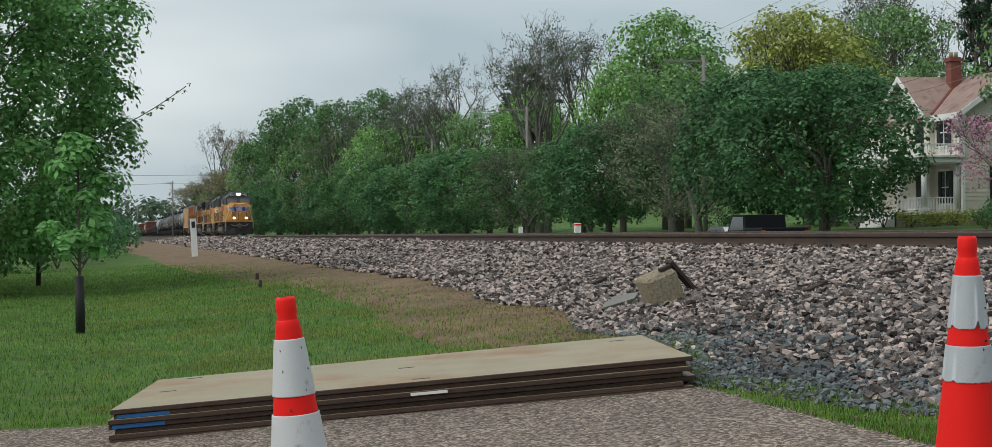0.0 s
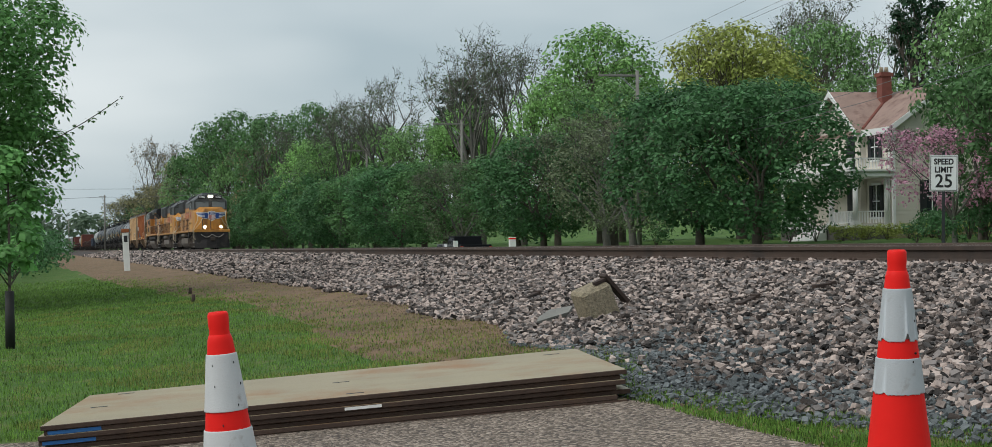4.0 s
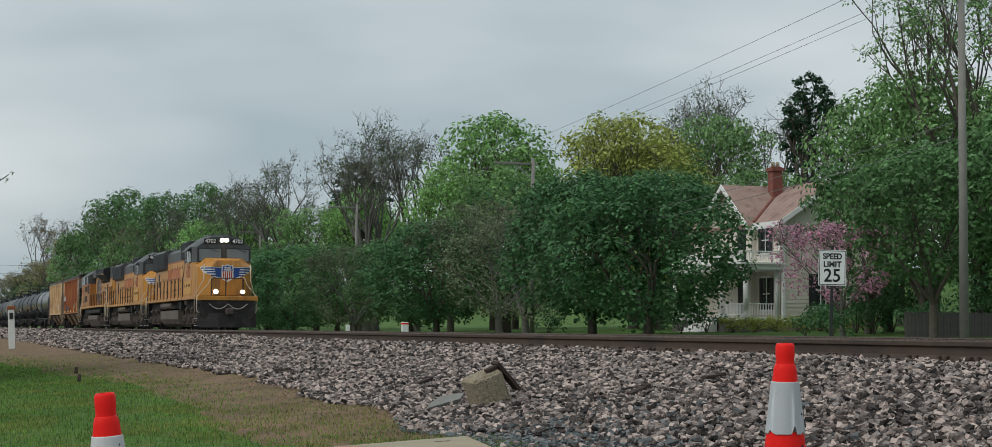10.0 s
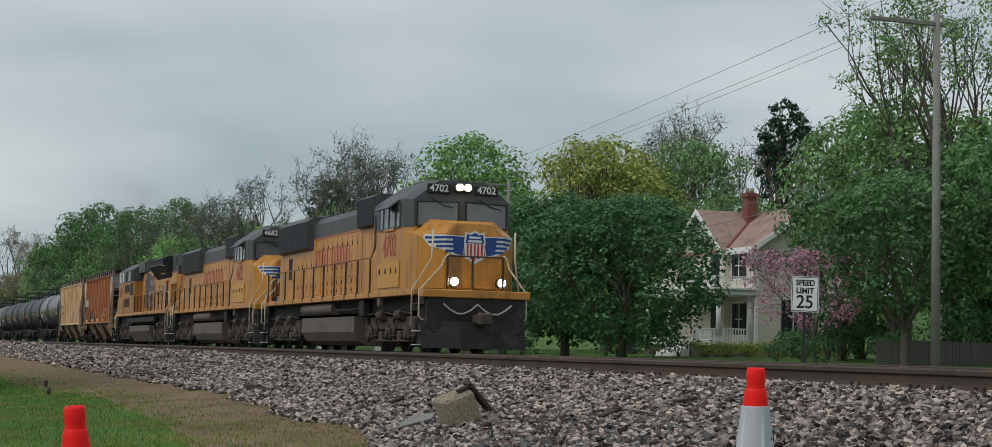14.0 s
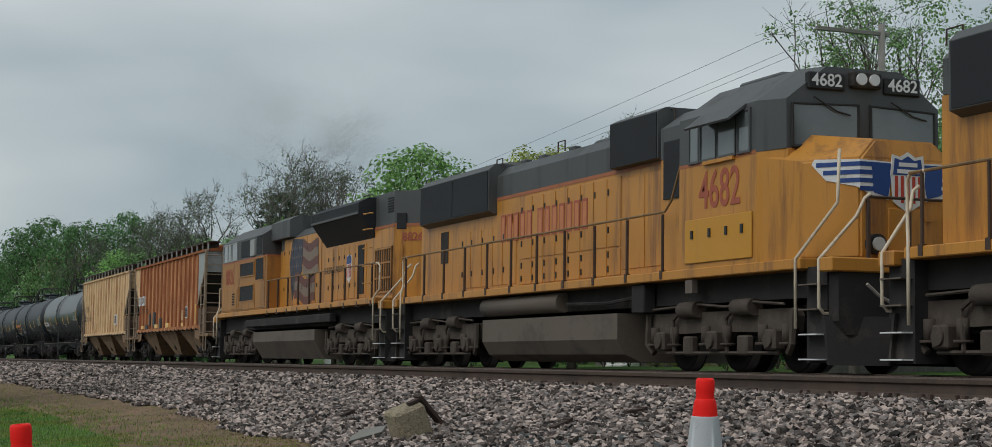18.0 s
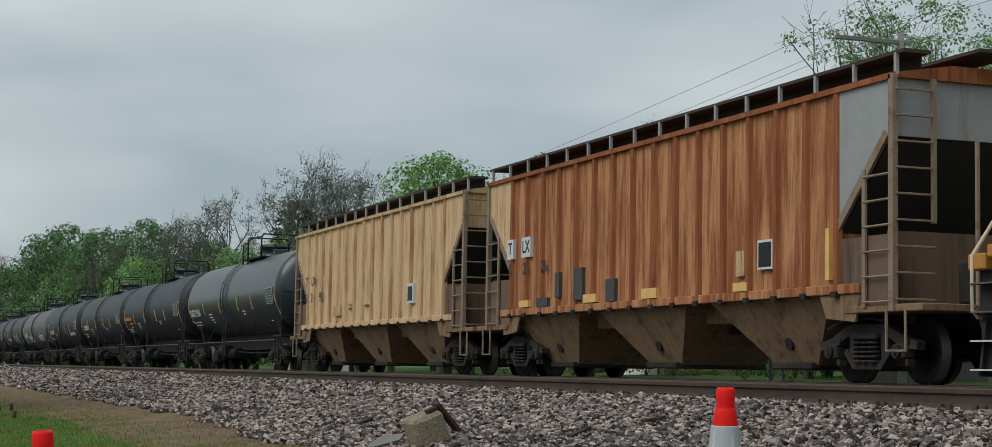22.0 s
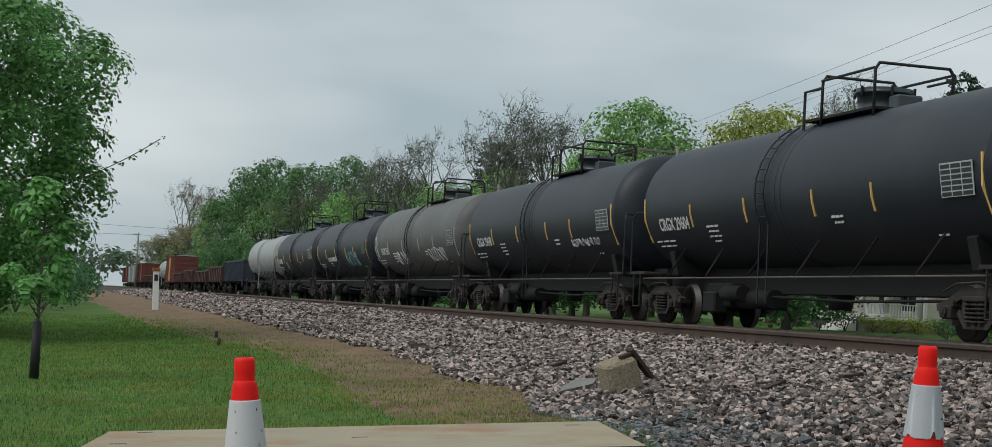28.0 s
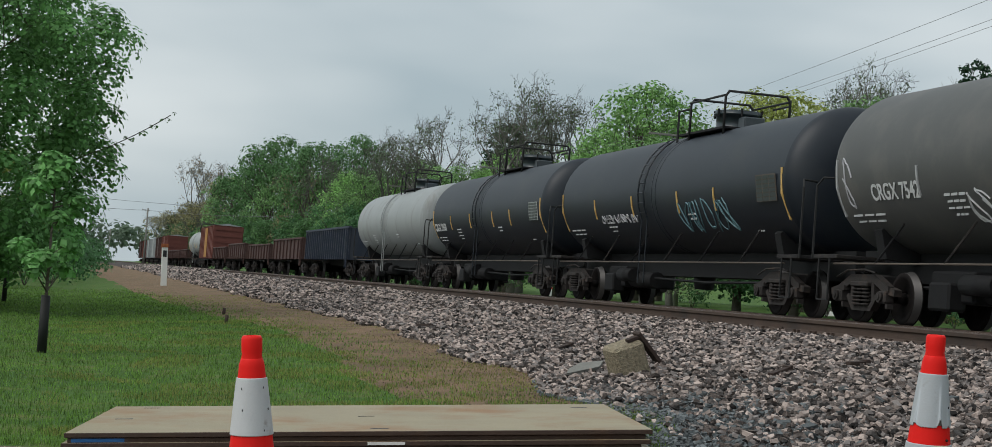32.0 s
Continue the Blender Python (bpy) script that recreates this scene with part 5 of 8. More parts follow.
def covered_hopper(off, side, rib, ends, marks, label, stencils):
    """A three-bay covered hopper: ribbed sides, cut-away ends with sloped sheets, corner ladders and a roof walk."""
    car = thing("covered_hopper", pose(FAR_X, 100, RAIL_Z), label, "hopper car", "covered hoppers of the train")
    TRAIN.append((car, off))
    Lc, e = 17.3, 2.15
    part("center_sill", bm_box(-0.25, 0.25, 0.1, Lc - 0.1, 0.8, 1.15), M_UNDER, car)
    body = part("body", bm_box(-1.44, 1.44, e, Lc - e, 1.30, 4.22), side, car)
    part("roof", bm_prism([(-1.5, 4.20), (-1.5, 4.26), (-0.5, 4.42), (0.5, 4.42), (1.5, 4.26), (1.5, 4.20)], 0.78, Lc - 0.78, "xz"), rib, car)
    n = 16
    for s in (-1, 1):
        for k in range(n):
            y = e + 0.05 + (Lc - 2 * e - 0.1) * k / (n - 1)
            part("side_rib", bm_prism([(s * 1.43, y - 0.085), (s * 1.505, y - 0.05), (s * 1.505, y + 0.05), (s * 1.43, y + 0.085)], 1.31, 4.19, "xy"), rib, body)
            part("rib_foot", bm_box(s * 1.49 - 0.05, s * 1.49 + 0.05, y - 0.07, y + 0.07, 1.22, 1.30), M_UNDER, body)
        part("top_chord", bm_box(s * 1.48 - 0.04, s * 1.48 + 0.04, 0.78, Lc - 0.78, 4.17, 4.25), rib, body)
        part("side_sill", bm_box(s * 1.45 - 0.05, s * 1.45 + 0.05, e - 0.55, Lc - e + 0.55, 1.26, 1.40, 0.01), side, body)
    for y, w, endsheet in ((0.0, 1, ends[0]), (Lc, -1, ends[1])):
        def at(v):
            return y + w * v
        part("end_wall", bm_box(-1.44, 1.44, min(at(0.86), at(0.92)), max(at(0.86), at(0.92)), 3.40, 4.2), endsheet, car, "pale end sheet")
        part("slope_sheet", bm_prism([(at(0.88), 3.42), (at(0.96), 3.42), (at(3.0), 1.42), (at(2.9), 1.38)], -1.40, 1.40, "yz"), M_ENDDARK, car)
        part("end_plate", bm_box(-1.42, 1.42, min(at(0.95), at(1.0)), max(at(0.95), at(1.0)), 1.02, 2.10), M_ENDLOW, car)
        part("end_platform", bm_box(-1.48, 1.48, min(at(0.1), at(2.0)), max(at(0.1), at(2.0)), 0.98, 1.08, 0.01), M_BAY, car)
        for s in (-1, 1):
            part("end_panel", bm_prism([(at(0.84), 4.2), (at(e), 4.2), (at(e), 2.22), (at(0.90), 3.42), (at(0.84), 3.42)], s * 1.45 - 0.02, s * 1.45 + 0.02, "yz"), endsheet, car, "pale gusset sheet")
            part("diagonal", bm_prism([(at(0.86), 3.42), (at(0.98), 3.48), (at(e), 2.34), (at(e), 2.16)], s * 1.47 - 0.02, s * 1.47 + 0.03, "yz"), M_POST, car)
            part("lower_panel", bm_box(s * 1.43 - 0.02, s * 1.43 + 0.02, min(at(0.9), at(e)), max(at(0.9), at(e)), 1.02, 2.05), M_ENDLOW, car)
            part("corner_post", bm_box(s * 1.47 - 0.05, s * 1.47 + 0.05, min(at(0.73), at(0.84)), max(at(0.73), at(0.84)), 0.98, 4.24, 0.01), M_POST, car)
            ld = part("side_ladder", bm_box(s * 1.49 - 0.02, s * 1.49 + 0.02, min(at(1.42), at(1.50)), max(at(1.42), at(1.50)), 1.05, 2.98), M_POST, car)
            for k in range(6):
                part("rung", bm_cyl((s * 1.51, at(0.78), 1.12 + 0.35 * k), (s * 1.51, at(1.46), 1.12 + 0.35 * k), 0.018, 0.018, 5), M_POST, ld)
            ld = part("end_ladder", bm_box(s * 0.85 - 0.03, s * 0.85 + 0.03, min(at(0.70), at(0.76)), max(at(0.70), at(0.76)), 2.2, 4.2), M_POST, car)
            for k in range(9):
                part("rung", bm_cyl((s * 1.47, at(0.71), 1.15 + 0.36 * k), (s * 0.85, at(0.71), 1.15 + 0.36 * k), 0.018, 0.018, 5), M_POST, ld)
            part("gusset", bm_prism([(at(1.6), 1.28), (at(2.7), 1.28), (at(2.5), 0.92), (at(1.75), 0.86)], s * 1.44 - 0.02, s * 1.44 + 0.02, "yz"), M_BAY, car)
            part("sill_step", bm_rod([(s * 1.47, at(0.95), 1.0), (s * 1.47, at(0.95), 0.45), (s * 1.47, at(0.5), 0.45), (s * 1.47, at(0.5), 1.0)], 0.024, 6), M_POST, car)
            part("pole", bm_rod([(s * 0.45, at(0.3), 1.0), (s * 0.45, at(0.3), 3.3)], 0.035, 6), M_POST, car)
        part("brake_unit", bm_box(-0.5, -0.1, min(at(0.3), at(0.7)), max(at(0.3), at(0.7)), 1.1, 1.7, 0.04), M_UNDER, car)
    # bays: four-sided funnels down to an outlet gate
    for k, yc in enumerate((4.42, 9.0, 13.58)):
        bay = bmesh.new()
        hi = [bay.verts.new((x, yc + d, 1.34)) for x, d in ((-1.40, -1.95), (1.40, -1.95), (1.40, 1.95), (-1.40, 1.95))]
        lo = [bay.verts.new((x, yc + d, 0.26)) for x, d in ((-0.80, -0.62), (0.80, -0.62), (0.80, 0.62), (-0.80, 0.62))]
        for i in range(4):
            bay.faces.new((hi[i], hi[(i + 1) % 4], lo[(i + 1) % 4], lo[i]))
        bay.faces.new(hi)
        bay.faces.new(lo[::-1])
        bmesh.ops.recalc_face_normals(bay, faces=bay.faces[:])
        b = part("hopper_bay", bay, M_BAY, car)
        part("outlet_gate", bm_box(-0.92, 0.92, yc - 0.60, yc + 0.60, 0.19, 0.30, 0.02), M_UNDER, b)
        part("vent_plate", bm_cyl((-1.02, yc - 0.1, 0.58), (-0.96, yc - 0.1, 0.60), 0.10, 0.10, 10), M_UNDER, b)
        part("ridge_plate", bm_box(-0.9, 0.9, yc + 1.75, yc + 2.85, 0.95, 1.30), M_BAY, b)
    walk_ = part("roof_walk", bm_box(-0.36, 0.36, 0.35, Lc - 0.35, 4.56, 4.61), M_ROOFWALK, car)
    for s in (-1, 1):
        part("walk_edge", bm_box(s * 1.2 - 0.22, s * 1.2 + 0.22, 0.6, Lc - 0.6, 4.52, 4.57), M_ROOFWALK, walk_)
        # added dark sheet stands for the shaded gap between walk and roof
        part("walk_skirt", bm_box(s * 1.0 - 0.01, s * 1.0 + 0.01, 0.8, Lc - 0.8, 4.30, 4.52), M_ROOFWALK, walk_)
        for k in range(16):
            y = 0.8 + (Lc - 1.6) * k / 15
            part("bracket", bm_box(s * 1.40 - 0.025, s * 1.40 + 0.025, y - 0.03, y + 0.03, 4.24, 4.54), M_ENDGRAY, walk_)
    for k in range(8):
        part("hatch", bm_box(-0.9, -0.5, 1.4 + 1.9 * k, 2.8 + 1.9 * k, 4.36, 4.48, 0.03), rib, car)
    for txt, y, z, size, m_ in marks:
        lettering("stencil", txt, size, m_, car, side_at(-1.515, y, z), "", 0.95, 0.006)
    for y, z, w, h, m_ in stencils:
        deep = -1.511 if m_ is M_BLACK else -1.436
        part("stencil_bar", bm_box(-1.518 if m_ is M_BLACK else -1.512, deep, y - w / 2, y + w / 2, z - h / 2, z + h / 2), m_, car)
    freight_truck(car, 1.95)
    freight_truck(car, Lc - 1.95)
    couplers(car, Lc)
    return car


def scribble(car, seed, y0, y1, z0, z1, rad, zc, material, r=0.012):
    """A spray-painted tag: looped letters side by side, each one stroke that follows the tank's side."""
    rng = random.Random(seed)
    count = max(1, round((y1 - y0) / (0.75 * (z1 - z0) + 0.12)))
    w = (y1 - y0) / count
    for j in range(count):
        ym, zm = y1 - (j + 0.5) * w, (z0 + z1) / 2 + rng.uniform(-0.08, 0.08) * (z1 - z0)
        a, b, c = rng.uniform(0, 6.28), rng.choice((2, 3, 3, 4)), rng.uniform(0.8, 1.6)
        pts = []
        for i in range(26):
            u = i / 25
            y = ym + w * 0.62 * math.sin(2 * math.pi * c * u + a) * (0.55 + 0.45 * math.cos(b * u * 3.1 + j))
            z = zm + (z1 - z0) * 0.5 * math.cos(2 * math.pi * u * b / 2 + a * 0.5) * rng.uniform(0.8, 1.0)
            dz = z - zc
            pts.append((-math.sqrt(max(0.01, rad * rad - dz * dz)) - 0.003, y, z))
        part("graffiti", bm_rod(pts, r, 4), material, car)


def tank_car(off, paint, number, ticks, label, length=17.6, tags=(), mark=None, r=1.46, panel=True, num_at=2.3, bars=()):
    """A tank car: tank with dished heads and a belt, walkway, manway, sills, braces and end platforms."""
    car = thing("tank_car", pose(FAR_X, 100, RAIL_Z), label, "tank car", "tank cars of the train")
    TRAIN.append((car, off))
    zc = 2.72
    e0, deep = 1.12, 0.52
    bm = lathe(bmesh.new(), [(r, e0), (r, length * 0.30), (r * 0.997, length * 0.5 - 0.12), (r * 0.997, length * 0.5 + 0.12), (r, length * 0.70), (r, length - e0)], 56, "y", cap=False)
    bmesh.ops.recalc_face_normals(bm, faces=bm.faces[:])
    tank = part("tank", bm, paint, car, m=pose(0, 0, zc))
    for e, w in ((0.0, 1), (length, -1)):
        prof = [(r * q, e + w * (e0 - deep * (1 - q ** 3.2) ** (1 / 1.8))) for q in (1.0, 0.995, 0.985, 0.965, 0.93, 0.88, 0.80, 0.68, 0.5, 0.3, 0.02)]
        bm = lathe(bmesh.new(), prof, 56, "y", cap=False)
        bmesh.ops.recalc_face_normals(bm, faces=bm.faces[:])
        part("tank_head", bm, paint, tank)
    for y in (length * 0.5 - 0.13, length * 0.5 + 0.13):
        part("seam_band", lathe(bmesh.new(), [(r * 0.99, y - 0.02), (r * 1.0025, y - 0.02), (r * 1.0025, y + 0.02), (r * 0.99, y + 0.02)], 48, "y", cap=False), paint, tank)
    part("center_sill", bm_box(-0.3, 0.3, 0.1, length - 0.1, 0.74, 1.32), M_SILL, car)
    part("bottom_outlet", bm_cyl((0, length * 0.5, 0.45), (0, length * 0.5, 0.9), 0.22, 0.3, 14), M_SILL, car)
    part("brake_reservoir", bm_cyl((-0.45, length * 0.62, 0.62), (-0.45, length * 0.72, 0.62), 0.2, 0.2, 12), M_SILL, car)
    part("brake_pipe", bm_rod([(-0.6, 2.8, 0.66), (-0.6, length * 0.4, 0.6), (-0.5, length * 0.6, 0.66), (-0.6, length - 2.8, 0.66)], 0.03, 5), M_SILL, car)
    for s in (-1, 1):
        part("running_rail", bm_rod([(s * 1.36, 1.0, 1.01), (s * 1.36, length - 1.0, 1.01)], 0.017, 6), M_FUEL, car)
        for k in range(6):
            y = 3.0 + (length - 6.0) * k / 5
            part("brace", bm_rod([(s * 1.36, y + 0.35, 1.01), (s * 1.15, y - 0.2, 1.70)], 0.02, 5), M_SILL if k % 2 else M_UNDER, car)
        for y in (0.75, length - 0.75):
            part("grab_hoop", bm_rod([(s * 1.42, y - 0.55, 1.1), (s * 1.42, y - 0.55, 2.45), (s * 1.36, y - 0.40, 2.6), (s * 1.0, y - 0.2, 2.6)] if y < 5 else [(s * 1.42, y + 0.55, 1.1), (s * 1.42, y + 0.55, 2.45), (s * 1.36, y + 0.40, 2.6), (s * 1.0, y + 0.2, 2.6)], 0.022, 6), M_RUBBER, car)
            part("step_ladder", bm_rod([(s * 1.42, y - 0.2, 1.1), (s * 1.42, y - 0.2, 0.35), (s * 1.42, y + 0.25, 0.35), (s * 1.42, y + 0.25, 1.1)], 0.022, 6), M_RUBBER, car)
            part("end_platform", bm_box(s * 0.95 - 0.48, s * 0.95 + 0.48, y - 0.5, y + 0.5, 1.10, 1.17, 0.01), M_UNDER, car)
            part("saddle", bm_prism([(s * 0.3, 1.1), (s * 0.95, 1.12), (s * 1.08, 1.62), (s * 0.96, 1.72), (s * 0.3, 1.3)], y + (1.2 if y < 5 else -1.5), y + (1.5 if y < 5 else -1.2), "xz"), M_SILL, car)
    bm = bm_box(-0.62, 0.75, length - 4.7, length - 3.25, 0.42, 0.95, 0.04)
    box(bm, -0.85, -0.5, length - 4.3, length - 3.6, 0.28, 0.75, 0.04)
    cyl(bm, (-0.7, length - 5.6, 0.72), (-0.7, length - 4.6, 0.72), 0.17, 0.17, 12)
    part("brake_rigging", bm, M_SILL, car, "dark brake cylinder and rigging")
    # centre ladder, manway and railing on top
    bm = bmesh.new()
    yl = length * 0.53
    for yy in (yl, yl + 0.42):
        arc = [(-(r + 0.06) * math.cos(a), yy, zc + (r + 0.06) * math.sin(a)) for a in [radians(v) for v in range(-38, 70, 12)]]
        rod(bm, [(-1.36, yy, 0.5), (-1.36, yy, 1.15)] + arc[1:], 0.02, 5)
    for a in range(-20, 70, 9):
        p = (-(r + 0.06) * math.cos(radians(a)), zc + (r + 0.06) * math.sin(radians(a)))
        cyl(bm, (p[0], yl, p[1]), (p[0], yl + 0.42, p[1]), 0.014, 0.014, 4)
    part("ladder", bm, paint if paint is not M_TANK_GRAY else M_RUBBER, car)
    top = zc + r
    c = length * 0.42
    plat = part("walkway", bm_box(-0.78, 0.78, c - 1.15, c + 1.8, top - 0.10, top - 0.05), M_SILL, car)
    dome = part("manway", lathe(bmesh.new(), [(0.50, top - 0.1), (0.50, top + 0.30), (0.56, top + 0.31), (0.56, top + 0.36), (0.53, top + 0.37), (0.53, top + 0.42), (0.2, top + 0.44), (0.02, top + 0.44)], 24), M_TANK, car, m=pose(0, c, 0))
    for k in range(6):
        a = k * math.pi / 3 + 0.3
        part("eye_bolt", bm_cyl((0.57 * math.cos(a), 0.57 * math.sin(a), top + 0.26), (0.57 * math.cos(a), 0.57 * math.sin(a), top + 0.44), 0.03, 0.03, 6), M_SILL, dome)
    part("valve_box", bm_box(-0.25, 0.25, c - 1.05, c - 0.65, top - 0.05, top + 0.22, 0.03), M_TANK, car)
    y0, y1, h = c - 1.15, c + 1.8, top + 0.74
    for y in (y0, y1 - 0.75):
        part("railing", bm_rod([(-0.78, y, top - 0.3), (-0.78, y, h - 0.12), (-0.70, y, h), (0.70, y, h), (0.78, y, h - 0.12), (0.78, y, top - 0.3)], 0.032, 8), M_RUBBER, plat)
    for s in (-1, 1):
        part("railing", bm_rod([(s * 0.8, y0, h - 0.1), (s * 0.8, y1 - 0.75, h - 0.1)], 0.026, 6), M_RUBBER, plat)
        part("railing", bm_rod([(s * 0.8, y1 - 0.75, h - 0.24), (s * 0.8, y1, h - 0.24), (s * 0.8, y1, top - 0.3)], 0.03, 6), M_RUBBER, plat)
    part("railing", bm_rod([(0.8, y0, h - 0.2), (0.8, y0 + 1.0, h - 0.2)], 0.024, 6), M_RUBBER, plat)

    def on(z):
        return -math.sqrt(max(0.05, r * r - (z - zc) ** 2))
    spots = [length - 1.15, length - 4.15, length - 7.2, length - 10.45, 4.85, 1.2][:ticks]
    for k, y in enumerate(spots):
        big = k in (0, 5)
        z0, z1 = (zc - 0.85, zc + 0.15) if big else (zc - 0.59, zc - 0.10)
        f = 1
        bm = bmesh.new()
        rod(bm, [(on(z0) * f - 0.005, y, z0), (on((z0 + z1) / 2) * f - 0.006, y, (z0 + z1) / 2), (on(z1) * f - 0.005, y, z1)], 0.036 if big else 0.030, 4)
        part("reflector_strip", bm, M_PRINT if paint is M_TANK_GRAY else M_TICK, tank, m=pose(0, 0, -zc))
    if number:
        tl = math.degrees(math.asin((2.22 - zc) / r))
        lettering("car_number", number, 0.40, mark or M_WHITE, car, side_at(on(2.22) - 0.012, length - num_at, 2.22) @ pose(0, 0, 0, -tl), "white stencilled car number", 0.86, 0.008)
    for k, (y, z, w) in enumerate(((length - 2.0, 1.88, 1.3), (length - 2.0, 1.78, 1.1), (length - 5.2, 2.12, 0.7), (length - 5.2, 2.02, 0.6), (length - 5.2, 1.92, 0.7), (length - 5.2, 1.82, 0.4), (6.4, 2.1, 0.5), (6.4, 2.0, 0.4), (3.0, 1.7, 0.35))):
        for j in range(3):
            part("stencil_bar", bm_box(on(z) - 0.006, on(z) + 0.004, y - w / 2 + j * w / 3, y - w / 2 + (j + 0.8) * w / 3, z - 0.025, z + 0.025), M_PRINT, car)
    if panel:
        z = zc - 0.22
        pn = part("data_panel", bm_box(-0.007, 0.007, -0.5, 0.5, -0.27, 0.27), M_PRINT if not isinstance(panel, str) else M_FUEL, car, "white data panel with small print", m=Matrix.Translation((on(z) - 0.012, 1.95, z)) @ pose(0, 0, 0, 0, math.degrees(math.asin((z - zc) / r))))
        for a in range(6):
            for b in range(3):
                part("print_bar", bm_box(-0.011, -0.006, -0.47 + b * 0.325, -0.18 + b * 0.325, -0.255 + a * 0.087, -0.19 + a * 0.087), M_TANK, pn)
    for y, z, w, hh in bars:
        for j in range(9):
            part("mark_bar", bm_box(on(z) - 0.008, on(z) + 0.02, y + w / 2 - (j + 0.75) * w / 9, y + w / 2 - j * w / 9, z - hh / 2, z + hh / 2), M_ORANGE_P, car)
    for k, (y0, y1, z0, z1, m_) in enumerate(tags):
        scribble(car, 5 + k + int(off), y0, y1, z0, z1, r, zc, m_, 0.018)
    freight_truck(car, 1.75)
    freight_truck(car, length - 1.75)
    couplers(car, length)
    return car


def open_car(off, length, top, paint, label, ribs=12, name="gondola", cat="gondola car"):
    """A gondola or open hopper: box of ribbed sides with a lip, open on top."""
    car = thing(name, pose(FAR_X, 100, RAIL_Z), label, cat, "open cars of the train")
    TRAIN.append((car, off))
    part("floor", bm_box(-1.35, 1.35, 0.5, length - 0.5, 1.05, 1.25), M_UNDER, car)
    for s in (-1, 1):
        side = part("side", bm_box(s * 1.42 - 0.04, s * 1.42 + 0.04, 0.45, length - 0.45, 1.0, top), paint, car)
        for k in range(ribs):
            y = 0.6 + (length - 1.2) * k / (ribs - 1)
            part("rib", bm_box(s * 1.5 - 0.05, s * 1.5 + 0.05, y - 0.06, y + 0.06, 1.0, top - 0.02, 0.01), paint, side)
        part("lip", bm_box(s * 1.46 - 0.09, s * 1.46 + 0.09, 0.4, length - 0.4, top - 0.05, top + 0.06, 0.01), paint, side)
    for y in (0.5, length - 0.5):
        part("end", bm_box(-1.4, 1.4, y - 0.05, y + 0.05, 1.0, top), paint, car)
    ladder(car, -1.54, 0.55, 0.6, top, 0.4, paint)
    part("center_sill", bm_box(-0.25, 0.25, 0.1, length - 0.1, 0.75, 1.05), M_UNDER, car)
    freight_truck(car, 1.9)
    freight_truck(car, length - 1.9)
    couplers(car, length)
    return car


def box_car(off, length, paint, label, door=None):
    car = thing("boxcar", pose(FAR_X, 100, RAIL_Z), label, "boxcar", "boxcars of the train")
    TRAIN.append((car, off))
    body = part("body", bm_box(-1.42, 1.42, 0.4, length - 0.4, 1.0, 4.3, 0.03), paint, car)
    part("roof", bm_prism([(-1.46, 4.28), (0, 4.48), (1.46, 4.28)], 0.35, length - 0.35, "xz"), M_ENDGRAY, car)
    for s in (-1, 1):
        for k in range(11):
            y = 0.6 + (length - 1.2) * k / 10
            part("rib", bm_box(s * 1.44 - 0.04, s * 1.44 + 0.04, y - 0.07, y + 0.07, 1.0, 4.26), paint, body)
        part("door", bm_box(s * 1.47 - 0.04, s * 1.47 + 0.04, length / 2 - 1.5, length / 2 + 1.5, 1.15, 4.1, 0.01), door or paint, body)
    for k in range(5):
        part("end_rib", bm_box(-1.3, 1.3, 0.34, 0.42, 1.4 + 0.6 * k, 1.55 + 0.6 * k), paint, body)
    part("center_sill", bm_box(-0.25, 0.25, 0.1, length - 0.1, 0.75, 1.05), M_UNDER, car)
    freight_truck(car, 1.9)
    freight_truck(car, length - 1.9)
    couplers(car, length)
    return car


locomotive_wide(0.0, "4702", True)
locomotive_wide(21.4, "4682", False)
locomotive_rear(42.1)
covered_hopper(63.0, M_RUST, M_RUSTDK, (M_ENDGRAY, M_BEIGE),
               [("T", 15.1, 2.68, 0.36, M_SHUTTER), ("LX", 14.2, 2.68, 0.36, M_SHUTTER), ("5", 15.1, 2.22, 0.34, M_SHUTTER), ("21", 14.2, 2.22, 0.34, M_SHUTTER), ("76", 13.2, 2.22, 0.34, M_SHUTTER)],
               "rust-streaked orange covered hopper with pale gray ends",
               [(15.1, 2.68, 0.34, 0.42, M_WHITE), (14.2, 2.68, 0.5, 0.42, M_WHITE), (12.5, 1.82, 0.22, 0.5, M_SLATEP), (11.45, 1.8, 0.42, 0.62, M_SLATEP), (9.95, 1.62, 0.4, 0.42, M_SLATEP), (13.3, 1.5, 0.6, 0.18, M_SLATEP), (14.3, 1.5, 0.5, 0.14, M_TICK), (10.9, 1.5, 0.6, 0.16, M_TICK), (8.3, 1.5, 0.6, 0.18, M_TICK), (5.0, 1.48, 0.45, 0.14, M_TICK),
                (4.2, 1.95, 0.46, 0.46, M_WHITE), (4.2, 1.95, 0.38, 0.38, M_BLACK), (2.4, 1.85, 0.1, 0.75, M_TICK), (5.0, 1.85, 0.26, 0.4, M_BEIGEDK)])
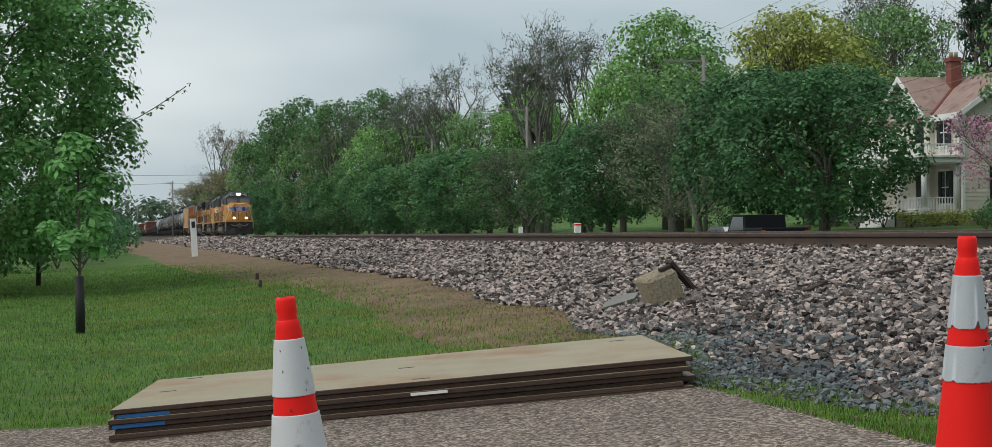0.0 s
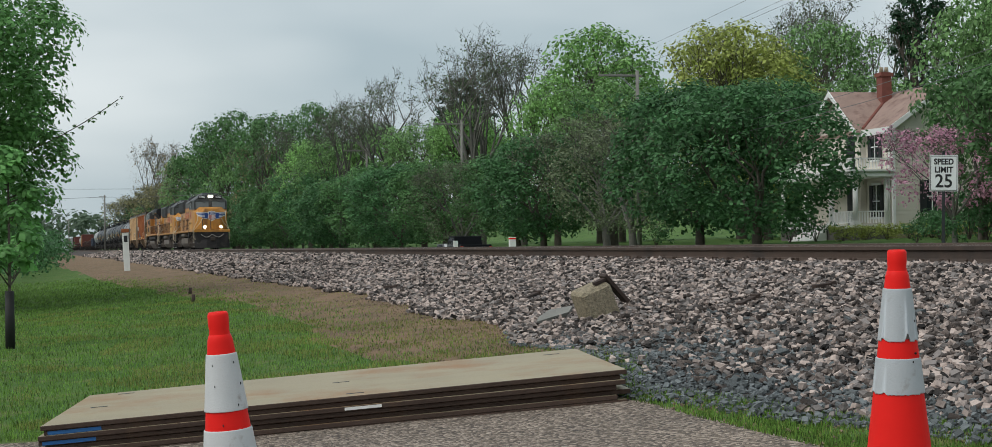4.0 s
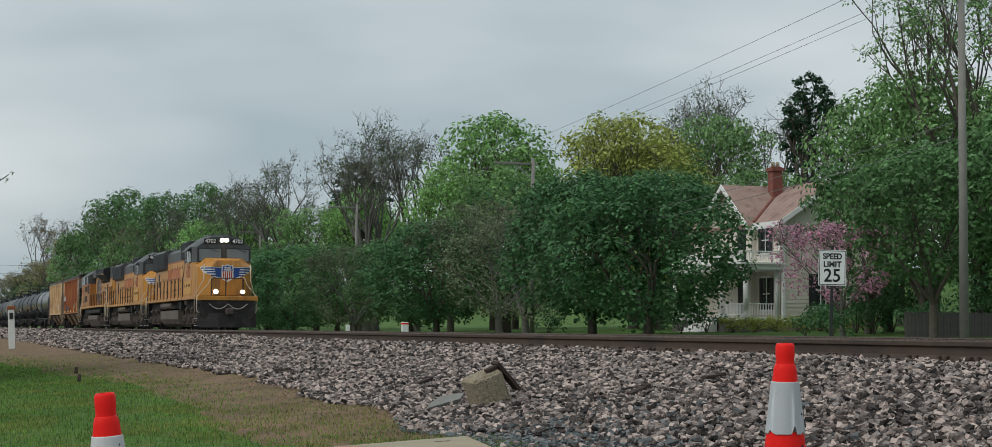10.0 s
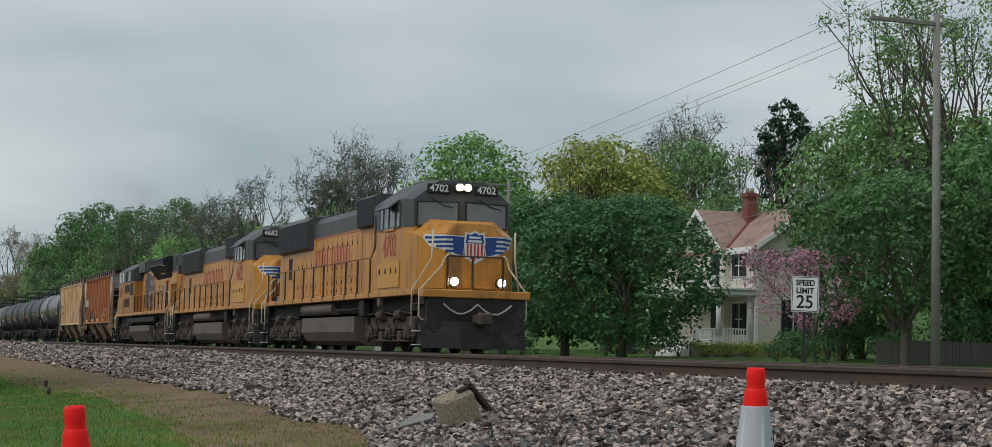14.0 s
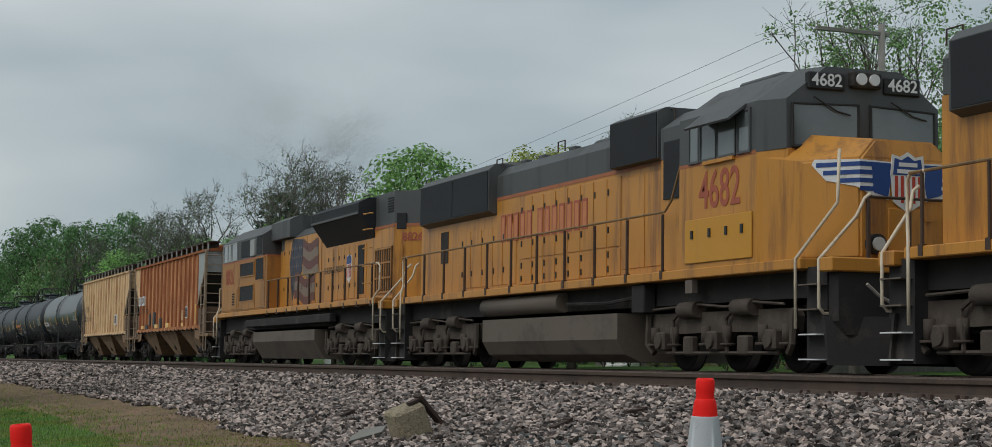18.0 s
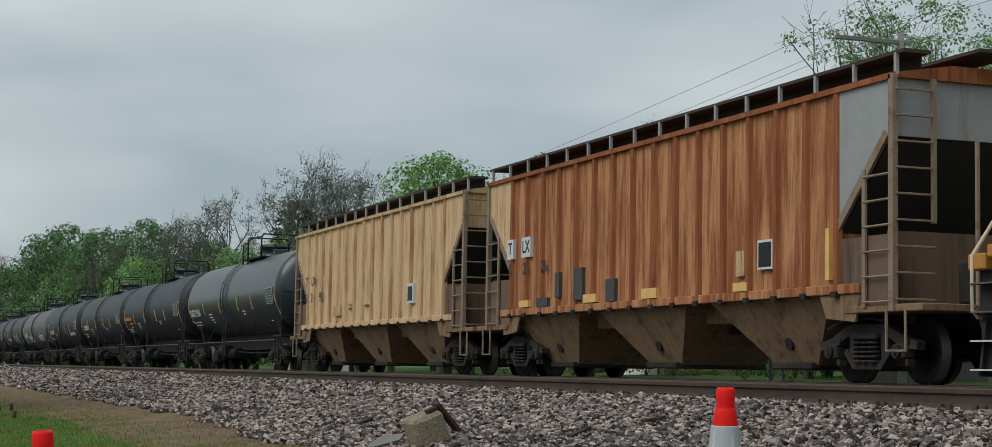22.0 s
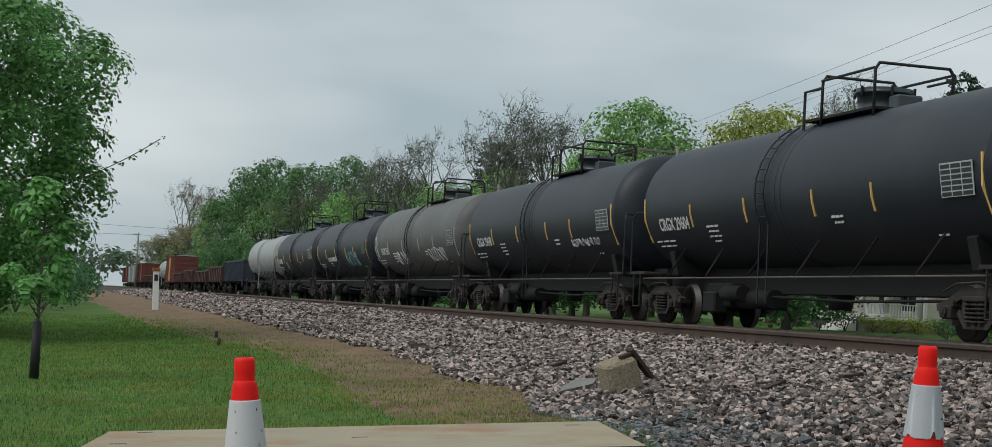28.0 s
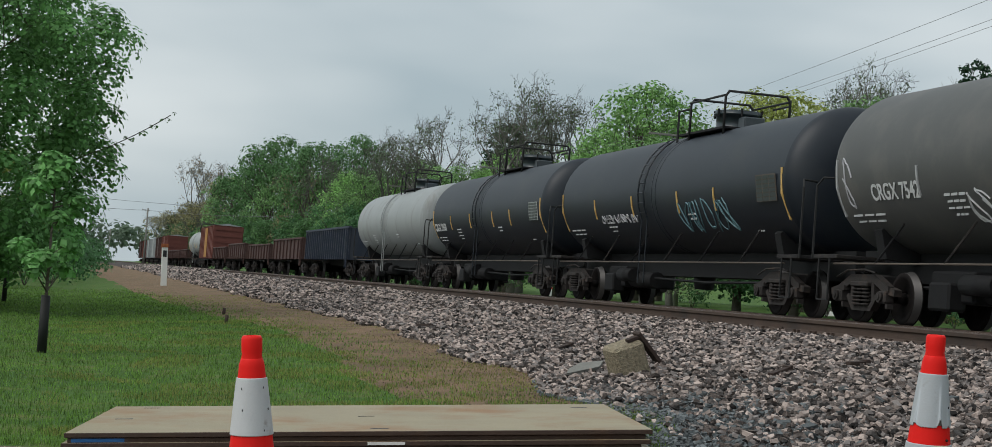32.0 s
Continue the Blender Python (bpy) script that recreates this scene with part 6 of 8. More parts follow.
covered_hopper(80.35, M_BEIGE, M_BEIGEDK, (M_BEIGE, M_BEIGEDK),
               [("T", 15.1, 2.7, 0.4, M_SHUTTER), ("LX", 14.3, 2.7, 0.4, M_SHUTTER), ("5", 15.1, 2.2, 0.38, M_SHUTTER), ("21", 14.4, 2.2, 0.38, M_SHUTTER), ("93", 13.4, 2.2, 0.38, M_SHUTTER)],
               "beige covered hopper stained with rust streaks",
               [(4.7, 2.0, 0.5, 0.5, M_WHITE), (4.7, 2.0, 0.36, 0.36, M_BLACK), (10.2, 1.9, 0.5, 0.03, M_BEIGEDK), (10.2, 1.8, 0.6, 0.03, M_BEIGEDK), (8.7, 1.85, 0.5, 0.03, M_BEIGEDK), (11.6, 1.75, 0.7, 0.3, M_BEIGEDK)])
BLK = "black tank car with a railed walkway on top and white stencilling"
tank_car(98.8, M_TANK, "CRGX 291051", 7, BLK)
tank_car(116.5, M_TANK_DEEP, "", 7, "black tank car with a faded orange mark and worn reflector strips", tags=(), bars=((15.2, 2.42, 2.0, 0.22), (14.6, 2.16, 0.8, 0.09), (14.6, 2.0, 0.6, 0.07)))
tank_car(133.5, M_TANK_DEEP, "CRGX 29604", 7, BLK, num_at=3.0, r=1.47, length=17.7)
tank_car(151.4, M_TANK_DEEP, "CRGX 29648", 7, "black tank car with white spray-painted writing low on its side", num_at=3.0, length=17.7, r=1.49, tags=((2.6, 5.1, 1.9, 2.08, M_TAG),))
tank_car(169.2, M_TANK_GRAY, "CRGX 7542", 7, "worn dark gray tank car with white graffiti on its end", length=18.0, num_at=3.3, r=1.49, tags=((16.25, 16.75, 1.9, 2.9, M_TAG), (3.3, 6.0, 1.7, 2.2, M_TAG), (10.5, 12.6, 1.7, 2.2, M_PRINT)))
tank_car(187.4, M_TANK_DEEP, "", 7, "black tank car with teal and white graffiti", tags=((3.9, 7.2, 1.7, 2.4, M_TAG_TEAL), (10.2, 13.1, 2.0, 2.2, M_TAG)), panel="bare")
tank_car(205.1, M_TANK_DEEP, "CRGX 29600", 7, BLK)
tank_car(223.1, M_TANK_PALE, "", 0, "plain pale gray tank car, streaked with dirt", length=17.3, panel=False)
open_car(241.1, 16.6, 2.6, M_BLUECAR, "dark blue-black open hopper car with ribbed sides", 22, "open_hopper", "hopper car")
for o, h in ((258.5, 2.25), (275.2, 2.0), (292.6, 2.2)):
    open_car(o, 15.6, h, M_GONDOLA, "dark brown rusty gondola car", 9)
open_car(309.4, 15.4, 2.0, M_GONDOLA, "dark brown rusty gondola car", 9)
box_car(326.2, 17.2, M_BOXRED, "faded red boxcar with ribbed sides and a yellow end door", M_BOXYEL)
tank_car(344.2, M_TANK_PALE, "", 5, "pale tank car far back in the train", panel=False)
for i, o in enumerate((361.8, 376, 391)):
    open_car(o, 17.2, 2.0, M_GONDOLA, "low brown flat gondola far back in the train", 9)
for i, o in enumerate((408, 425.6, 443.2, 460.8, 478.4, 496)):
    box_car(o, 17.2, (M_BOXRED, M_GONDOLA, M_ENDGRAY, M_TANK_PALE)[i % 4], ("red boxcar", "brown boxcar", "pale gray boxcar", "white boxcar")[i % 4] + " far back in the long train")


M_SMOKE = mat("brown_soot", (0.155, 0.125, 0.100), 1.0, vary=0.2, bump=0, spec=0.0)


def exhaust_smoke(off):
    """Thin brown exhaust that hangs behind the third locomotive's stack: specks of soot in drifting puffs."""
    t = thing("exhaust_smoke", pose(FAR_X, 100, RAIL_Z), "thin brown exhaust smoke drifting above the locomotives", "smoke", kind="stuff")
    TRAIN.append((t, off))
    g = np.random.default_rng(5)
    puffs = ((0.0, 0.5, 5.1, 0.45, 2600), (0.2, 1.4, 6.4, 0.9, 6500), (0.9, 2.6, 7.6, 1.3, 8500), (-0.9, 4.6, 7.9, 1.5, 8500), (-1.8, 7.4, 8.6, 2.0, 7500), (0.0, 12.0, 8.9, 2.4, 3800), (0.4, 16.5, 9.4, 2.8, 2600))
    for x, y, z, r, n in puffs:
        n = int(2.6 * n)
        c = g.normal(0, 0.5, (n, 3)) * (r, r * 1.5, r) + (x, y, z)
        keep = np.array([noise.noise(Vector(p) * (1.1 / r)) > -0.15 for p in c])
        c = c[keep]
        k = len(c)
        tri = (c[:, None, :] + g.uniform(-0.010, 0.010, (k, 3, 3))).reshape(-1, 3)
        me = bpy.data.meshes.new("puff")
        me.vertices.add(3 * k)
        me.vertices.foreach_set("co", tri.reshape(-1))
        me.loops.add(3 * k)
        me.loops.foreach_set("vertex_index", np.arange(3 * k))
        me.polygons.add(k)
        me.polygons.foreach_set("loop_start", np.arange(0, 3 * k, 3))
        me.update(calc_edges=True)
        me.materials.append(M_SMOKE)
        ob = new("puff", me)
        ob.parent = t
        tagged(ob, kind="stuff")


exhaust_smoke(42.1 + 8.5)

# ---- things by the road: cones, plates, block, posts ----
def traffic_cone(x, y, z, lean, turn, upper, lower, label):
    """A tall road-work cone: square rubber foot, tapered body, two reflective collars, knob on top."""
    c = thing("traffic_cone", pose(x, y, z, 0, lean, turn), label, "traffic cone", "traffic cones by the road")
    bm = bm_box(-0.19, 0.19, -0.19, 0.19, 0.0, 0.045, 0.012)
    part("foot", bm, M_RUBBER, c)
    H = 0.915

    def rad(h):
        return 0.125 - 0.1148 * (h - 0.04)
    body = part("body", lathe(bmesh.new(), [(0.155, 0.04), (0.138, 0.055), (rad(0.09), 0.09), (rad(0.11), 0.11), (rad(0.83), 0.83), (rad(0.84), 0.84), (rad(0.845) - 0.003, 0.852), (0.027, 0.856)], 32), M_CONE, c)
    part("top_grip", lathe(bmesh.new(), [(0.028, 0.852), (0.0262, 0.866), (0.0275, 0.878), (0.0275, 0.907), (0.024, 0.914), (0.017, 0.914), (0.015, 0.87)], 24, cap=False), M_CONE, c)
    for h0, h1, m_ in ((0.655, 0.805, upper), (0.505, 0.607, lower)):
        bm = lathe(bmesh.new(), [(rad(h0) + 0.0005, h0), (rad(h0) + 0.0032, h0 + 0.001), (rad(h0 + 0.003) + 0.0033, h0 + 0.003), (rad(h0 + 0.008) + 0.0033, h0 + 0.008), (rad(h1 - 0.008) + 0.0033, h1 - 0.008), (rad(h1 - 0.003) + 0.0033, h1 - 0.003), (rad(h1) + 0.0032, h1 - 0.001), (rad(h1) + 0.0005, h1)], 96, cap=False)
        if m_ is M_COLLAR_G:
            for v in bm.verts:
                if v.co.z < h0 + 0.006:
                    a = math.atan2(v.co.y, v.co.x)
                    n = noise.noise((3.5 * math.cos(a), 3.5 * math.sin(a), h0 * 9))
                    v.co.z += (0.020 if h0 > 0.6 else 0.006) * max(0.0, n - 0.05) * 2.2 + 0.003 * noise.noise((14 * math.cos(a), 14 * math.sin(a), 1))
        part("collar", bm, m_, c, "gray reflective band with a torn lower edge" if m_ is M_COLLAR_G else "white reflective band")
    rng = random.Random(int(x * 100))
    for k in range(6):
        a, h = rng.uniform(3.4, 5.6), rng.uniform(0.53, 0.79)
        r = rad(h) + 0.0036
        part("scuff", lathe(bmesh.new(), [(0.0, 0.0), (0.004, 0.0005), (0.003, 0.0012)], 7), M_RUBBER, body, m=Matrix.Translation((r * math.cos(a), r * math.sin(a), h)) @ pose(0, 0, 0, 0, 90, 0) @ pose(0, 0, 0))
    return c


traffic_cone(0.55, 4.58, 0.021, -5.0, 20, M_COLLAR, M_COLLAR, "orange traffic cone with two clean white collars")
traffic_cone(2.415, 4.49, 0.156, -3.0, 65, M_COLLAR_G, M_COLLAR_G, "orange traffic cone with two scuffed gray collars")


def road_plates():
    """A stack of seven steel road plates, a little out of line, each a thing of its own."""
    rng = random.Random(4)
    A, B, D = Vector((0.05, 9.40)), Vector((3.16, 8.88)), Vector((0.14, 11.32))
    ux, uy = (B - A).normalized(), (D - A).normalized()
    L, Wd = (B - A).length, (D - A).length
    tilt = math.degrees(math.atan2(0.24, L))
    turn = math.degrees(math.atan2(ux.y, ux.x))
    names = ("blue", "", "blue", "", "", "")
    th = 0.0255
    for i in range(7):
        z = -0.006 + (i - 1) * 0.0268
        dx, dy, dt = (rng.uniform(-0.025, 0.02), rng.uniform(-0.015, 0.015), rng.uniform(-0.3, 0.3)) if i < 6 else (0, 0, 0)
        m = Matrix.Translation((A.x + dx, A.y + dy, 0.012 + 0.077 * max(0, A.x))) @ pose(0, 0, 0, 0, 0, turn + dt) @ pose(0, 0, 0, 0, -tilt, 0) @ pose(0, 0, z)
        p = thing("steel_plate", m, "weathered tan steel road plate, top of the stack" if i == 6 else "rusty brown steel road plate in a stack", "steel plate", "stacked road plates")
        bm = bm_box(0, L - (0.05 if i % 2 else 0), 0, Wd, 0, th, 0.003)
        bm.normal_update()
        for f in bm.faces:
            if f.normal.z < 0.9:
                f.material_index = 1
        part("plate", bm, [M_PLATE, M_PLATE_EDGE], p)
        if i in (3, 5):
            part("paint_mark", bm_box(0.02, 0.30, -0.003, 0.0, 0.003, th - 0.003), M_BLUEPAINT, p, "blue spray paint on the edge")
        if i == 4:
            part("paint_mark", bm_box(1.62, 1.82, -0.003, 0.0, 0.006, th - 0.004), M_WHITEPAINT, p, "white paint on the edge")
        if i == 6:
            for x, y in ((0.14, 0.9), (1.62, 0.15), (1.55, 1.0), (2.9, 1.6), (0.2, 1.75)):
                part("lifting_slot", bm_box(x, x + 0.10, y, y + 0.03, th - 0.001, th + 0.0015), M_SHUTTER, p, "dark lifting slot")


road_plates()

# broken concrete block with a rusty strap, tipped over on the ballast
blk = thing("concrete_block", pose(4.95, 14.72, 0.45, 4, -22, 4), "tipped block of exposed-aggregate concrete on the ballast", "concrete block")
bm = bm_box(-0.155, 0.155, -0.14, 0.16, -0.12, 0.28, 0.03)
for v in bm.verts:
    v.co += Vector((noise.noise(v.co * 9), noise.noise(v.co * 9 + Vector((5, 0, 0))), noise.noise(v.co * 9 + Vector((0, 7, 0))))) * 0.012
part("block", bm, M_CONCRETE, blk)
part("strap", bm_box(-0.015, 0.02, -0.12, 0.02, -0.08, 0.26, 0.004), M_RUSTBAR, blk, "rusty steel strap", m=pose(0.235, 0, 0.10, 0, -22, 0))
part("bar", bm_box(0.02, 0.17, -0.10, -0.04, 0.288, 0.318, 0.004), M_RUSTBAR, blk)
flat = thing("broken_board", pose(4.66, 15.2, 0.425, 4, -9, 42), "thin broken gray board on the gravel", "rubble")
part("board", bm_prism([(-0.38, -0.05), (0.1, -0.11), (0.36, 0.0), (0.12, 0.11), (-0.2, 0.04)], 0.0, 0.035, "xy"), M_POLE, flat)


def white_post(x, y, z, h, w, band, label, lean=0.0):
    p = thing("marker_post", pose(x, y, z, 0, lean, 0), label, "marker post")
    part("post", bm_box(-w / 2, w / 2, -w * 0.35, w * 0.35, 0, h, 0.01), M_WHITEPAINT, p)
    if band:
        part("band", bm_box(-w / 2 - 0.004, w / 2 + 0.004, -w * 0.35 - 0.004, w * 0.35 + 0.004, h - 0.09, h - 0.03), band, p, "orange band")
    return p


mp = white_post(3.58, 67.9, 0.14, 1.74, 0.23, None, "tall white wooden railway marker post", -2.5)
part("number_bar", bm_box(-0.07, 0.07, -0.098, -0.09, 1.25, 1.5), M_SHUTTER, mp)
part("cap", bm_box(-0.15, 0.15, -0.11, 0.11, 1.62, 1.76, 0.02), M_RUSTDK, mp, "brown weathered cap")
white_post(18.95, 67.4, 0.72, 0.68, 0.26, M_CONE, "short white utility marker with an orange band")
white_post(20.4, 83.0, 0.72, 0.60, 0.20, None, "short gray utility marker by the street")
for x, y in ((2.9, 33.0), (2.6, 29.0)):
    s = thing("pipe_stub", pose(x, y, land(x, y)), "short dark pipe stub in the dirt", "pipe")
    part("pipe", bm_cyl((0, 0, -0.05), (0.01, 0, 0.13), 0.035, 0.03, 10), M_RUSTBAR, s)
for x, y, z, long, turn, tip, label in ((5.28, 18.2, 0.52, 0.60, 48, 8, "rust-red strip of scrap steel on the ballast"), (5.9, 13.58, 0.60, 0.30, 35, 12, "dark rusty spike bar lying on the ballast"), (5.16, 25.0, 0.50, 0.42, -75, 3, "dark rusty bar half sunk in the stones"), (5.05, 48.7, 0.50, 0.9, 75, 4, "weathered board lying on the bank"), (6.72, 13.8, 0.71, 0.24, 20, 5, "dark rusty tie plate among the stones")):
    scrap = thing("scrap_iron", pose(x, y, z, 0, -tip, turn), label, "scrap metal")
    bm = bm_box(-long / 2, long / 2, -0.03, 0.03, -0.02, 0.012, 0.004)
    box(bm, long / 2 - 0.05, long / 2, -0.04, 0.04, -0.022, 0.022, 0.004)
    part("bar", bm, M_RUSTBAR, scrap)

# speed limit sign
sg = thing("speed_limit_sign", pose(21.85, 38.2, 0.66, 0, 1.2, -22), "white speed limit sign on a dark steel post", "road sign")
part("sign_post", bm_box(-0.035, 0.035, 0.0, 0.05, 0, 2.62), M_SHUTTER, sg)
bd = part("sign_panel", bm_box(-0.345, 0.345, -0.012, -0.002, 1.62, 2.52, 0.01), M_SIGNW, sg)
fr = bmesh.new()
for a in ((-0.325, -0.31, 1.64, 2.50), (0.31, 0.325, 1.64, 2.50), (-0.31, 0.31, 1.64, 1.655), (-0.31, 0.31, 2.485, 2.50)):
    box(fr, a[0], a[1], -0.016, -0.012, a[2], a[3])
part("border", fr, M_BLACK, bd)
for txt, z, size, sq in (("SPEED", 2.35, 0.20, 0.88), ("LIMIT", 2.15, 0.20, 0.95), ("25", 1.86, 0.46, 0.95)):
    lettering("sign_text", txt, size, M_BLACK, bd, front_at(0, -0.0145, z), "", sq, 0.007)


# ---- utility poles and wires ----
def utility_pole(x, y, h, arm=2.6, label="gray wooden utility pole with one side arm", z=None, lean=0.0):
    z = land(x, y) - 0.3 if z is None else z
    p = thing("utility_pole", pose(x, y, z, 0, lean, 0), label, "utility pole", "poles along the street")
    part("pole", bm_cyl((0, 0, 0), (0, 0, h), 0.145, 0.10, 12), M_POLE, p)
    if arm:
        a = part("cross_arm", bm_box(-arm, 0.25, -0.06, 0.06, h - 0.35, h - 0.23, 0.01), M_POLE, p)
        part("brace", bm_rod([(-arm * 0.45, 0.07, h - 0.3), (0, 0.1, h - 1.2)], 0.03, 6), M_ALU, a)
        for k in (0.02, 0.5, 0.98):
            part("insulator", lathe(bmesh.new(), [(0.01, 0), (0.03, 0.03), (0.02, 0.06), (0.035, 0.09), (0.01, 0.12)], 10), M_POLE, a, m=pose(-arm * k, 0, h - 0.23))
    return p


POLES = [(29.5, 43.75, 11.25), (33.2, 91.5, 10.0), (32.4, 129.4, 10.0), (31.2, 162.4, 9.8), (30.6, 199.0, 9.8)]
for x, y, h in POLES:
    utility_pole(x, y, h + 0.3, 2.3)
utility_pole(10.1, 250.0, 8.4, 0.8, "thin far pole beside the track")
utility_pole(8.6, 420.0, 8.0, 0.6, "thin far pole beside the track")


def wire(a, b, sag, r=0.008):
    a, b = Vector(a), Vector(b)
    pts = []
    for i in range(13):
        u = i / 12
        q = a.lerp(b, u)
        q.z -= sag * 4 * u * (1 - u)
        pts.append(q)
    w = thing("overhead_wire", pose(0, 0, 0), "thin dark overhead wire between utility poles", "wire", "overhead wires")
    part("cable", bm_rod(pts, r, 4), M_WIRE, w)


for k, (dx, dz) in enumerate(((-2.25, 11.36), (-0.95, 11.26), (-0.55, 11.20))):
    ends = [(x + dx, y, dz - 11.25 + h + land(x, y) - 0.0) for x, y, h in POLES]
    wire((POLES[0][0] + dx - 2, -8, ends[0][2] + 0.8), ends[0], 0.4)
    for a, b in zip(ends, ends[1:]):
        wire(a, b, 0.12, 0.008)
for dz in (0.0, 0.5):
    wire((29.6, 43.9, 7.0 + dz), (33.2, 91.5, 6.4 + dz), 0.5, 0.012)
wire((-60, 262, 9.0), (10.1, 250, 8.6), 0.6, 0.03)
wire((-60, 262, 11.2), (60, 252, 10.4), 0.8, 0.03)
wire((10.1, 250, 8.6), (34, 221, 9.3), 0.5, 0.025)


# ---- house behind the street trees ----
def house():
    h = thing("house", pose(0, 0, 0), "two-storey cream clapboard house with white porch and patched shingle roof", "house")
    X0, X1, Y0, Y1, ZB, ZE = 43.5, 49.6, 81.0, 92.0, 1.75, 7.05
    part("foundation", bm_box(X0 + 0.05, X1 - 0.05, Y0 + 0.05, Y1, 0.7, ZB), M_CONCRETE, h)
    wall = part("wall", bm_box(X0, X1, Y0, Y1, ZB, ZE), M_SIDING, h)
    part("gable_wall", bm_prism([(X0, ZE), (X1, ZE), ((X0 + X1) / 2, 9.15)], Y0, Y0 + 0.2, "xz"), M_SIDING, wall)
    wing = part("wing_wall", bm_box(X0 - 0.35, X0 + 1, 84.0, 89.4, ZB, ZE), M_SIDING, h)
    part("gable_wall", bm_prism([(84.0, ZE), (89.4, ZE), (86.7, 9.2)], X0 - 0.35, X0 - 0.15, "yz"), M_SIDING, wing)
    for k in range(24):
        z = ZB + 0.22 * k
        part("clapboard", bm_prism([(X0 - 0.02, z), (X0 - 0.004, z + 0.22), (X0, z + 0.22), (X0, z)], Y0 + 0.12, 84.0, "xz"), M_SIDING, wall)
        part("clapboard", bm_prism([(Y0 - 0.02, z), (Y0 - 0.004, z + 0.22), (Y0, z + 0.22), (Y0, z)], X0 + 0.12, X1, "yz"), M_SIDING, wall)
    for x, y in ((X0, Y0), (X1, Y0)):
        part("corner_board", bm_box(x - 0.06, x + 0.10, y - 0.05, y + 0.12, ZB, ZE), M_TRIM, h)
    part("downspout", bm_cyl((X0 - 0.1, Y0 + 0.25, ZB), (X0 - 0.1, Y0 + 0.25, ZE), 0.05, 0.05, 8), M_TRIM, h)
    part("water_table", bm_box(X0 - 0.05, X1 + 0.05, Y0 - 0.05, Y0, ZB - 0.1, ZB + 0.1), M_TRIM, h)
    # roof: two slopes, a cross gable towards the street
    xm, o = (X0 + X1) / 2, 0.45
    roof = part("roof", bm_prism([(X0 - o, ZE - 0.12), (xm, 9.32), (X1 + o, ZE - 0.12), (X1 + o, ZE - 0.3), (xm, 9.14), (X0 - o, ZE - 0.3)], Y0 - o, Y1 + o, "xz"), M_ROOF, h)
    part("cross_gable", bm_prism([(83.6, ZE - 0.12), (86.7, 9.32), (89.8, ZE - 0.12), (89.8, ZE - 0.3), (86.7, 9.14), (83.6, ZE - 0.3)], X0 - 0.8, xm, "yz"), M_ROOF, roof)
    part("valley", bm_rod([(X0 - 0.3, 83.75, ZE + 0.02), (xm, 86.7, 9.36)], 0.09, 6), M_BRICK, roof)
    for s in (-1, 1):
        e = bm_prism([(xm, 9.34), (xm, 9.06), (xm + s * 3.55, ZE - 0.42), (xm + s * 3.55, ZE - 0.10)], Y0 - o - 0.06, Y0 - o, "xz")
        part("rake_board", e, M_TRIM, roof)
        part("rake_board", bm_prism([(86.7, 9.34), (86.7, 9.06), (86.7 + s * 3.15, ZE - 0.42), (86.7 + s * 3.15, ZE - 0.10)], X0 - 0.86, X0 - 0.8, "yz"), M_TRIM, roof)
    part("fascia", bm_box(X0 - o - 0.06, X0 - o, Y0 - o, 83.8, ZE - 0.42, ZE - 0.08), M_TRIM, roof)
    part("soffit", bm_box(X0 - o, X0, Y0 - o, 83.8, ZE - 0.34, ZE - 0.30), M_TRIM, roof)
    ch = part("chimney", bm_box(45.4, 46.0, 85.7, 86.3, 8.6, 10.35), M_BRICK, h, "red brick chimney")
    part("chimney_cap", bm_box(45.32, 46.08, 85.62, 86.38, 10.12, 10.3), M_BRICK, ch)
    for x in (45.55, 45.85):
        part("chimney_pot", bm_cyl((x, 86, 10.35), (x, 86, 10.65), 0.13, 0.10, 10), M_CONCRETE, ch)

    def win(y0, y1, z0, z1, face, shut=True):
        if face == "x":
            w = part("window", bm_box(X0 - 0.05, X0 - 0.02, y0, y1, z0, z1), M_GLASS, h)
            part("frame", bm_box(X0 - 0.07, X0 - 0.05, (y0 + y1) / 2 - 0.03, (y0 + y1) / 2 + 0.03, z0, z1), M_TRIM, w)
            part("sash", bm_box(X0 - 0.07, X0 - 0.05, y0, y1, (z0 + z1) / 2 - 0.03, (z0 + z1) / 2 + 0.03), M_TRIM, w)
            part("lintel", bm_box(X0 - 0.09, X0 - 0.02, y0 - 0.1, y1 + 0.1, z1, z1 + 0.12), M_TRIM, w)
            part("sill", bm_box(X0 - 0.12, X0 - 0.02, y0 - 0.1, y1 + 0.1, z0 - 0.08, z0), M_TRIM, w)
            for a in ((y0 - 0.36, y0 - 0.02), (y1 + 0.02, y1 + 0.36)):
                part("shutter", bm_box(X0 - 0.08, X0 - 0.03, a[0], a[1], z0, z1), M_SHUTTER, w)
        else:
            w = part("window", bm_box(y0, y1, Y0 - 0.05, Y0 - 0.02, z0, z1), M_GLASS, h)
            for k in range(3):
                x = y0 + (y1 - y0) * (k + 1) / 4
                part("frame", bm_box(x - 0.025, x + 0.025, Y0 - 0.07, Y0 - 0.05, z0, z1), M_TRIM, w)
            part("sash", bm_box(y0, y1, Y0 - 0.07, Y0 - 0.05, (z0 + z1) / 2 - 0.03, (z0 + z1) / 2 + 0.03), M_TRIM, w)
            part("sill", bm_box(y0 - 0.1, y1 + 0.1, Y0 - 0.12, Y0 - 0.02, z0 - 0.08, z0), M_TRIM, w)
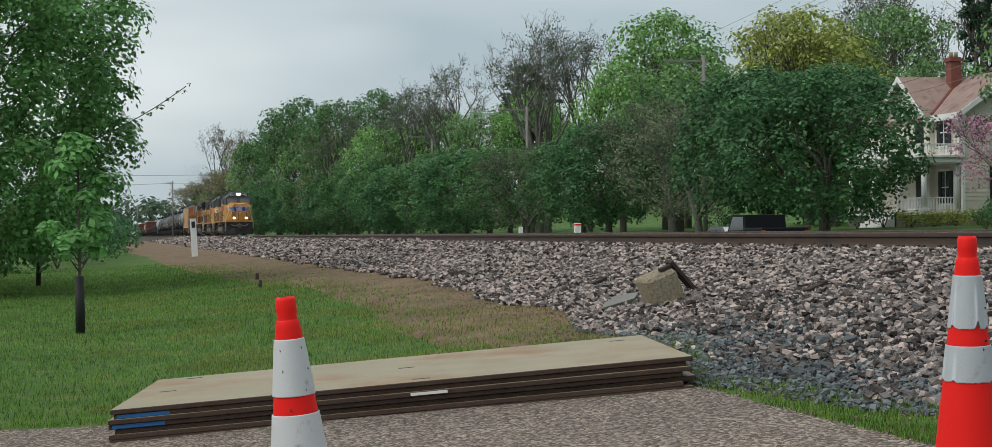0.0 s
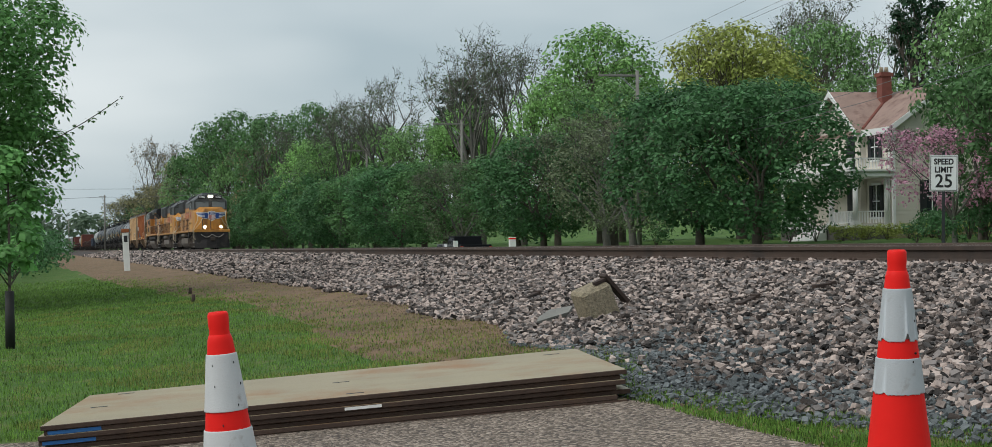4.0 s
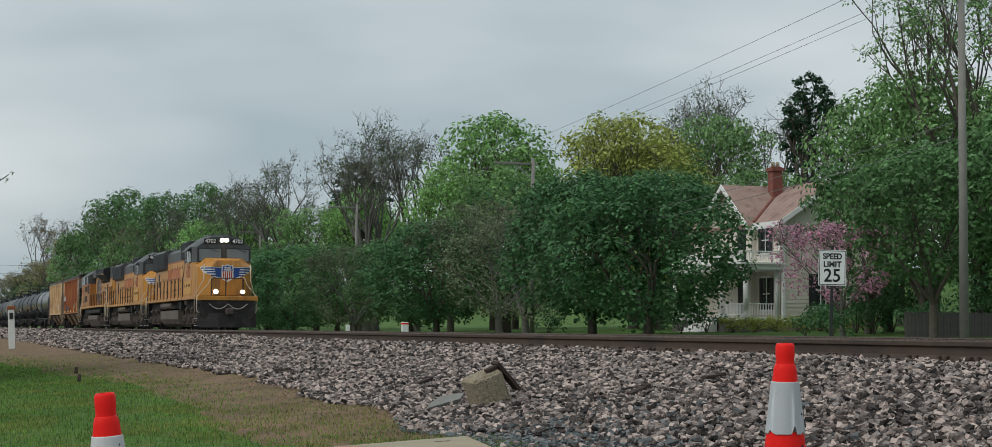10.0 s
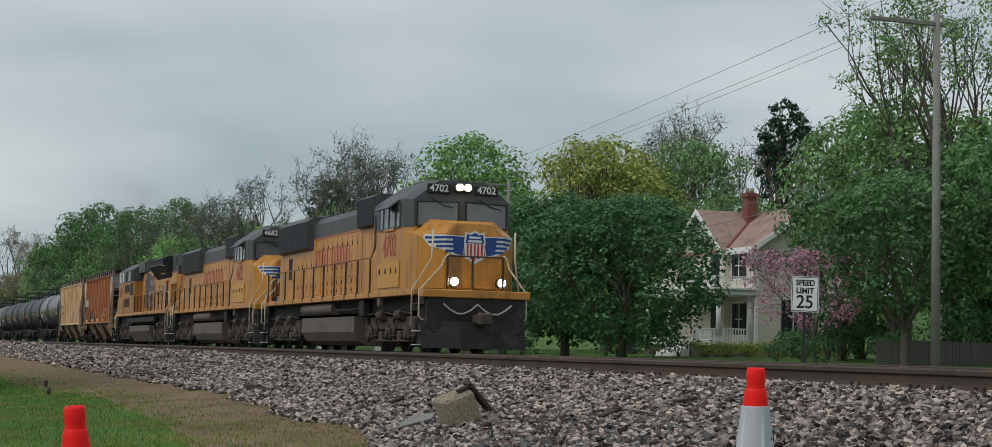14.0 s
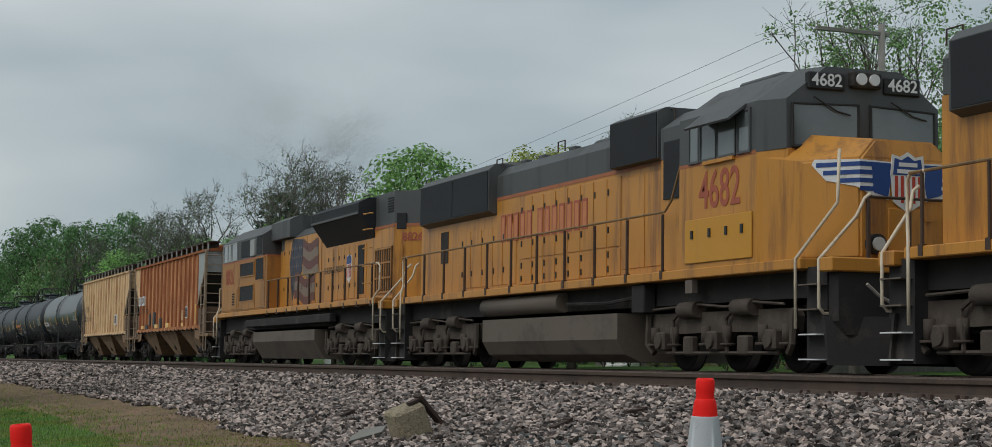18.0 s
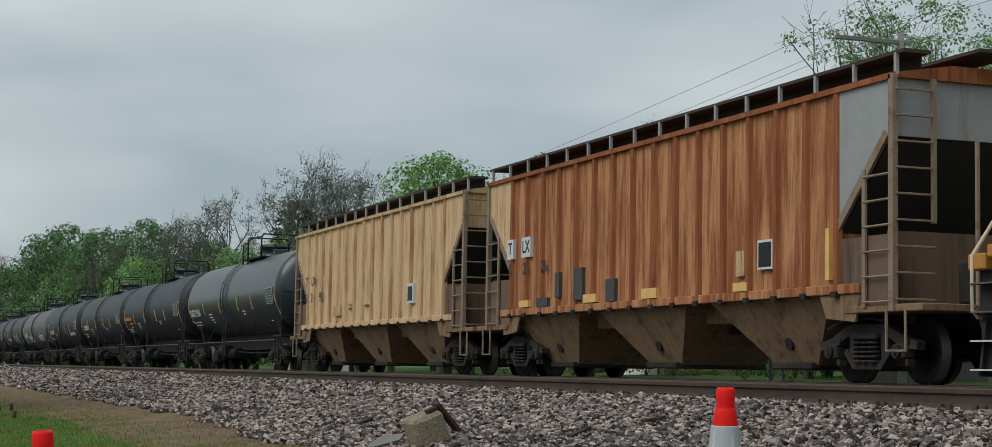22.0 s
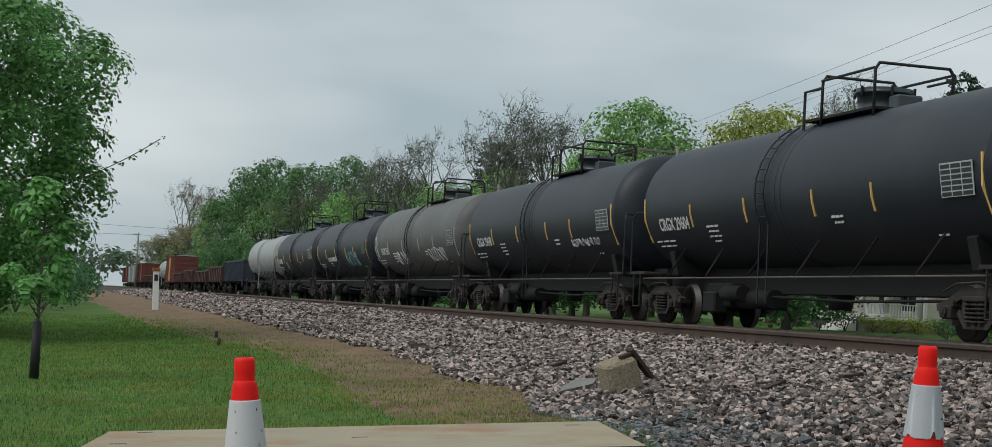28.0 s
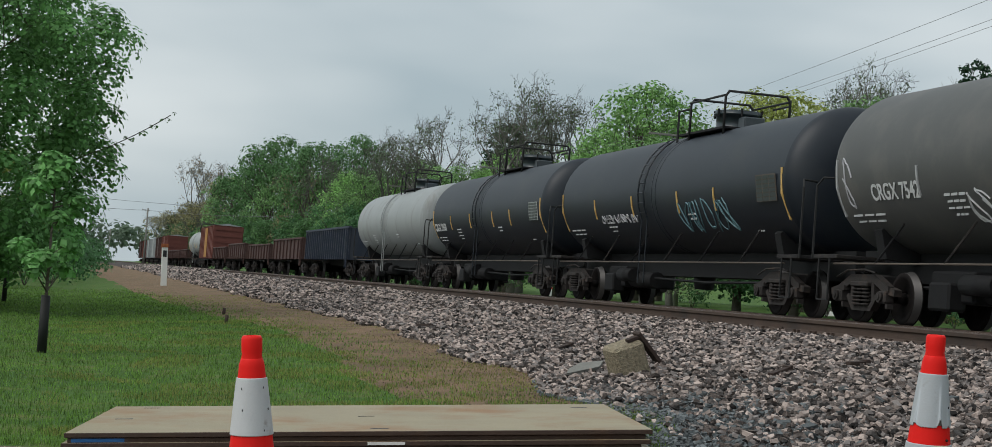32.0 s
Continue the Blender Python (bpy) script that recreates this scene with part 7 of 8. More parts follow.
            for a in ((y0 - 0.40, y0 - 0.02), (y1 + 0.02, y1 + 0.40)):
                part("shutter", bm_box(a[0], a[1], Y0 - 0.08, Y0 - 0.03, z0, z1), M_SHUTTER, w)
    win(82.5, 83.3, 5.35, 6.75, "x")
    win(82.4, 83.2, 2.3, 4.0, "x")
    win(45.4, 46.6, 2.5, 4.2, "y")
    d = part("door", bm_box(X0 - 0.40, X0 - 0.35, 84.5, 85.5, 1.95, 4.05), M_SHUTTER, h)
    part("door_frame", bm_box(X0 - 0.42, X0 - 0.36, 84.35, 84.5, 1.9, 4.2), M_TRIM, d)
    part("upper_door", bm_box(X0 - 0.40, X0 - 0.35, 84.6, 85.5, 4.85, 6.7), M_SHUTTER, h)
    # porch with balcony
    pf = part("porch_floor", bm_box(41.3, X0, 81.2, 90.5, 1.72, 1.9), M_TRIM, h)
    part("porch_skirt", bm_box(41.4, X0, 81.3, 90.4, 0.7, 1.72), M_FENCE, pf)
    pr = part("porch_roof", bm_box(41.05, X0, 80.95, 90.8, 4.38, 4.66, 0.03), M_TRIM, h)
    part("porch_cornice", bm_box(40.95, X0, 80.85, 90.9, 4.66, 4.76), M_TRIM, pr)
    for y in (81.4, 84.2, 87.2, 90.2):
        c = part("column", bm_cyl((41.5, y, 1.9), (41.5, y, 4.38), 0.15, 0.13, 14), M_TRIM, pr)
        part("base", bm_box(41.28, 41.72, y - 0.22, y + 0.22, 1.9, 2.05), M_TRIM, c)
    part("column", bm_cyl((43.3, 81.4, 1.9), (43.3, 81.4, 4.38), 0.13, 0.12, 12), M_TRIM, pr)
    for z0, z1, x, ya, yb in ((1.98, 2.62, 41.5, 81.4, 84.2), (4.82, 5.38, 41.2, 81.1, 90.6), (1.98, 2.62, 41.5, 87.2, 90.2)):
        r = part("balustrade", bm_box(x - 0.04, x + 0.04, ya, yb, z1 - 0.06, z1), M_TRIM, h)
        part("bottom_rail", bm_box(x - 0.03, x + 0.03, ya, yb, z0, z0 + 0.05), M_TRIM, r)
        n = int((yb - ya) / 0.16)
        for k in range(n):
            y = ya + (yb - ya) * (k + 0.5) / n
            part("baluster", bm_box(x - 0.02, x + 0.02, y - 0.025, y + 0.025, z0, z1 - 0.05), M_TRIM, r)
    for z0, z1, y in ((1.98, 2.62, 81.4), (4.82, 5.38, 81.1)):
        r = part("balustrade", bm_box(41.3, X0, y - 0.04, y + 0.04, z1 - 0.06, z1), M_TRIM, h)
        for k in range(13):
            x = 41.4 + 0.16 * k
            part("baluster", bm_box(x - 0.025, x + 0.025, y - 0.02, y + 0.02, z0, z1 - 0.05), M_TRIM, r)
    for k in range(5):
        part("step", bm_box(40.0 + 0.26 * k, 41.3, 84.4, 87.0, 0.75 + 0.19 * k, 0.94 + 0.19 * k), M_TRIM, h)


house()

# board fence at the right of the house
fc = thing("board_fence", pose(0, 0, 0), "weathered gray board fence behind the street", "fence")
part("rail", bm_box(34.5, 52.0, 55.06, 55.12, 1.5, 1.6), M_FENCE, fc)
fb = mesh_of("board", bm_box(-0.07, 0.07, -0.012, 0.012, 0.0, 1.15), M_FENCE)
for k in range(116):
    again("board", fb, fc, pose(34.6 + 0.15 * k, 55.0, 0.72 + 0.02 * math.sin(k * 2.3)))

# pickup truck on the street
M_TRUCKPAINT = mat("black_pickup_paint", (0.008, 0.009, 0.011), 0.55, vary=0.1, bump=0, spec=0.1)
pickup = thing("pickup_truck", pose(25.5, 60, 0.74), "black pickup truck driving along the street", "pickup truck")
part("lower_body", bm_box(-0.95, 0.95, 0.0, 5.6, 0.45, 1.05, 0.08), M_TRUCKPAINT, pickup)
part("bed", bm_box(-0.95, 0.95, 3.6, 5.6, 1.0, 1.35, 0.04), M_TRUCKPAINT, pickup)
part("cabin", bm_prism([(1.5, 1.02), (3.7, 1.02), (3.55, 1.85), (2.2, 1.88)], -0.85, 0.85, "yz"), M_TRUCKPAINT, pickup)
part("hood", bm_prism([(0.05, 1.0), (1.7, 1.0), (1.7, 1.22), (0.15, 1.12)], -0.9, 0.9, "yz"), M_TRUCKPAINT, pickup)
part("windshield", bm_prism([(1.52, 1.2), (2.18, 1.86), (2.12, 1.86), (1.46, 1.2)], -0.78, 0.78, "yz"), M_GLASS, pickup)
for s in (-1, 1):
    part("side_window", bm_prism([(1.85, 1.25), (3.45, 1.25), (3.4, 1.78), (2.3, 1.8)], s * 0.855 - 0.01, s * 0.855 + 0.01, "yz"), M_GLASS, pickup)
    part("tail_light", bm_box(s * 0.88 - 0.08, s * 0.88 + 0.08, 5.58, 5.63, 0.85, 1.25), M_REDLINE, pickup)
    for y in (1.0, 4.5):
        wh = part("wheel", bm_cyl((s * 0.70, y, 0.38), (s * 0.97, y, 0.38), 0.38, 0.38, 20), M_RUBBER, pickup)
        part("rim", bm_cyl((s * 0.965, y, 0.38), (s * 0.985, y, 0.38), 0.22, 0.20, 14), M_ALU, wh)


# ---- trees ----
# sedan ahead of the pickup
M_TAIL = glow_mat("lit_tail_light", (1.0, 0.03, 0.05), 1.2)
M_CARPAINT = mat("gray_car_paint", (0.10, 0.105, 0.11), 0.3, vary=0.08, bump=0, spec=0.5)
sedan = thing("sedan", pose(25.9, 65, 0.74), "gray sedan with red tail lights driving along the street", "car")
part("body", bm_prism([(0.0, 0.35), (4.6, 0.35), (4.62, 0.80), (4.45, 0.98), (3.5, 1.0), (1.3, 0.95), (0.15, 0.78)], -0.88, 0.88, "yz"), M_CARPAINT, sedan)
part("cabin", bm_prism([(1.25, 0.94), (3.95, 0.98), (3.35, 1.40), (2.05, 1.43)], -0.72, 0.72, "yz"), M_CARPAINT, sedan)
# pale lens colour on the pane paints in the sky's reflection
part("rear_window", bm_prism([(3.45, 1.37), (3.93, 1.02), (3.97, 1.02), (3.49, 1.39)], -0.66, 0.66, "yz"), M_LAMP_OFF, sedan, "rear window painted pale for the mirrored sky")
for s in (-1, 1):
    part("side_window", bm_prism([(1.5, 1.0), (3.65, 1.02), (3.25, 1.35), (2.1, 1.37)], s * 0.725 - 0.01, s * 0.725 + 0.01, "yz"), M_GLASS, sedan)
    part("tail_light", bm_box(s * 0.74 - 0.15, s * 0.74 + 0.15, 4.42, 4.64, 0.70, 0.95, 0.02), M_TAIL, sedan, "lit red tail light")
    for y in (0.85, 3.75):
        wh = part("wheel", bm_cyl((s * 0.66, y, 0.32), (s * 0.89, y, 0.32), 0.32, 0.32, 20), M_RUBBER, sedan)
        part("rim", bm_cyl((s * 0.885, y, 0.32), (s * 0.895, y, 0.32), 0.2, 0.2, 16), M_ALU, wh)

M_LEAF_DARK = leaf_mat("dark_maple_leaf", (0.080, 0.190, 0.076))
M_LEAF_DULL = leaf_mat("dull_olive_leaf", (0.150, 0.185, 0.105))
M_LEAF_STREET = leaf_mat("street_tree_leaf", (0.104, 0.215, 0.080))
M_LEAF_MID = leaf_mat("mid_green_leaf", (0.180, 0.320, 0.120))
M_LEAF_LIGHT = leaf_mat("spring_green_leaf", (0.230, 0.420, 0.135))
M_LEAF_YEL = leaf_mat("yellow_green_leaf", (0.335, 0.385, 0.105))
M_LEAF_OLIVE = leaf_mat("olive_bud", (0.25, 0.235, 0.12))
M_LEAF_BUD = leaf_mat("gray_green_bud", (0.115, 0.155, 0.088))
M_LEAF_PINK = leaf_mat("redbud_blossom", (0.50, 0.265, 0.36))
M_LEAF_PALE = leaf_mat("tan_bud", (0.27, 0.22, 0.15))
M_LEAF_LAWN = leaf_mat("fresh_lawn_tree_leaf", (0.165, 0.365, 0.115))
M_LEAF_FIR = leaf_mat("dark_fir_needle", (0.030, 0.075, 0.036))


def grow(rng, start, way, length, radius, depth, limbs, tips, spread, lift):
    """Recursive limbs: fills limbs with rods and tips with twig ends."""
    pts, p, d = [start], Vector(start), Vector(way).normalized()
    n = 3
    for i in range(n):
        d = (d + Vector((rng.uniform(-1, 1), rng.uniform(-1, 1), rng.uniform(-0.6, 1) + lift)) * 0.16).normalized()
        p = p + d * (length / n)
        pts.append(p.copy())
    for i in range(n):
        limbs.append((pts[i], pts[i + 1], radius * (1 - 0.45 * i / n), radius * (1 - 0.45 * (i + 1) / n)))
    if depth == 0:
        tips.append((p, d))
        return
    k = rng.choice((2, 3, 3)) if depth > 1 else 3
    for i in range(k):
        a = rng.uniform(0, 2 * math.pi)
        side = Vector((math.cos(a), math.sin(a), rng.uniform(-0.15, 0.5)))
        q = pts[rng.choice((2, 3, 3))] if i else pts[3]
        grow(rng, q, d + side * spread, length * rng.uniform(0.62, 0.8), radius * 0.52, depth - 1, limbs, tips, spread, lift)


def leaf_cloud(name, rng, centres, size, count, material, parent, flat=0.8):
    """Many small leaves on the outside of the given clumps, as one mesh; most face outwards and up. count: leaves a clump, or one number for each."""
    g = np.random.default_rng(rng.randrange(1 << 30))
    clumps = np.array([(*c, r) for c, r in centres])
    c = np.repeat(clumps, count, axis=0)
    k = len(c)
    out = g.normal(size=(k, 3))
    out /= np.linalg.norm(out, axis=1)[:, None]
    out[:, 2] = np.where((out[:, 2] < -0.2) & (g.random(k) < 0.55), -out[:, 2], out[:, 2])
    reach = g.uniform(0.30, 1.08, k) ** 0.5
    place = c[:, :3] + out * (c[:, 3] * reach)[:, None] * (1, 1, flat)
    nrm = out + (0, 0, 0.5) + g.uniform(-0.5, 0.5, (k, 3))
    way = g.uniform(-1, 1, (k, 3)) - (0, 0, 0.35)
    side = np.cross(way, nrm)
    side /= np.linalg.norm(side, axis=1)[:, None] + 1e-9
    way = np.cross(nrm, side)
    way /= np.linalg.norm(way, axis=1)[:, None] + 1e-9
    long = (size * g.uniform(0.55, 1.3, k))[:, None]
    verts = np.stack([place - way * long * 0.5, place + side * long * 0.34, place + way * long * 0.55, place - side * long * 0.34], axis=1).reshape(-1, 3)
    me = bpy.data.meshes.new(name)
    me.vertices.add(4 * k)
    me.vertices.foreach_set("co", verts.reshape(-1))
    me.loops.add(4 * k)
    me.loops.foreach_set("vertex_index", np.arange(4 * k))
    me.polygons.add(k)
    me.polygons.foreach_set("loop_start", np.arange(0, 4 * k, 4))
    me.update(calc_edges=True)
    me.materials.append(material)
    ob = new(name, me)
    ob.parent = parent
    return ob


def limb_mesh(name, limbs, material, parent, seg=6):
    bm = bmesh.new()
    for a, b, r0, r1 in limbs:
        cyl(bm, a, b, max(r0, 0.008), max(r1, 0.006), seg if r0 > 0.05 else 3, False)
    return part(name, bm, material, parent)


def tree(name, seed, height, width, leaf, size=0.2, density=60, label="", category="tree", trunk_h=0.22, bare=0.0, clump=1.0,
         group="", fill=60, low=0.1, tip_leaf=1.0, shape=2.0):
    """A tree: trunk with limbs, and a crown of leaf clumps with an uneven outline and gaps."""
    rng = random.Random(seed)
    t = thing(name, pose(0, 0, 0), label, category, group)
    limbs, tips = [], []
    th = height * trunk_h
    tr = height * 0.022
    limbs.append((Vector((0, 0, -0.15)), Vector((rng.uniform(-0.1, 0.1), rng.uniform(-0.1, 0.1), th)), tr * 1.35, tr))
    top = limbs[0][1]
    n = 5
    for i in range(n):
        a = 2 * math.pi * (i + rng.uniform(-0.3, 0.3)) / n
        out = 0.8 if i else 0.1
        grow(rng, top - Vector((0, 0, rng.uniform(0, 0.25) * th)), (math.cos(a) * out, math.sin(a) * out, 1.0), height * 0.28, tr * 0.62, 3, limbs, tips, 0.85 if bare < 0.9 else 1.25, 0.35 if bare < 0.9 else 0.15)
    mx = max(p.z for p, d in tips)
    mr = sorted(math.hypot(p.x, p.y) for p, d in tips)[int(len(tips) * 0.93)]
    fz, fr = (height * 0.97 - th * 0.5) / max(mx - th * 0.5, 0.1), (width * 0.92) / mr

    def fit(p):
        if p.z <= th * 0.5:
            return p
        return Vector((p.x * fr, p.y * fr, th * 0.5 + (p.z - th * 0.5) * fz))
    limbs = [(fit(a), fit(b), r0, r1) for a, b, r0, r1 in limbs]
    tips = [(fit(p), d) for p, d in tips]
    limb_mesh("trunk", limbs, M_BARK if bare < 0.5 else M_TWIG, t, 7)
    if bare > 0:
        tw = []
        for p, d in tips:
            for _ in range(int(2 * bare) + 2):
                q = p + Vector((rng.uniform(-1, 1), rng.uniform(-1, 1), rng.uniform(-0.3, 1))) * height * 0.055
                tw.append((p, q, 0.014, 0.008))
                for _ in range(2):
                    tw.append((p.lerp(q, rng.uniform(0.3, 0.9)), q + Vector((rng.uniform(-1, 1), rng.uniform(-1, 1), rng.uniform(-0.2, 1))) * height * 0.03, 0.011, 0.007))
        tagged(limb_mesh("brushwood", tw, M_TWIG, t, 3), "fine gray twigs", kind="stuff")
    if leaf:
        cs, counts = [], []
        for p, d in tips:
            if rng.random() < 0.92 * tip_leaf:
                cs.append((p, clump * rng.uniform(0.10, 0.19) * width))
                counts.append(density if not fill else max(8, int(density * 0.45)))
        turn = rng.uniform(0, 6.28)
        for i in range(fill):
            a, u = turn + 2.39996 * i + rng.uniform(-0.25, 0.25), 1 - 2 * (i + 0.5) / fill + rng.uniform(-0.04, 0.04)
            k = max(0.0, 1 - abs(u) ** shape) ** 0.5
            f = rng.uniform(0.70, 1.0) * (0.92 + 0.22 * noise.noise((math.cos(a) * 1.7 + seed, math.sin(a) * 1.7, u * 2)))
            r = width * k * f
            zc = height * (low + (1 - low) * 0.5)
            cs.append((Vector((r * math.cos(a), r * math.sin(a), zc + u * height * (1 - low) * 0.46)), clump * rng.uniform(0.13, 0.26) * width))
            counts.append(int(density * 1.5))
        leaf_cloud("crown", rng, cs, size, np.array(counts), leaf, t)
    return t


def put(proto, x, y, s=1.0, turn=0.0, sz=None, label="", z=None):
    sz = sz or s
    if 10 < x < 29.5 and y > 130:       # keep the street free: farther out and as much larger
        f = 29.5 / x
        x, y, s, sz = x * f, y * f, s * f, sz * f
    o = copy_thing(proto, pose(x, y, land(x, y) if z is None else z, 0, 0, turn))
    o.scale = (s, s, sz)
    if label:
        o["label"] = label
    return o


def drop(*protos):
    for proto in protos:
        for o in (*proto.children_recursive, proto):
            bpy.data.objects.remove(o)


# the dense row of dark trees along the street
maple = [tree("maple_tree", 10 + i, 9.0, 5.2, M_LEAF_DARK, 0.24, 92, "dense dark green maple along the street", trunk_h=0.14, group="street maples", fill=105, low=0.10) for i in range(2)]
fresh = tree("maple_tree", 14, 9.0, 5.2, M_LEAF_STREET, 0.24, 84, "green street maple with a lumpy crown", trunk_h=0.14, group="street maples", fill=100, low=0.10)
dull = tree("street_tree", 15, 9.0, 5.0, M_LEAF_DULL, 0.16, 62, "dull olive street tree in thin leaf, gray limbs showing", trunk_h=0.14, group="street maples", fill=70, low=0.10, bare=0.6, clump=0.85)
ROW = [(32.3, 73.2, 0.97, 0), (32.4, 80.4, 0.99, 1), (31.6, 88.0, 0.95, 3), (33.0, 96.5, 0.98, 3), (31.0, 103, 0.92, 0), (31.8, 111.5, 0.90, 2), (29.8, 119.5, 0.80, 3), (30.6, 128, 0.93, 2), (28.9, 136, 0.9, 1),
       (28.6, 145, 0.95, 2), (27.2, 154, 0.92, 0), (27.3, 165, 0.95, 1), (25.8, 176, 0.95, 2), (25.4, 188, 0.9, 0), (24.6, 200, 0.92, 2), (24.3, 214, 0.9, 1), (23.6, 230, 0.95, 0), (22.8, 248, 1.0, 2), (22, 270, 1.0, 0), (21, 300, 1.05, 1)]
for i, (x, y, s, kind_) in enumerate(ROW):
    put((maple[0], maple[1], fresh, dull)[kind_], x, y, s, 77 * i, s * (0.86 + 0.06 * math.sin(i * 2.4)))
drop(*maple, fresh, dull)

# taller trees behind
mid = [tree("broadleaf_tree", 30 + i, 12.0, 5.2, M_LEAF_MID, 0.26, 52, "tall mid-green broadleaf tree in spring leaf", fill=80, clump=0.88, group="trees behind the street", trunk_h=0.2) for i in range(2)]
dusk = tree("broadleaf_tree", 33, 12.0, 5.4, M_LEAF_STREET, 0.28, 50, "broad dull green tree far along the track", fill=90, group="trees behind the street", trunk_h=0.2)
light = [tree("broadleaf_tree", 40 + i, 12.0, 5.0, M_LEAF_LIGHT, 0.26, 48, "airy tree with fresh light green leaves", fill=110, group="trees behind the street", trunk_h=0.2) for i in range(2)]
yellow = tree("broadleaf_tree", 50, 12.0, 4.8, M_LEAF_YEL, 0.24, 42, "rounded tree with yellow-green spring leaves", fill=150, group="trees behind the street")
olive = tree("broadleaf_tree", 55, 12.0, 5.0, M_LEAF_OLIVE, 0.26, 40, "thin olive-brown tree with opening buds", fill=50, bare=0.5, group="trees behind the street")
bare = [tree("bare_tree", 60 + i, 16.0, 5.2, M_LEAF_BUD, 0.20, 20, "nearly leafless gray tree with fine twigs", fill=0, bare=1.0, group="trees behind the street", trunk_h=0.3, tip_leaf=0.8) for i in range(2)]
pale = tree("broadleaf_tree", 70, 14.0, 4.4, M_LEAF_PALE, 0.22, 18, "pale tan tree with few leaves", fill=25, bare=0.8, group="trees behind the street")
fir = tree("conifer", 75, 17.0, 2.2, M_LEAF_FIR, 0.26, 34, "dark narrow evergreen behind the house", fill=60, category="conifer", trunk_h=0.4, low=0.45)
redbud = tree("redbud_tree", 80, 4.7, 3.2, M_LEAF_PINK, 0.13, 46, "pink flowering redbud beside the house", fill=45, bare=0.5, trunk_h=0.2, low=0.3, clump=0.8)
big = tree("broadleaf_tree", 85, 17.5, 5.6, M_LEAF_MID, 0.17, 78, "large open-crowned green tree beside the street", fill=70, bare=0.35, trunk_h=0.22, low=0.2, clump=0.85)

for x, y, top in ((47.4, 110, 15.3), (50.5, 114, 14.2)):
    put(yellow, x, y, 1.2, x * 7, (top - 0.3) / 12)
for i, (x, y, top, s) in enumerate(((54.8, 112, 15.4, 0.9), (36, 104, 10.4, 0.9), (34, 150, 11.0, 0.85), (30, 176, 11.5, 0.9), (44, 98, 9.8, 0.9), (52, 100, 10.2, 1.0), (60, 96, 12, 1.0))):
    put(mid[i % 2], x, y, s, 50 * i, (top + 0.1) / 12)
for i, (x, y, top, s) in enumerate(((22.5, 250, 14, 1.1), (27.5, 232, 13, 1.1), (38, 190, 13, 1.1), (42, 165, 12.5, 1.1), (48, 140, 13, 1.1), (56, 125, 14, 1.0), (62, 84, 14, 1.1), (66, 70, 14, 1.2), (58, 60, 13, 1.1), (35, 240, 15, 1.2))):
    put(mid[i % 2], x, y, s, 31 * i, (top + 0.1) / 12)
for i, (x, y, top, s) in enumerate(((41.6, 123, 16.2, 1.25), (37.5, 121, 12.2, 0.8), (33.5, 168, 12.2, 0.85), (31, 196, 12.4, 0.9), (45, 128, 14.0, 0.9), (37, 146, 12.4, 0.8))):
    put(light[i % 2], x, y, s, 63 * i, (top + 0.1) / 12)
for i, (x, y, top, s) in enumerate(((57.5, 118, 19.2, 0.8), (35.0, 136, 17.4, 0.85), (38.6, 134, 17.3, 0.8), (32.0, 157, 16.4, 0.9), (29.4, 166, 14.6, 0.85), (31.8, 178, 16.0, 0.8), (61, 112, 17.5, 0.9), (28.5, 200, 15.2, 0.9), (36.8, 140, 16.6, 0.75), (60, 122, 18, 0.8))):
    put(bare[i % 2], x, y, s, 47 * i, (top + 0.3) / 16)
for i, (x, y, top, s) in enumerate(((21, 238, 13.2, 0.9), (17.6, 244, 9.6, 0.95), (27.0, 210, 13.6, 0.8), (20, 262, 10.6, 1.0), (18.5, 285, 9.8, 1.0), (17.5, 320, 9.5, 1.1))):
    put(olive, x, y, s, 77 * i, (top + 0.1) / 12)
put(pale, 18.4, 262, 1.05, 10, 1.22)
put(fir, 58.4, 104.8, 1.0, 0, 1.05)
put(fir, 16.9, 300, 0.7, 40, 0.55, "small dark evergreen far along the track")
put(fir, 37.6, 150, 1.3, 70, 0.9, "dark evergreen among bare trees")
for i, (x, y, top, s) in enumerate(((25.3, 218, 17.8, 1.2), (29.6, 215, 17.4, 1.1), (33.6, 212, 18.0, 1.0), (22.8, 226, 15.5, 1.1))):
    put(dusk, x, y, s, 85 * i, top / 12)
put(redbud, 36.3, 62.5, 1.0, 20)
put(big, 44.0, 64.0, 0.9, 0, 1.0)
put(big, 51.0, 64.0, 0.9, 120, 0.98)
put(big, 57.0, 58.0, 0.9, 200, 0.9)
small = tree("broadleaf_tree", 90, 6.6, 3.2, M_LEAF_STREET, 0.20, 50, "spreading green tree with dark crooked limbs near the fence", fill=60, trunk_h=0.2, low=0.28)
leafy = tree("broadleaf_tree", 92, 6.6, 3.2, M_LEAF_MID, 0.17, 52, "tall tree in fresh light green leaf", fill=64, trunk_h=0.2, low=0.26)
for i, (x, y, s, sz) in enumerate(((43.2, 70.2, 1.25, 1.75), (44.0, 67.5, 1.4, 1.8), (46.5, 63.0, 1.4, 1.7))):
    put(leafy, x, y, s, 70 * i, sz, "fresh green tree beside the house")
for i, (x, y, s, sz) in enumerate(((43.6, 61.0, 1.2, 1.4), (49.5, 59.0, 1.3, 1.6), (39.6, 66.0, 0.9, 1.15), (52.0, 53.0, 1.3, 1.4))):
    put(small, x, y, s, 70 * i, sz, "dense green tree beside the house")
put(small, 34.6, 53.2, 1.0, 0, 1.0)
put(small, 37.8, 50.5, 1.1, 100, 1.25)
put(small, 41.5, 56.0, 1.2, 190, 1.3)
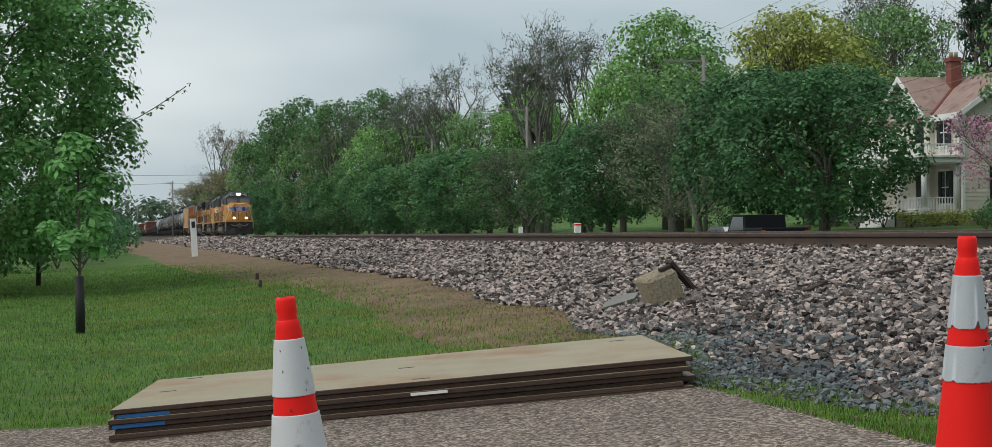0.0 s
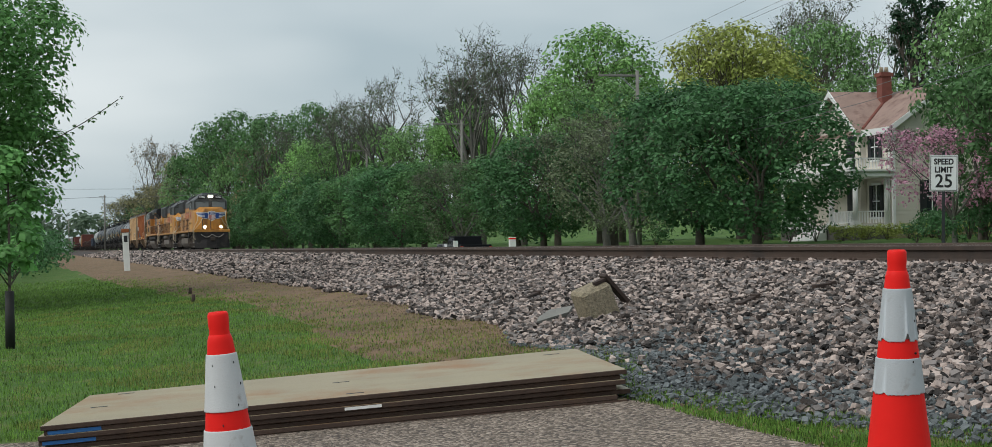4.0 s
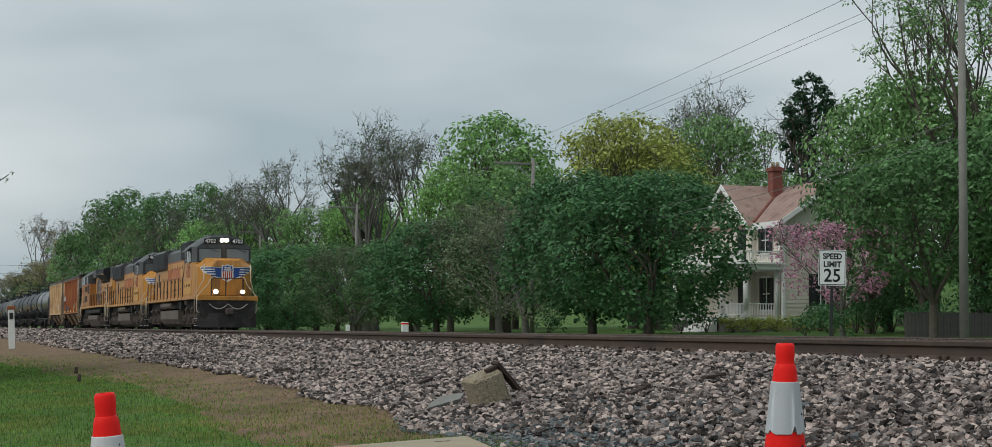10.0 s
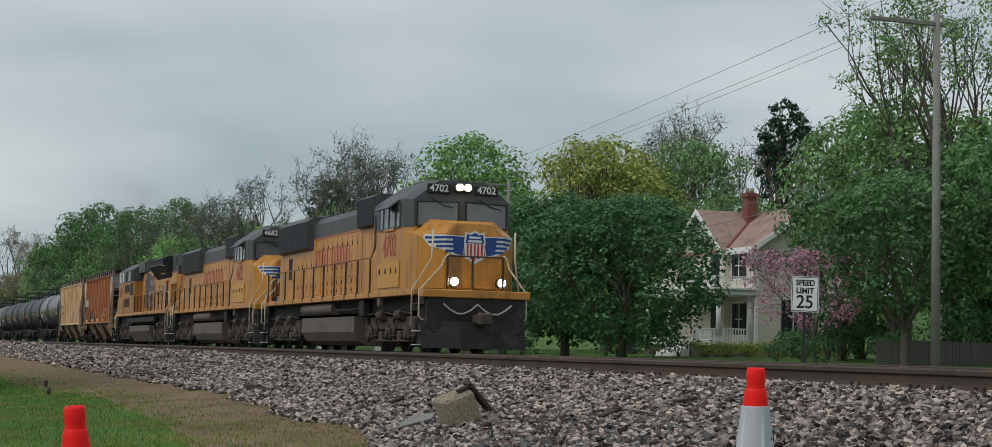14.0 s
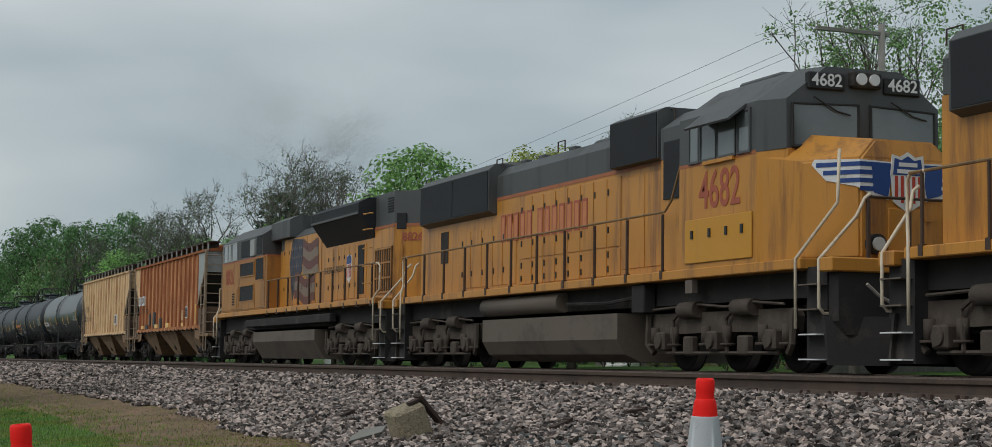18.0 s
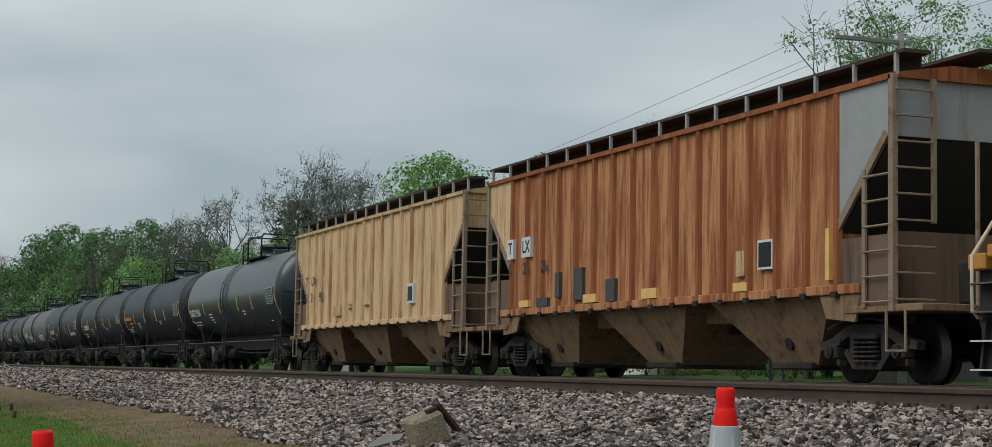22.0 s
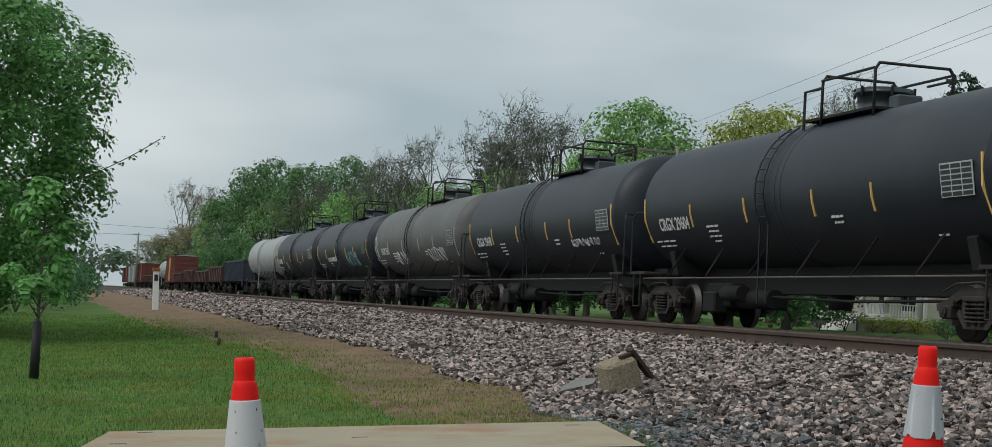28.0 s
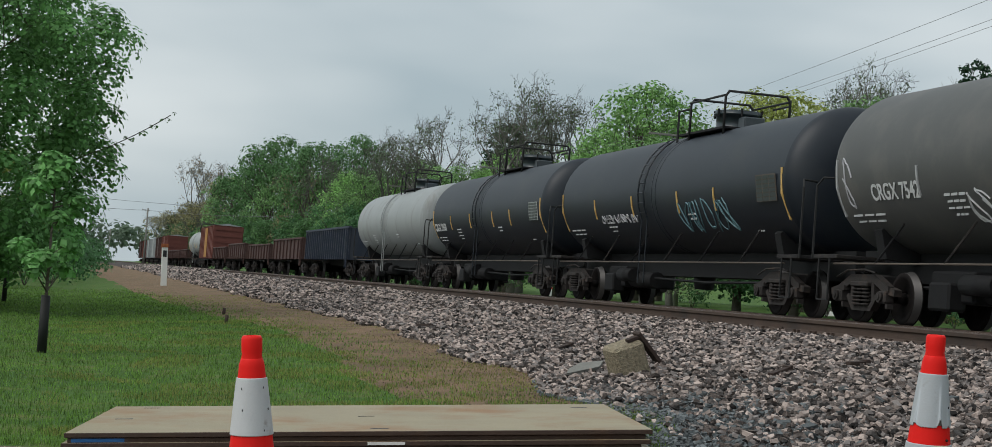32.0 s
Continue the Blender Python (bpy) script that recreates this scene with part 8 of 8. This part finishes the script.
put(small, 38.6, 60.0, 1.0, 250, 1.15)
drop(*mid, dusk, *light, yellow, olive, *bare, pale, fir, redbud, big, small, leafy)


# ---- shrubs ----
def shrub(name, seed, h, w, leaf, size, n, label):
    rng = random.Random(seed)
    t = thing(name, pose(0, 0, 0), label, "shrub", "shrubs")
    limb_mesh("brushwood", [(Vector((0, 0, -0.05)), Vector((w * 0.4 * math.cos(a), w * 0.4 * math.sin(a), h * 0.7)), 0.03, 0.01) for a in (0.3, 1.7, 2.9, 4.1, 5.3)], M_BARK, t, 5)
    cs = [(Vector((w * 0.7 * rng.uniform(-1, 1), w * 0.7 * rng.uniform(-1, 1), h * rng.uniform(0.15, 0.85))), w * rng.uniform(0.25, 0.45)) for _ in range(n)]
    leaf_cloud("leaves", rng, cs, size, 55, leaf, t)
    return t


sh_y = shrub("shrub", 1, 0.8, 0.9, M_LEAF_YEL, 0.10, 16, "low yellow-green clipped shrub by the porch")
sh_d = shrub("shrub", 2, 1.6, 1.2, M_LEAF_DARK, 0.13, 18, "rounded dark green bush")
for k in range(7):
    put(sh_y, 40.2 + 0.75 * k, 80.2 - 0.9 * k, 1.0, 40 * k)
for x, y, s in ((39.6, 82.2, 1.0), (38.4, 82.8, 0.9), (37.6, 84.5, 0.8), (44.5, 79.5, 0.9), (46.5, 78.5, 1.0), (41.0, 72.0, 0.9), (36.5, 66.0, 0.7), (33.2, 58.0, 0.8), (36.2, 57.0, 0.9), (34.4, 92.0, 0.8)):
    put(sh_d, x, y, s, x * 40)
for x, y, s in ((40.2, 68.0, 1.2), (41.6, 69.0, 1.5), (43.0, 69.5, 1.4), (39.0, 64.5, 0.9), (40.8, 64.8, 1.2)):
    put(sh_d, x, y, s, x * 70, s * 1.25, "tall dark green bush beside the house")
sh_l = shrub("shrub", 3, 2.6, 2.4, M_LEAF_DARK, 0.17, 34, "dense dark green hedge shrub at the lawn's edge")
for x, y, s in ((-4.6, 55, 0.85), (-3.0, 58, 0.8), (-1.5, 62, 0.8), (-6.5, 54, 0.9), (-0.7, 70, 0.8), (-0.2, 80, 0.85), (0.2, 92, 0.9), (0.4, 106, 0.9), (-9, 56, 1.0), (-12, 58, 1.0), (-2.4, 74, 1.0), (-2, 90, 1.1), (-2, 108, 1.2)):
    put(sh_l, x, y, s, x * 50, s * (1.1 if y < 66 else 0.95))
for i, (x, y, s) in enumerate(((40.0, 57.5, 0.8), (42.4, 58.6, 0.95), (44.8, 60.0, 1.0), (47.5, 60.8, 1.1), (50.5, 61.5, 1.2), (46.0, 54.5, 1.0), (49.0, 55.5, 1.1), (53.5, 60.0, 1.2), (52.0, 68.0, 1.3), (56.5, 67.0, 1.4))):
    put(sh_l, x, y, s, 50 * i, s * 1.1, "dense dark green bushes behind the board fence")
drop(sh_y, sh_d, sh_l)

# ---- the trees on the lawn ----
lawn = tree("lawn_tree", 95, 7.6, 4.2, M_LEAF_LAWN, 0.115, 215, "large leafy green tree at the lawn's edge", fill=260, trunk_h=0.16, low=0.05, clump=0.72, bare=0.15, shape=6.0)
put(lawn, -3.35, 35.0, 1.0, 35, 0.95)
put(lawn, -7.4, 43.0, 1.0, 150)
drop(lawn)


def sapling(x, y, seed, h, w, low, leaf, guard, label, lean):
    rng = random.Random(seed)
    t = thing("sapling", pose(x, y, land(x, y), 0, lean, 0), label, "tree", "saplings on the lawn")
    limbs = [(Vector((0, 0, -0.1)), Vector((0.02, 0, h * 0.9)), 0.028, 0.01)]
    cs = []
    for k in range(26):
        a, u = rng.uniform(0, 6.28), rng.uniform(0, 1)
        z = low + (h - low) * u
        r = w * (1 - 0.55 * u) * rng.uniform(0.35, 1.0)
        p = Vector((r * math.cos(a), r * math.sin(a), z))
        limbs.append((Vector((0.01, 0, z - 0.25 * (1 - u))), p, 0.012, 0.005))
        cs.append((p, w * rng.uniform(0.22, 0.36)))
    limb_mesh("trunk", limbs, M_BARK, t, 6)
    leaf_cloud("crown", rng, cs, 0.095, 90, leaf, t)
    part("trunk_guard", bm_cyl((0, 0, 0), (0.005, 0, guard), 0.055, 0.05, 12), M_RUBBER, t, "black plastic trunk guard")
    return t


sapling(-0.235, 20.05, 5, 2.2, 0.50, 0.85, M_LEAF_LAWN, 0.65, "young tree with big fresh leaves and a black trunk guard", -0.8)
sapling(-1.38, 40.0, 6, 3.4, 1.0, 1.3, M_LEAF_YEL, 1.0, "young yellow-green tree with a black trunk guard", 1)
# one long twig that reaches out of the lawn tree, with leaves in rows on side sprigs
tw = thing("branch", pose(0, 0, 0), "thin leafy branch of the lawn tree against the sky", "branch")
rng = random.Random(8)
pts = [Vector((-0.9 + 0.215 * i, 34.5, 2.75 + 0.055 * i + 0.0045 * i * i)) for i in range(13)]
part("twig", bm_rod(pts, 0.009, 5), M_BARK, tw)
cs = []
for i, p in enumerate(pts):
    for s in (-1, 1):
        cs.append((p + Vector((0.05 * s, 0, -0.04 + 0.07 * s)), 0.09 - 0.003 * i))
leaf_cloud("leaves", rng, cs, 0.075, 7, M_LEAF_MID, tw)

# ---- far wooded ridge ----
rng = random.Random(9)
# distance haze is mixed into this gray-green leaf colour
M_RIDGE = leaf_mat("distant_wood", (0.105, 0.15, 0.10), 0.25)
back = thing("far_woods", pose(0, 0, 0), "far green woods that close the view behind the houses", "woods", kind="stuff")
leaf_cloud("canopy", rng, [(Vector((72 + 14 * rng.random() + 0.05 * y, y, rng.uniform(0.5, 9.0))), rng.uniform(1.8, 3.0)) for y in range(-20, 330, 2) for _ in range(3)], 0.95, 30, M_LEAF_DARK, back)
ridge = thing("wooded_ridge", pose(0, 0, 0), "wooded ridge tinted gray-green for haze at the end of the track", "woods", kind="stuff")
leaf_cloud("canopy", rng, [(Vector((x + rng.uniform(-8, 8), 950 + rng.uniform(-40, 40), 7 + 6 * noise.noise((x * 0.01, 0, 0)) + rng.uniform(0, 12))), rng.uniform(7, 12)) for x in range(-260, 330, 5) for _ in range(2)], 3.4, 42, M_RIDGE, ridge)


# ---- ballast stones, ties, grass ----
def stone_shape(rng):
    """A rough angular stone as vertices and triangles: a block with its corners pushed about."""
    k = (rng.uniform(0.7, 1.2), rng.uniform(0.55, 0.9), rng.uniform(0.38, 0.68))
    vs = [tuple((i - 0.5) * 1.5 * q * rng.uniform(0.55, 1.25) for i, q in zip(c, k)) for c in ((0, 0, 0), (1, 0, 0), (1, 1, 0), (0, 1, 0), (0, 0, 1), (1, 0, 1), (1, 1, 1), (0, 1, 1))]
    quads = ((3, 2, 1, 0), (4, 5, 6, 7), (0, 1, 5, 4), (1, 2, 6, 5), (2, 3, 7, 6), (3, 0, 4, 7))
    fs = [t for a, b, c, d in quads for t in ((a, b, c), (a, c, d))]
    return np.array(vs), fs


srng = random.Random(21)
SHAPES = [stone_shape(srng) for _ in range(10)]
TURNED = [sv @ np.array(Euler((srng.uniform(-0.6, 0.6), srng.uniform(-0.6, 0.6), srng.uniform(0, 6.28))).to_matrix()).T for sv, sf in SHAPES for _ in range(24)]


def stone_field(name, spots, material, parent, label=""):
    """Many stones joined into one mesh. spots: (x, y, z, radius)."""
    spots = np.array(spots)
    k = len(spots)
    which = np.array([srng.randrange(len(TURNED)) for _ in range(k)])
    verts = (np.array(TURNED)[which] * spots[:, 3, None, None] + spots[:, None, :3]).reshape(-1, 3)
    tri = (np.array(SHAPES[0][1])[None] + 8 * np.arange(k)[:, None, None]).reshape(-1)
    me = bpy.data.meshes.new(name)
    me.vertices.add(len(verts))
    me.vertices.foreach_set("co", verts.reshape(-1))
    me.loops.add(len(tri))
    me.loops.foreach_set("vertex_index", tri)
    me.polygons.add(len(tri) // 3)
    me.polygons.foreach_set("loop_start", np.arange(0, len(tri), 3))
    me.update(calc_edges=True)
    me.shade_flat()
    me.materials.append(material)
    ob = new(name, me)
    ob.parent = parent
    return tagged(ob, label, kind="stuff")


def bank(y0, y1, per, r0, r1, x0=None, x1=8.5):
    """Spots on the ballast bank between y0 and y1, split into pale stones and slate at the foot."""
    pale_, gray_, slate_ = [], [], []
    n = int((y1 - y0) * 4.2 * per)
    for _ in range(n):
        y = srng.uniform(y0, y1)
        t = toe(y)
        x = srng.uniform(t - 0.25, x1)
        r = srng.uniform(r0, r1)
        inner = (x - t) / 1.75 + 0.55 * noise.noise((x * 0.8, y * 0.5, 9))
        near = max(0.0, 1 - max(0.0, y - 11) / 4)
        low = srng.random() < 0.95 * near * max(0.0, 1 - inner)
        if x < t - 0.2 and not low:
            continue
        if low:
            r *= 0.68
        (slate_ if low else pale_ if srng.random() < 0.62 else gray_).append((x, y, land(x, y) + r * srng.uniform(0.0, 1.1), r))
    return pale_, gray_, slate_


ballast = thing("ballast", pose(0, 0, 0), "heaped pinkish gray ballast stones with blue-gray slate at the foot", "ballast", kind="structure")
for y0, y1, per, r0, r1 in ((4.6, 7.0, 1000, 0.013, 0.038), (7.0, 14.0, 1080, 0.013, 0.038), (14.0, 24.0, 720, 0.017, 0.040), (24.0, 45.0, 260, 0.026, 0.050), (45.0, 95.0, 50, 0.05, 0.08), (95.0, 190.0, 12, 0.08, 0.13)):
    a, g, b = bank(y0, y1, per, r0, r1)
    stone_field("stones", a, M_STONE, ballast, "pinkish ballast stones")
    stone_field("stones", g, M_STONE_G, ballast, "gray ballast stones")
    if len(b) > 40:
        stone_field("stones", b, M_SLATE, ballast, "small blue-gray crushed slate")
bed = [(srng.uniform(8.4, 17.4), y, 0.84 + srng.uniform(-0.02, 0.03), srng.uniform(0.03, 0.055)) for y in [srng.uniform(6, 60) for _ in range(9000)]]
stone_field("stones", bed, M_STONE, ballast, "ballast between the rails")
scatter = []
for _ in range(1500):
    y = srng.uniform(5.0, 24)
    x = toe(y) - abs(srng.gauss(0, 0.3))
    scatter.append((x, y, land(x, y) + 0.01, srng.uniform(0.004, 0.013)))
for _ in range(1300):
    y = 11.5 + 34 * srng.random() ** 1.6
    x = srng.uniform(1.6, toe(y))
    if cover(x, y) == 1:
        scatter.append((x, y, land(x, y) + 0.004, srng.uniform(0.004, 0.014)))
scatter = [q for q in scatter if cover(q[0], q[1]) != 3]
stone_field("stones", scatter, M_CLOD, ballast, "stray stones in the grass")
stone_meshes = []
for k, (sv, sf) in enumerate(SHAPES):
    me = bpy.data.meshes.new("stone")
    me.from_pydata([tuple(v) for v in sv.tolist()], [], sf)
    me.materials.append(M_STONE if k % 4 else M_SLATE)
    stone_meshes.append(me)
for k in range(300):
    y = srng.uniform(8.8, 13.5)
    x = srng.uniform(toe(y) + 0.2, toe(y) + 2.4)
    r = srng.uniform(0.03, 0.052)
    o = again("stone", stone_meshes[k % 10], ballast, Matrix.Translation((x, y, land(x, y) + r * 0.55)) @ Euler((srng.uniform(-0.4, 0.4), srng.uniform(-0.4, 0.4), srng.uniform(0, 6.28))).to_matrix().to_4x4() @ Matrix.Diagonal((r, r, r, 1)))

# ties with plates and spikes
ties = thing("track_ties", pose(0, 0, 0), "creosoted wooden ties half buried in ballast", "railway ties", kind="structure")
tie_me = mesh_of("tie", bm_box(-1.3, 1.3, -0.11, 0.11, 0.0, 0.17, 0.012), M_TIE)
bm = bmesh.new()
box(bm, -0.18, 0.18, -0.1, 0.1, 0.0, 0.018, 0.003)
for s in (-1, 1):
    for t in (-0.06, 0.06):
        box(bm, s * 0.095 - 0.018, s * 0.095 + 0.018, t - 0.018, t + 0.018, 0.018, 0.055)
plate_me = mesh_of("tie_plate", bm, M_RAIL)
for k in range(150):
    y = 7.0 + 0.5 * k
    tie = again("tie", tie_me, ties, pose(NEAR_X, y, 0.672, 0, 0, srng.uniform(-1, 1)))
    again("tie_plate", plate_me, tie, pose(-GAUGE / 2 - 0.037, 0, 0.166))
for k in range(90):
    y = 7.0 + 0.5 * k
    again("tie", tie_me, ties, pose(FAR_X, y, 0.672, 0, 0, srng.uniform(-1, 1)))


def blades(name, material, label, n, area, keep, h0, h1):
    """Single grass blades: narrow bent triangles, thicker near the camera."""
    rng_ = random.Random(len(name) + n)
    verts, faces = [], []
    x0, x1, y0, y1 = area
    while len(faces) < n:
        u = rng_.random()
        y = y0 + (y1 - y0) * u ** 1.7
        x = rng_.uniform(x0, x1) + 0.02 * y * (rng_.random() - 0.7)
        if not keep(x, y):
            continue
        z = land(x, y)
        far = 1 + (y - y0) * 0.05
        h, w, a = rng_.uniform(h0, h1), 0.0035 * far, rng_.uniform(0, 6.28)
        b, l = rng_.uniform(0, 6.28), rng_.uniform(0.1, 0.6) * h
        i = len(verts)
        verts += [(x - w * math.cos(a), y - w * math.sin(a), z - 0.01), (x + w * math.cos(a), y + w * math.sin(a), z - 0.01), (x + l * math.cos(b), y + l * math.sin(b), z + h)]
        faces.append((i, i + 1, i + 2))
    me = bpy.data.meshes.new(name)
    me.from_pydata(verts, [], faces)
    me.materials.append(material)
    return tagged(new(name, me), label, "grass", kind="stuff")


def patchy(x, y, reach):
    """Grass that thins out past the lawn's edge into the bare dirt."""
    c = cover(x, y)
    if c == 0:
        return True
    return c == 1 and cover(x - reach, y) == 0 and noise.noise((x * 5, y * 3, 4)) > -0.05


brng = random.Random(77)
blades("grass", M_BLADE, "short green mown lawn grass", 150000, (-4.0, 4.0, 10.2, 62.0), lambda x, y: y < 40 + 22 * brng.random() and patchy(x, y, 1.5 * brng.random() ** 1.4), 0.014, 0.046)
blades("grass_verge", M_BLADE, "thin grass along the gravel", 24000, (2.8, 4.6, 4.8, 15.5), lambda x, y: 3.12 < x < toe(y) + 0.12 * brng.random() and cover(x, y) != 3 and y < 11.2 + 3.0 * brng.random() ** 4 and (noise.noise((x * 3, y * 3, 1)) > -0.25 or brng.random() < 0.3), 0.012, 0.036)
blades("dry_grass", M_BLADE_DRY, "yellow dry grass at the dirt's edge", 34000, (0.0, 4.6, 10.8, 30.0), lambda x, y: (cover(x, y) == 0 or patchy(x, y, 1.2 * brng.random())) and noise.noise((x * 1.3, y * 0.7, 2)) > 0.12 - 0.30 * (0.8 < x < 4.2 and y < 15) - 0.5 * (1.2 < x < 3.6 and y < 12.2), 0.012, 0.04)
blades("weeds", M_BLADE_DRY, "sparse dead weeds on the bare dirt", 9000, (1.8, 5.2, 13.0, 50.0), lambda x, y: cover(x, y) == 1 and noise.noise((x * 2, y * 1.1, 6)) > -0.1, 0.008, 0.03)
blades("verge_weeds", M_BLADE_DRY, "dry weeds along the gravel's foot", 7000, (2.9, 5.4, 4.8, 18.0), lambda x, y: 3.12 < x and cover(x, y) in (0, 1), 0.01, 0.03)


def train_y(t):
    """Where the front of the leading locomotive is, in metres along the track."""
    u = (t - 16) / 16
    return 22.198 - 173.218 * u - 10.546 * u ** 2 + 4.413 * u ** 3 + 3.783 * u ** 4 - 4.213 * u ** 5


PICKUP_Y, PICKUP_V = 67.0, 9.3


def motions():
    for car, off in TRAIN:
        walk(car, [(t / 2, pose(FAR_X, train_y(t / 2) + off, RAIL_Z)) for t in range(0, 65)])
    # the sedan and the pickup drive away along the street and out of sight behind the trees
    walk(sedan, [(t, pose(25.9, 70.9 + 9.6 * t, land(25.5, 90) + 0.02, 0, 0, 180)) for t in (0, 4, 8, 12, 16, 20, 24, 28, 32)])
    walk(pickup, [(t, pose(25.5, PICKUP_Y + PICKUP_V * t, land(25.5, 90) + 0.02, 0, 0, 180)) for t in (0, 4, 8, 12, 16, 20, 24, 28, 32)])


motions()
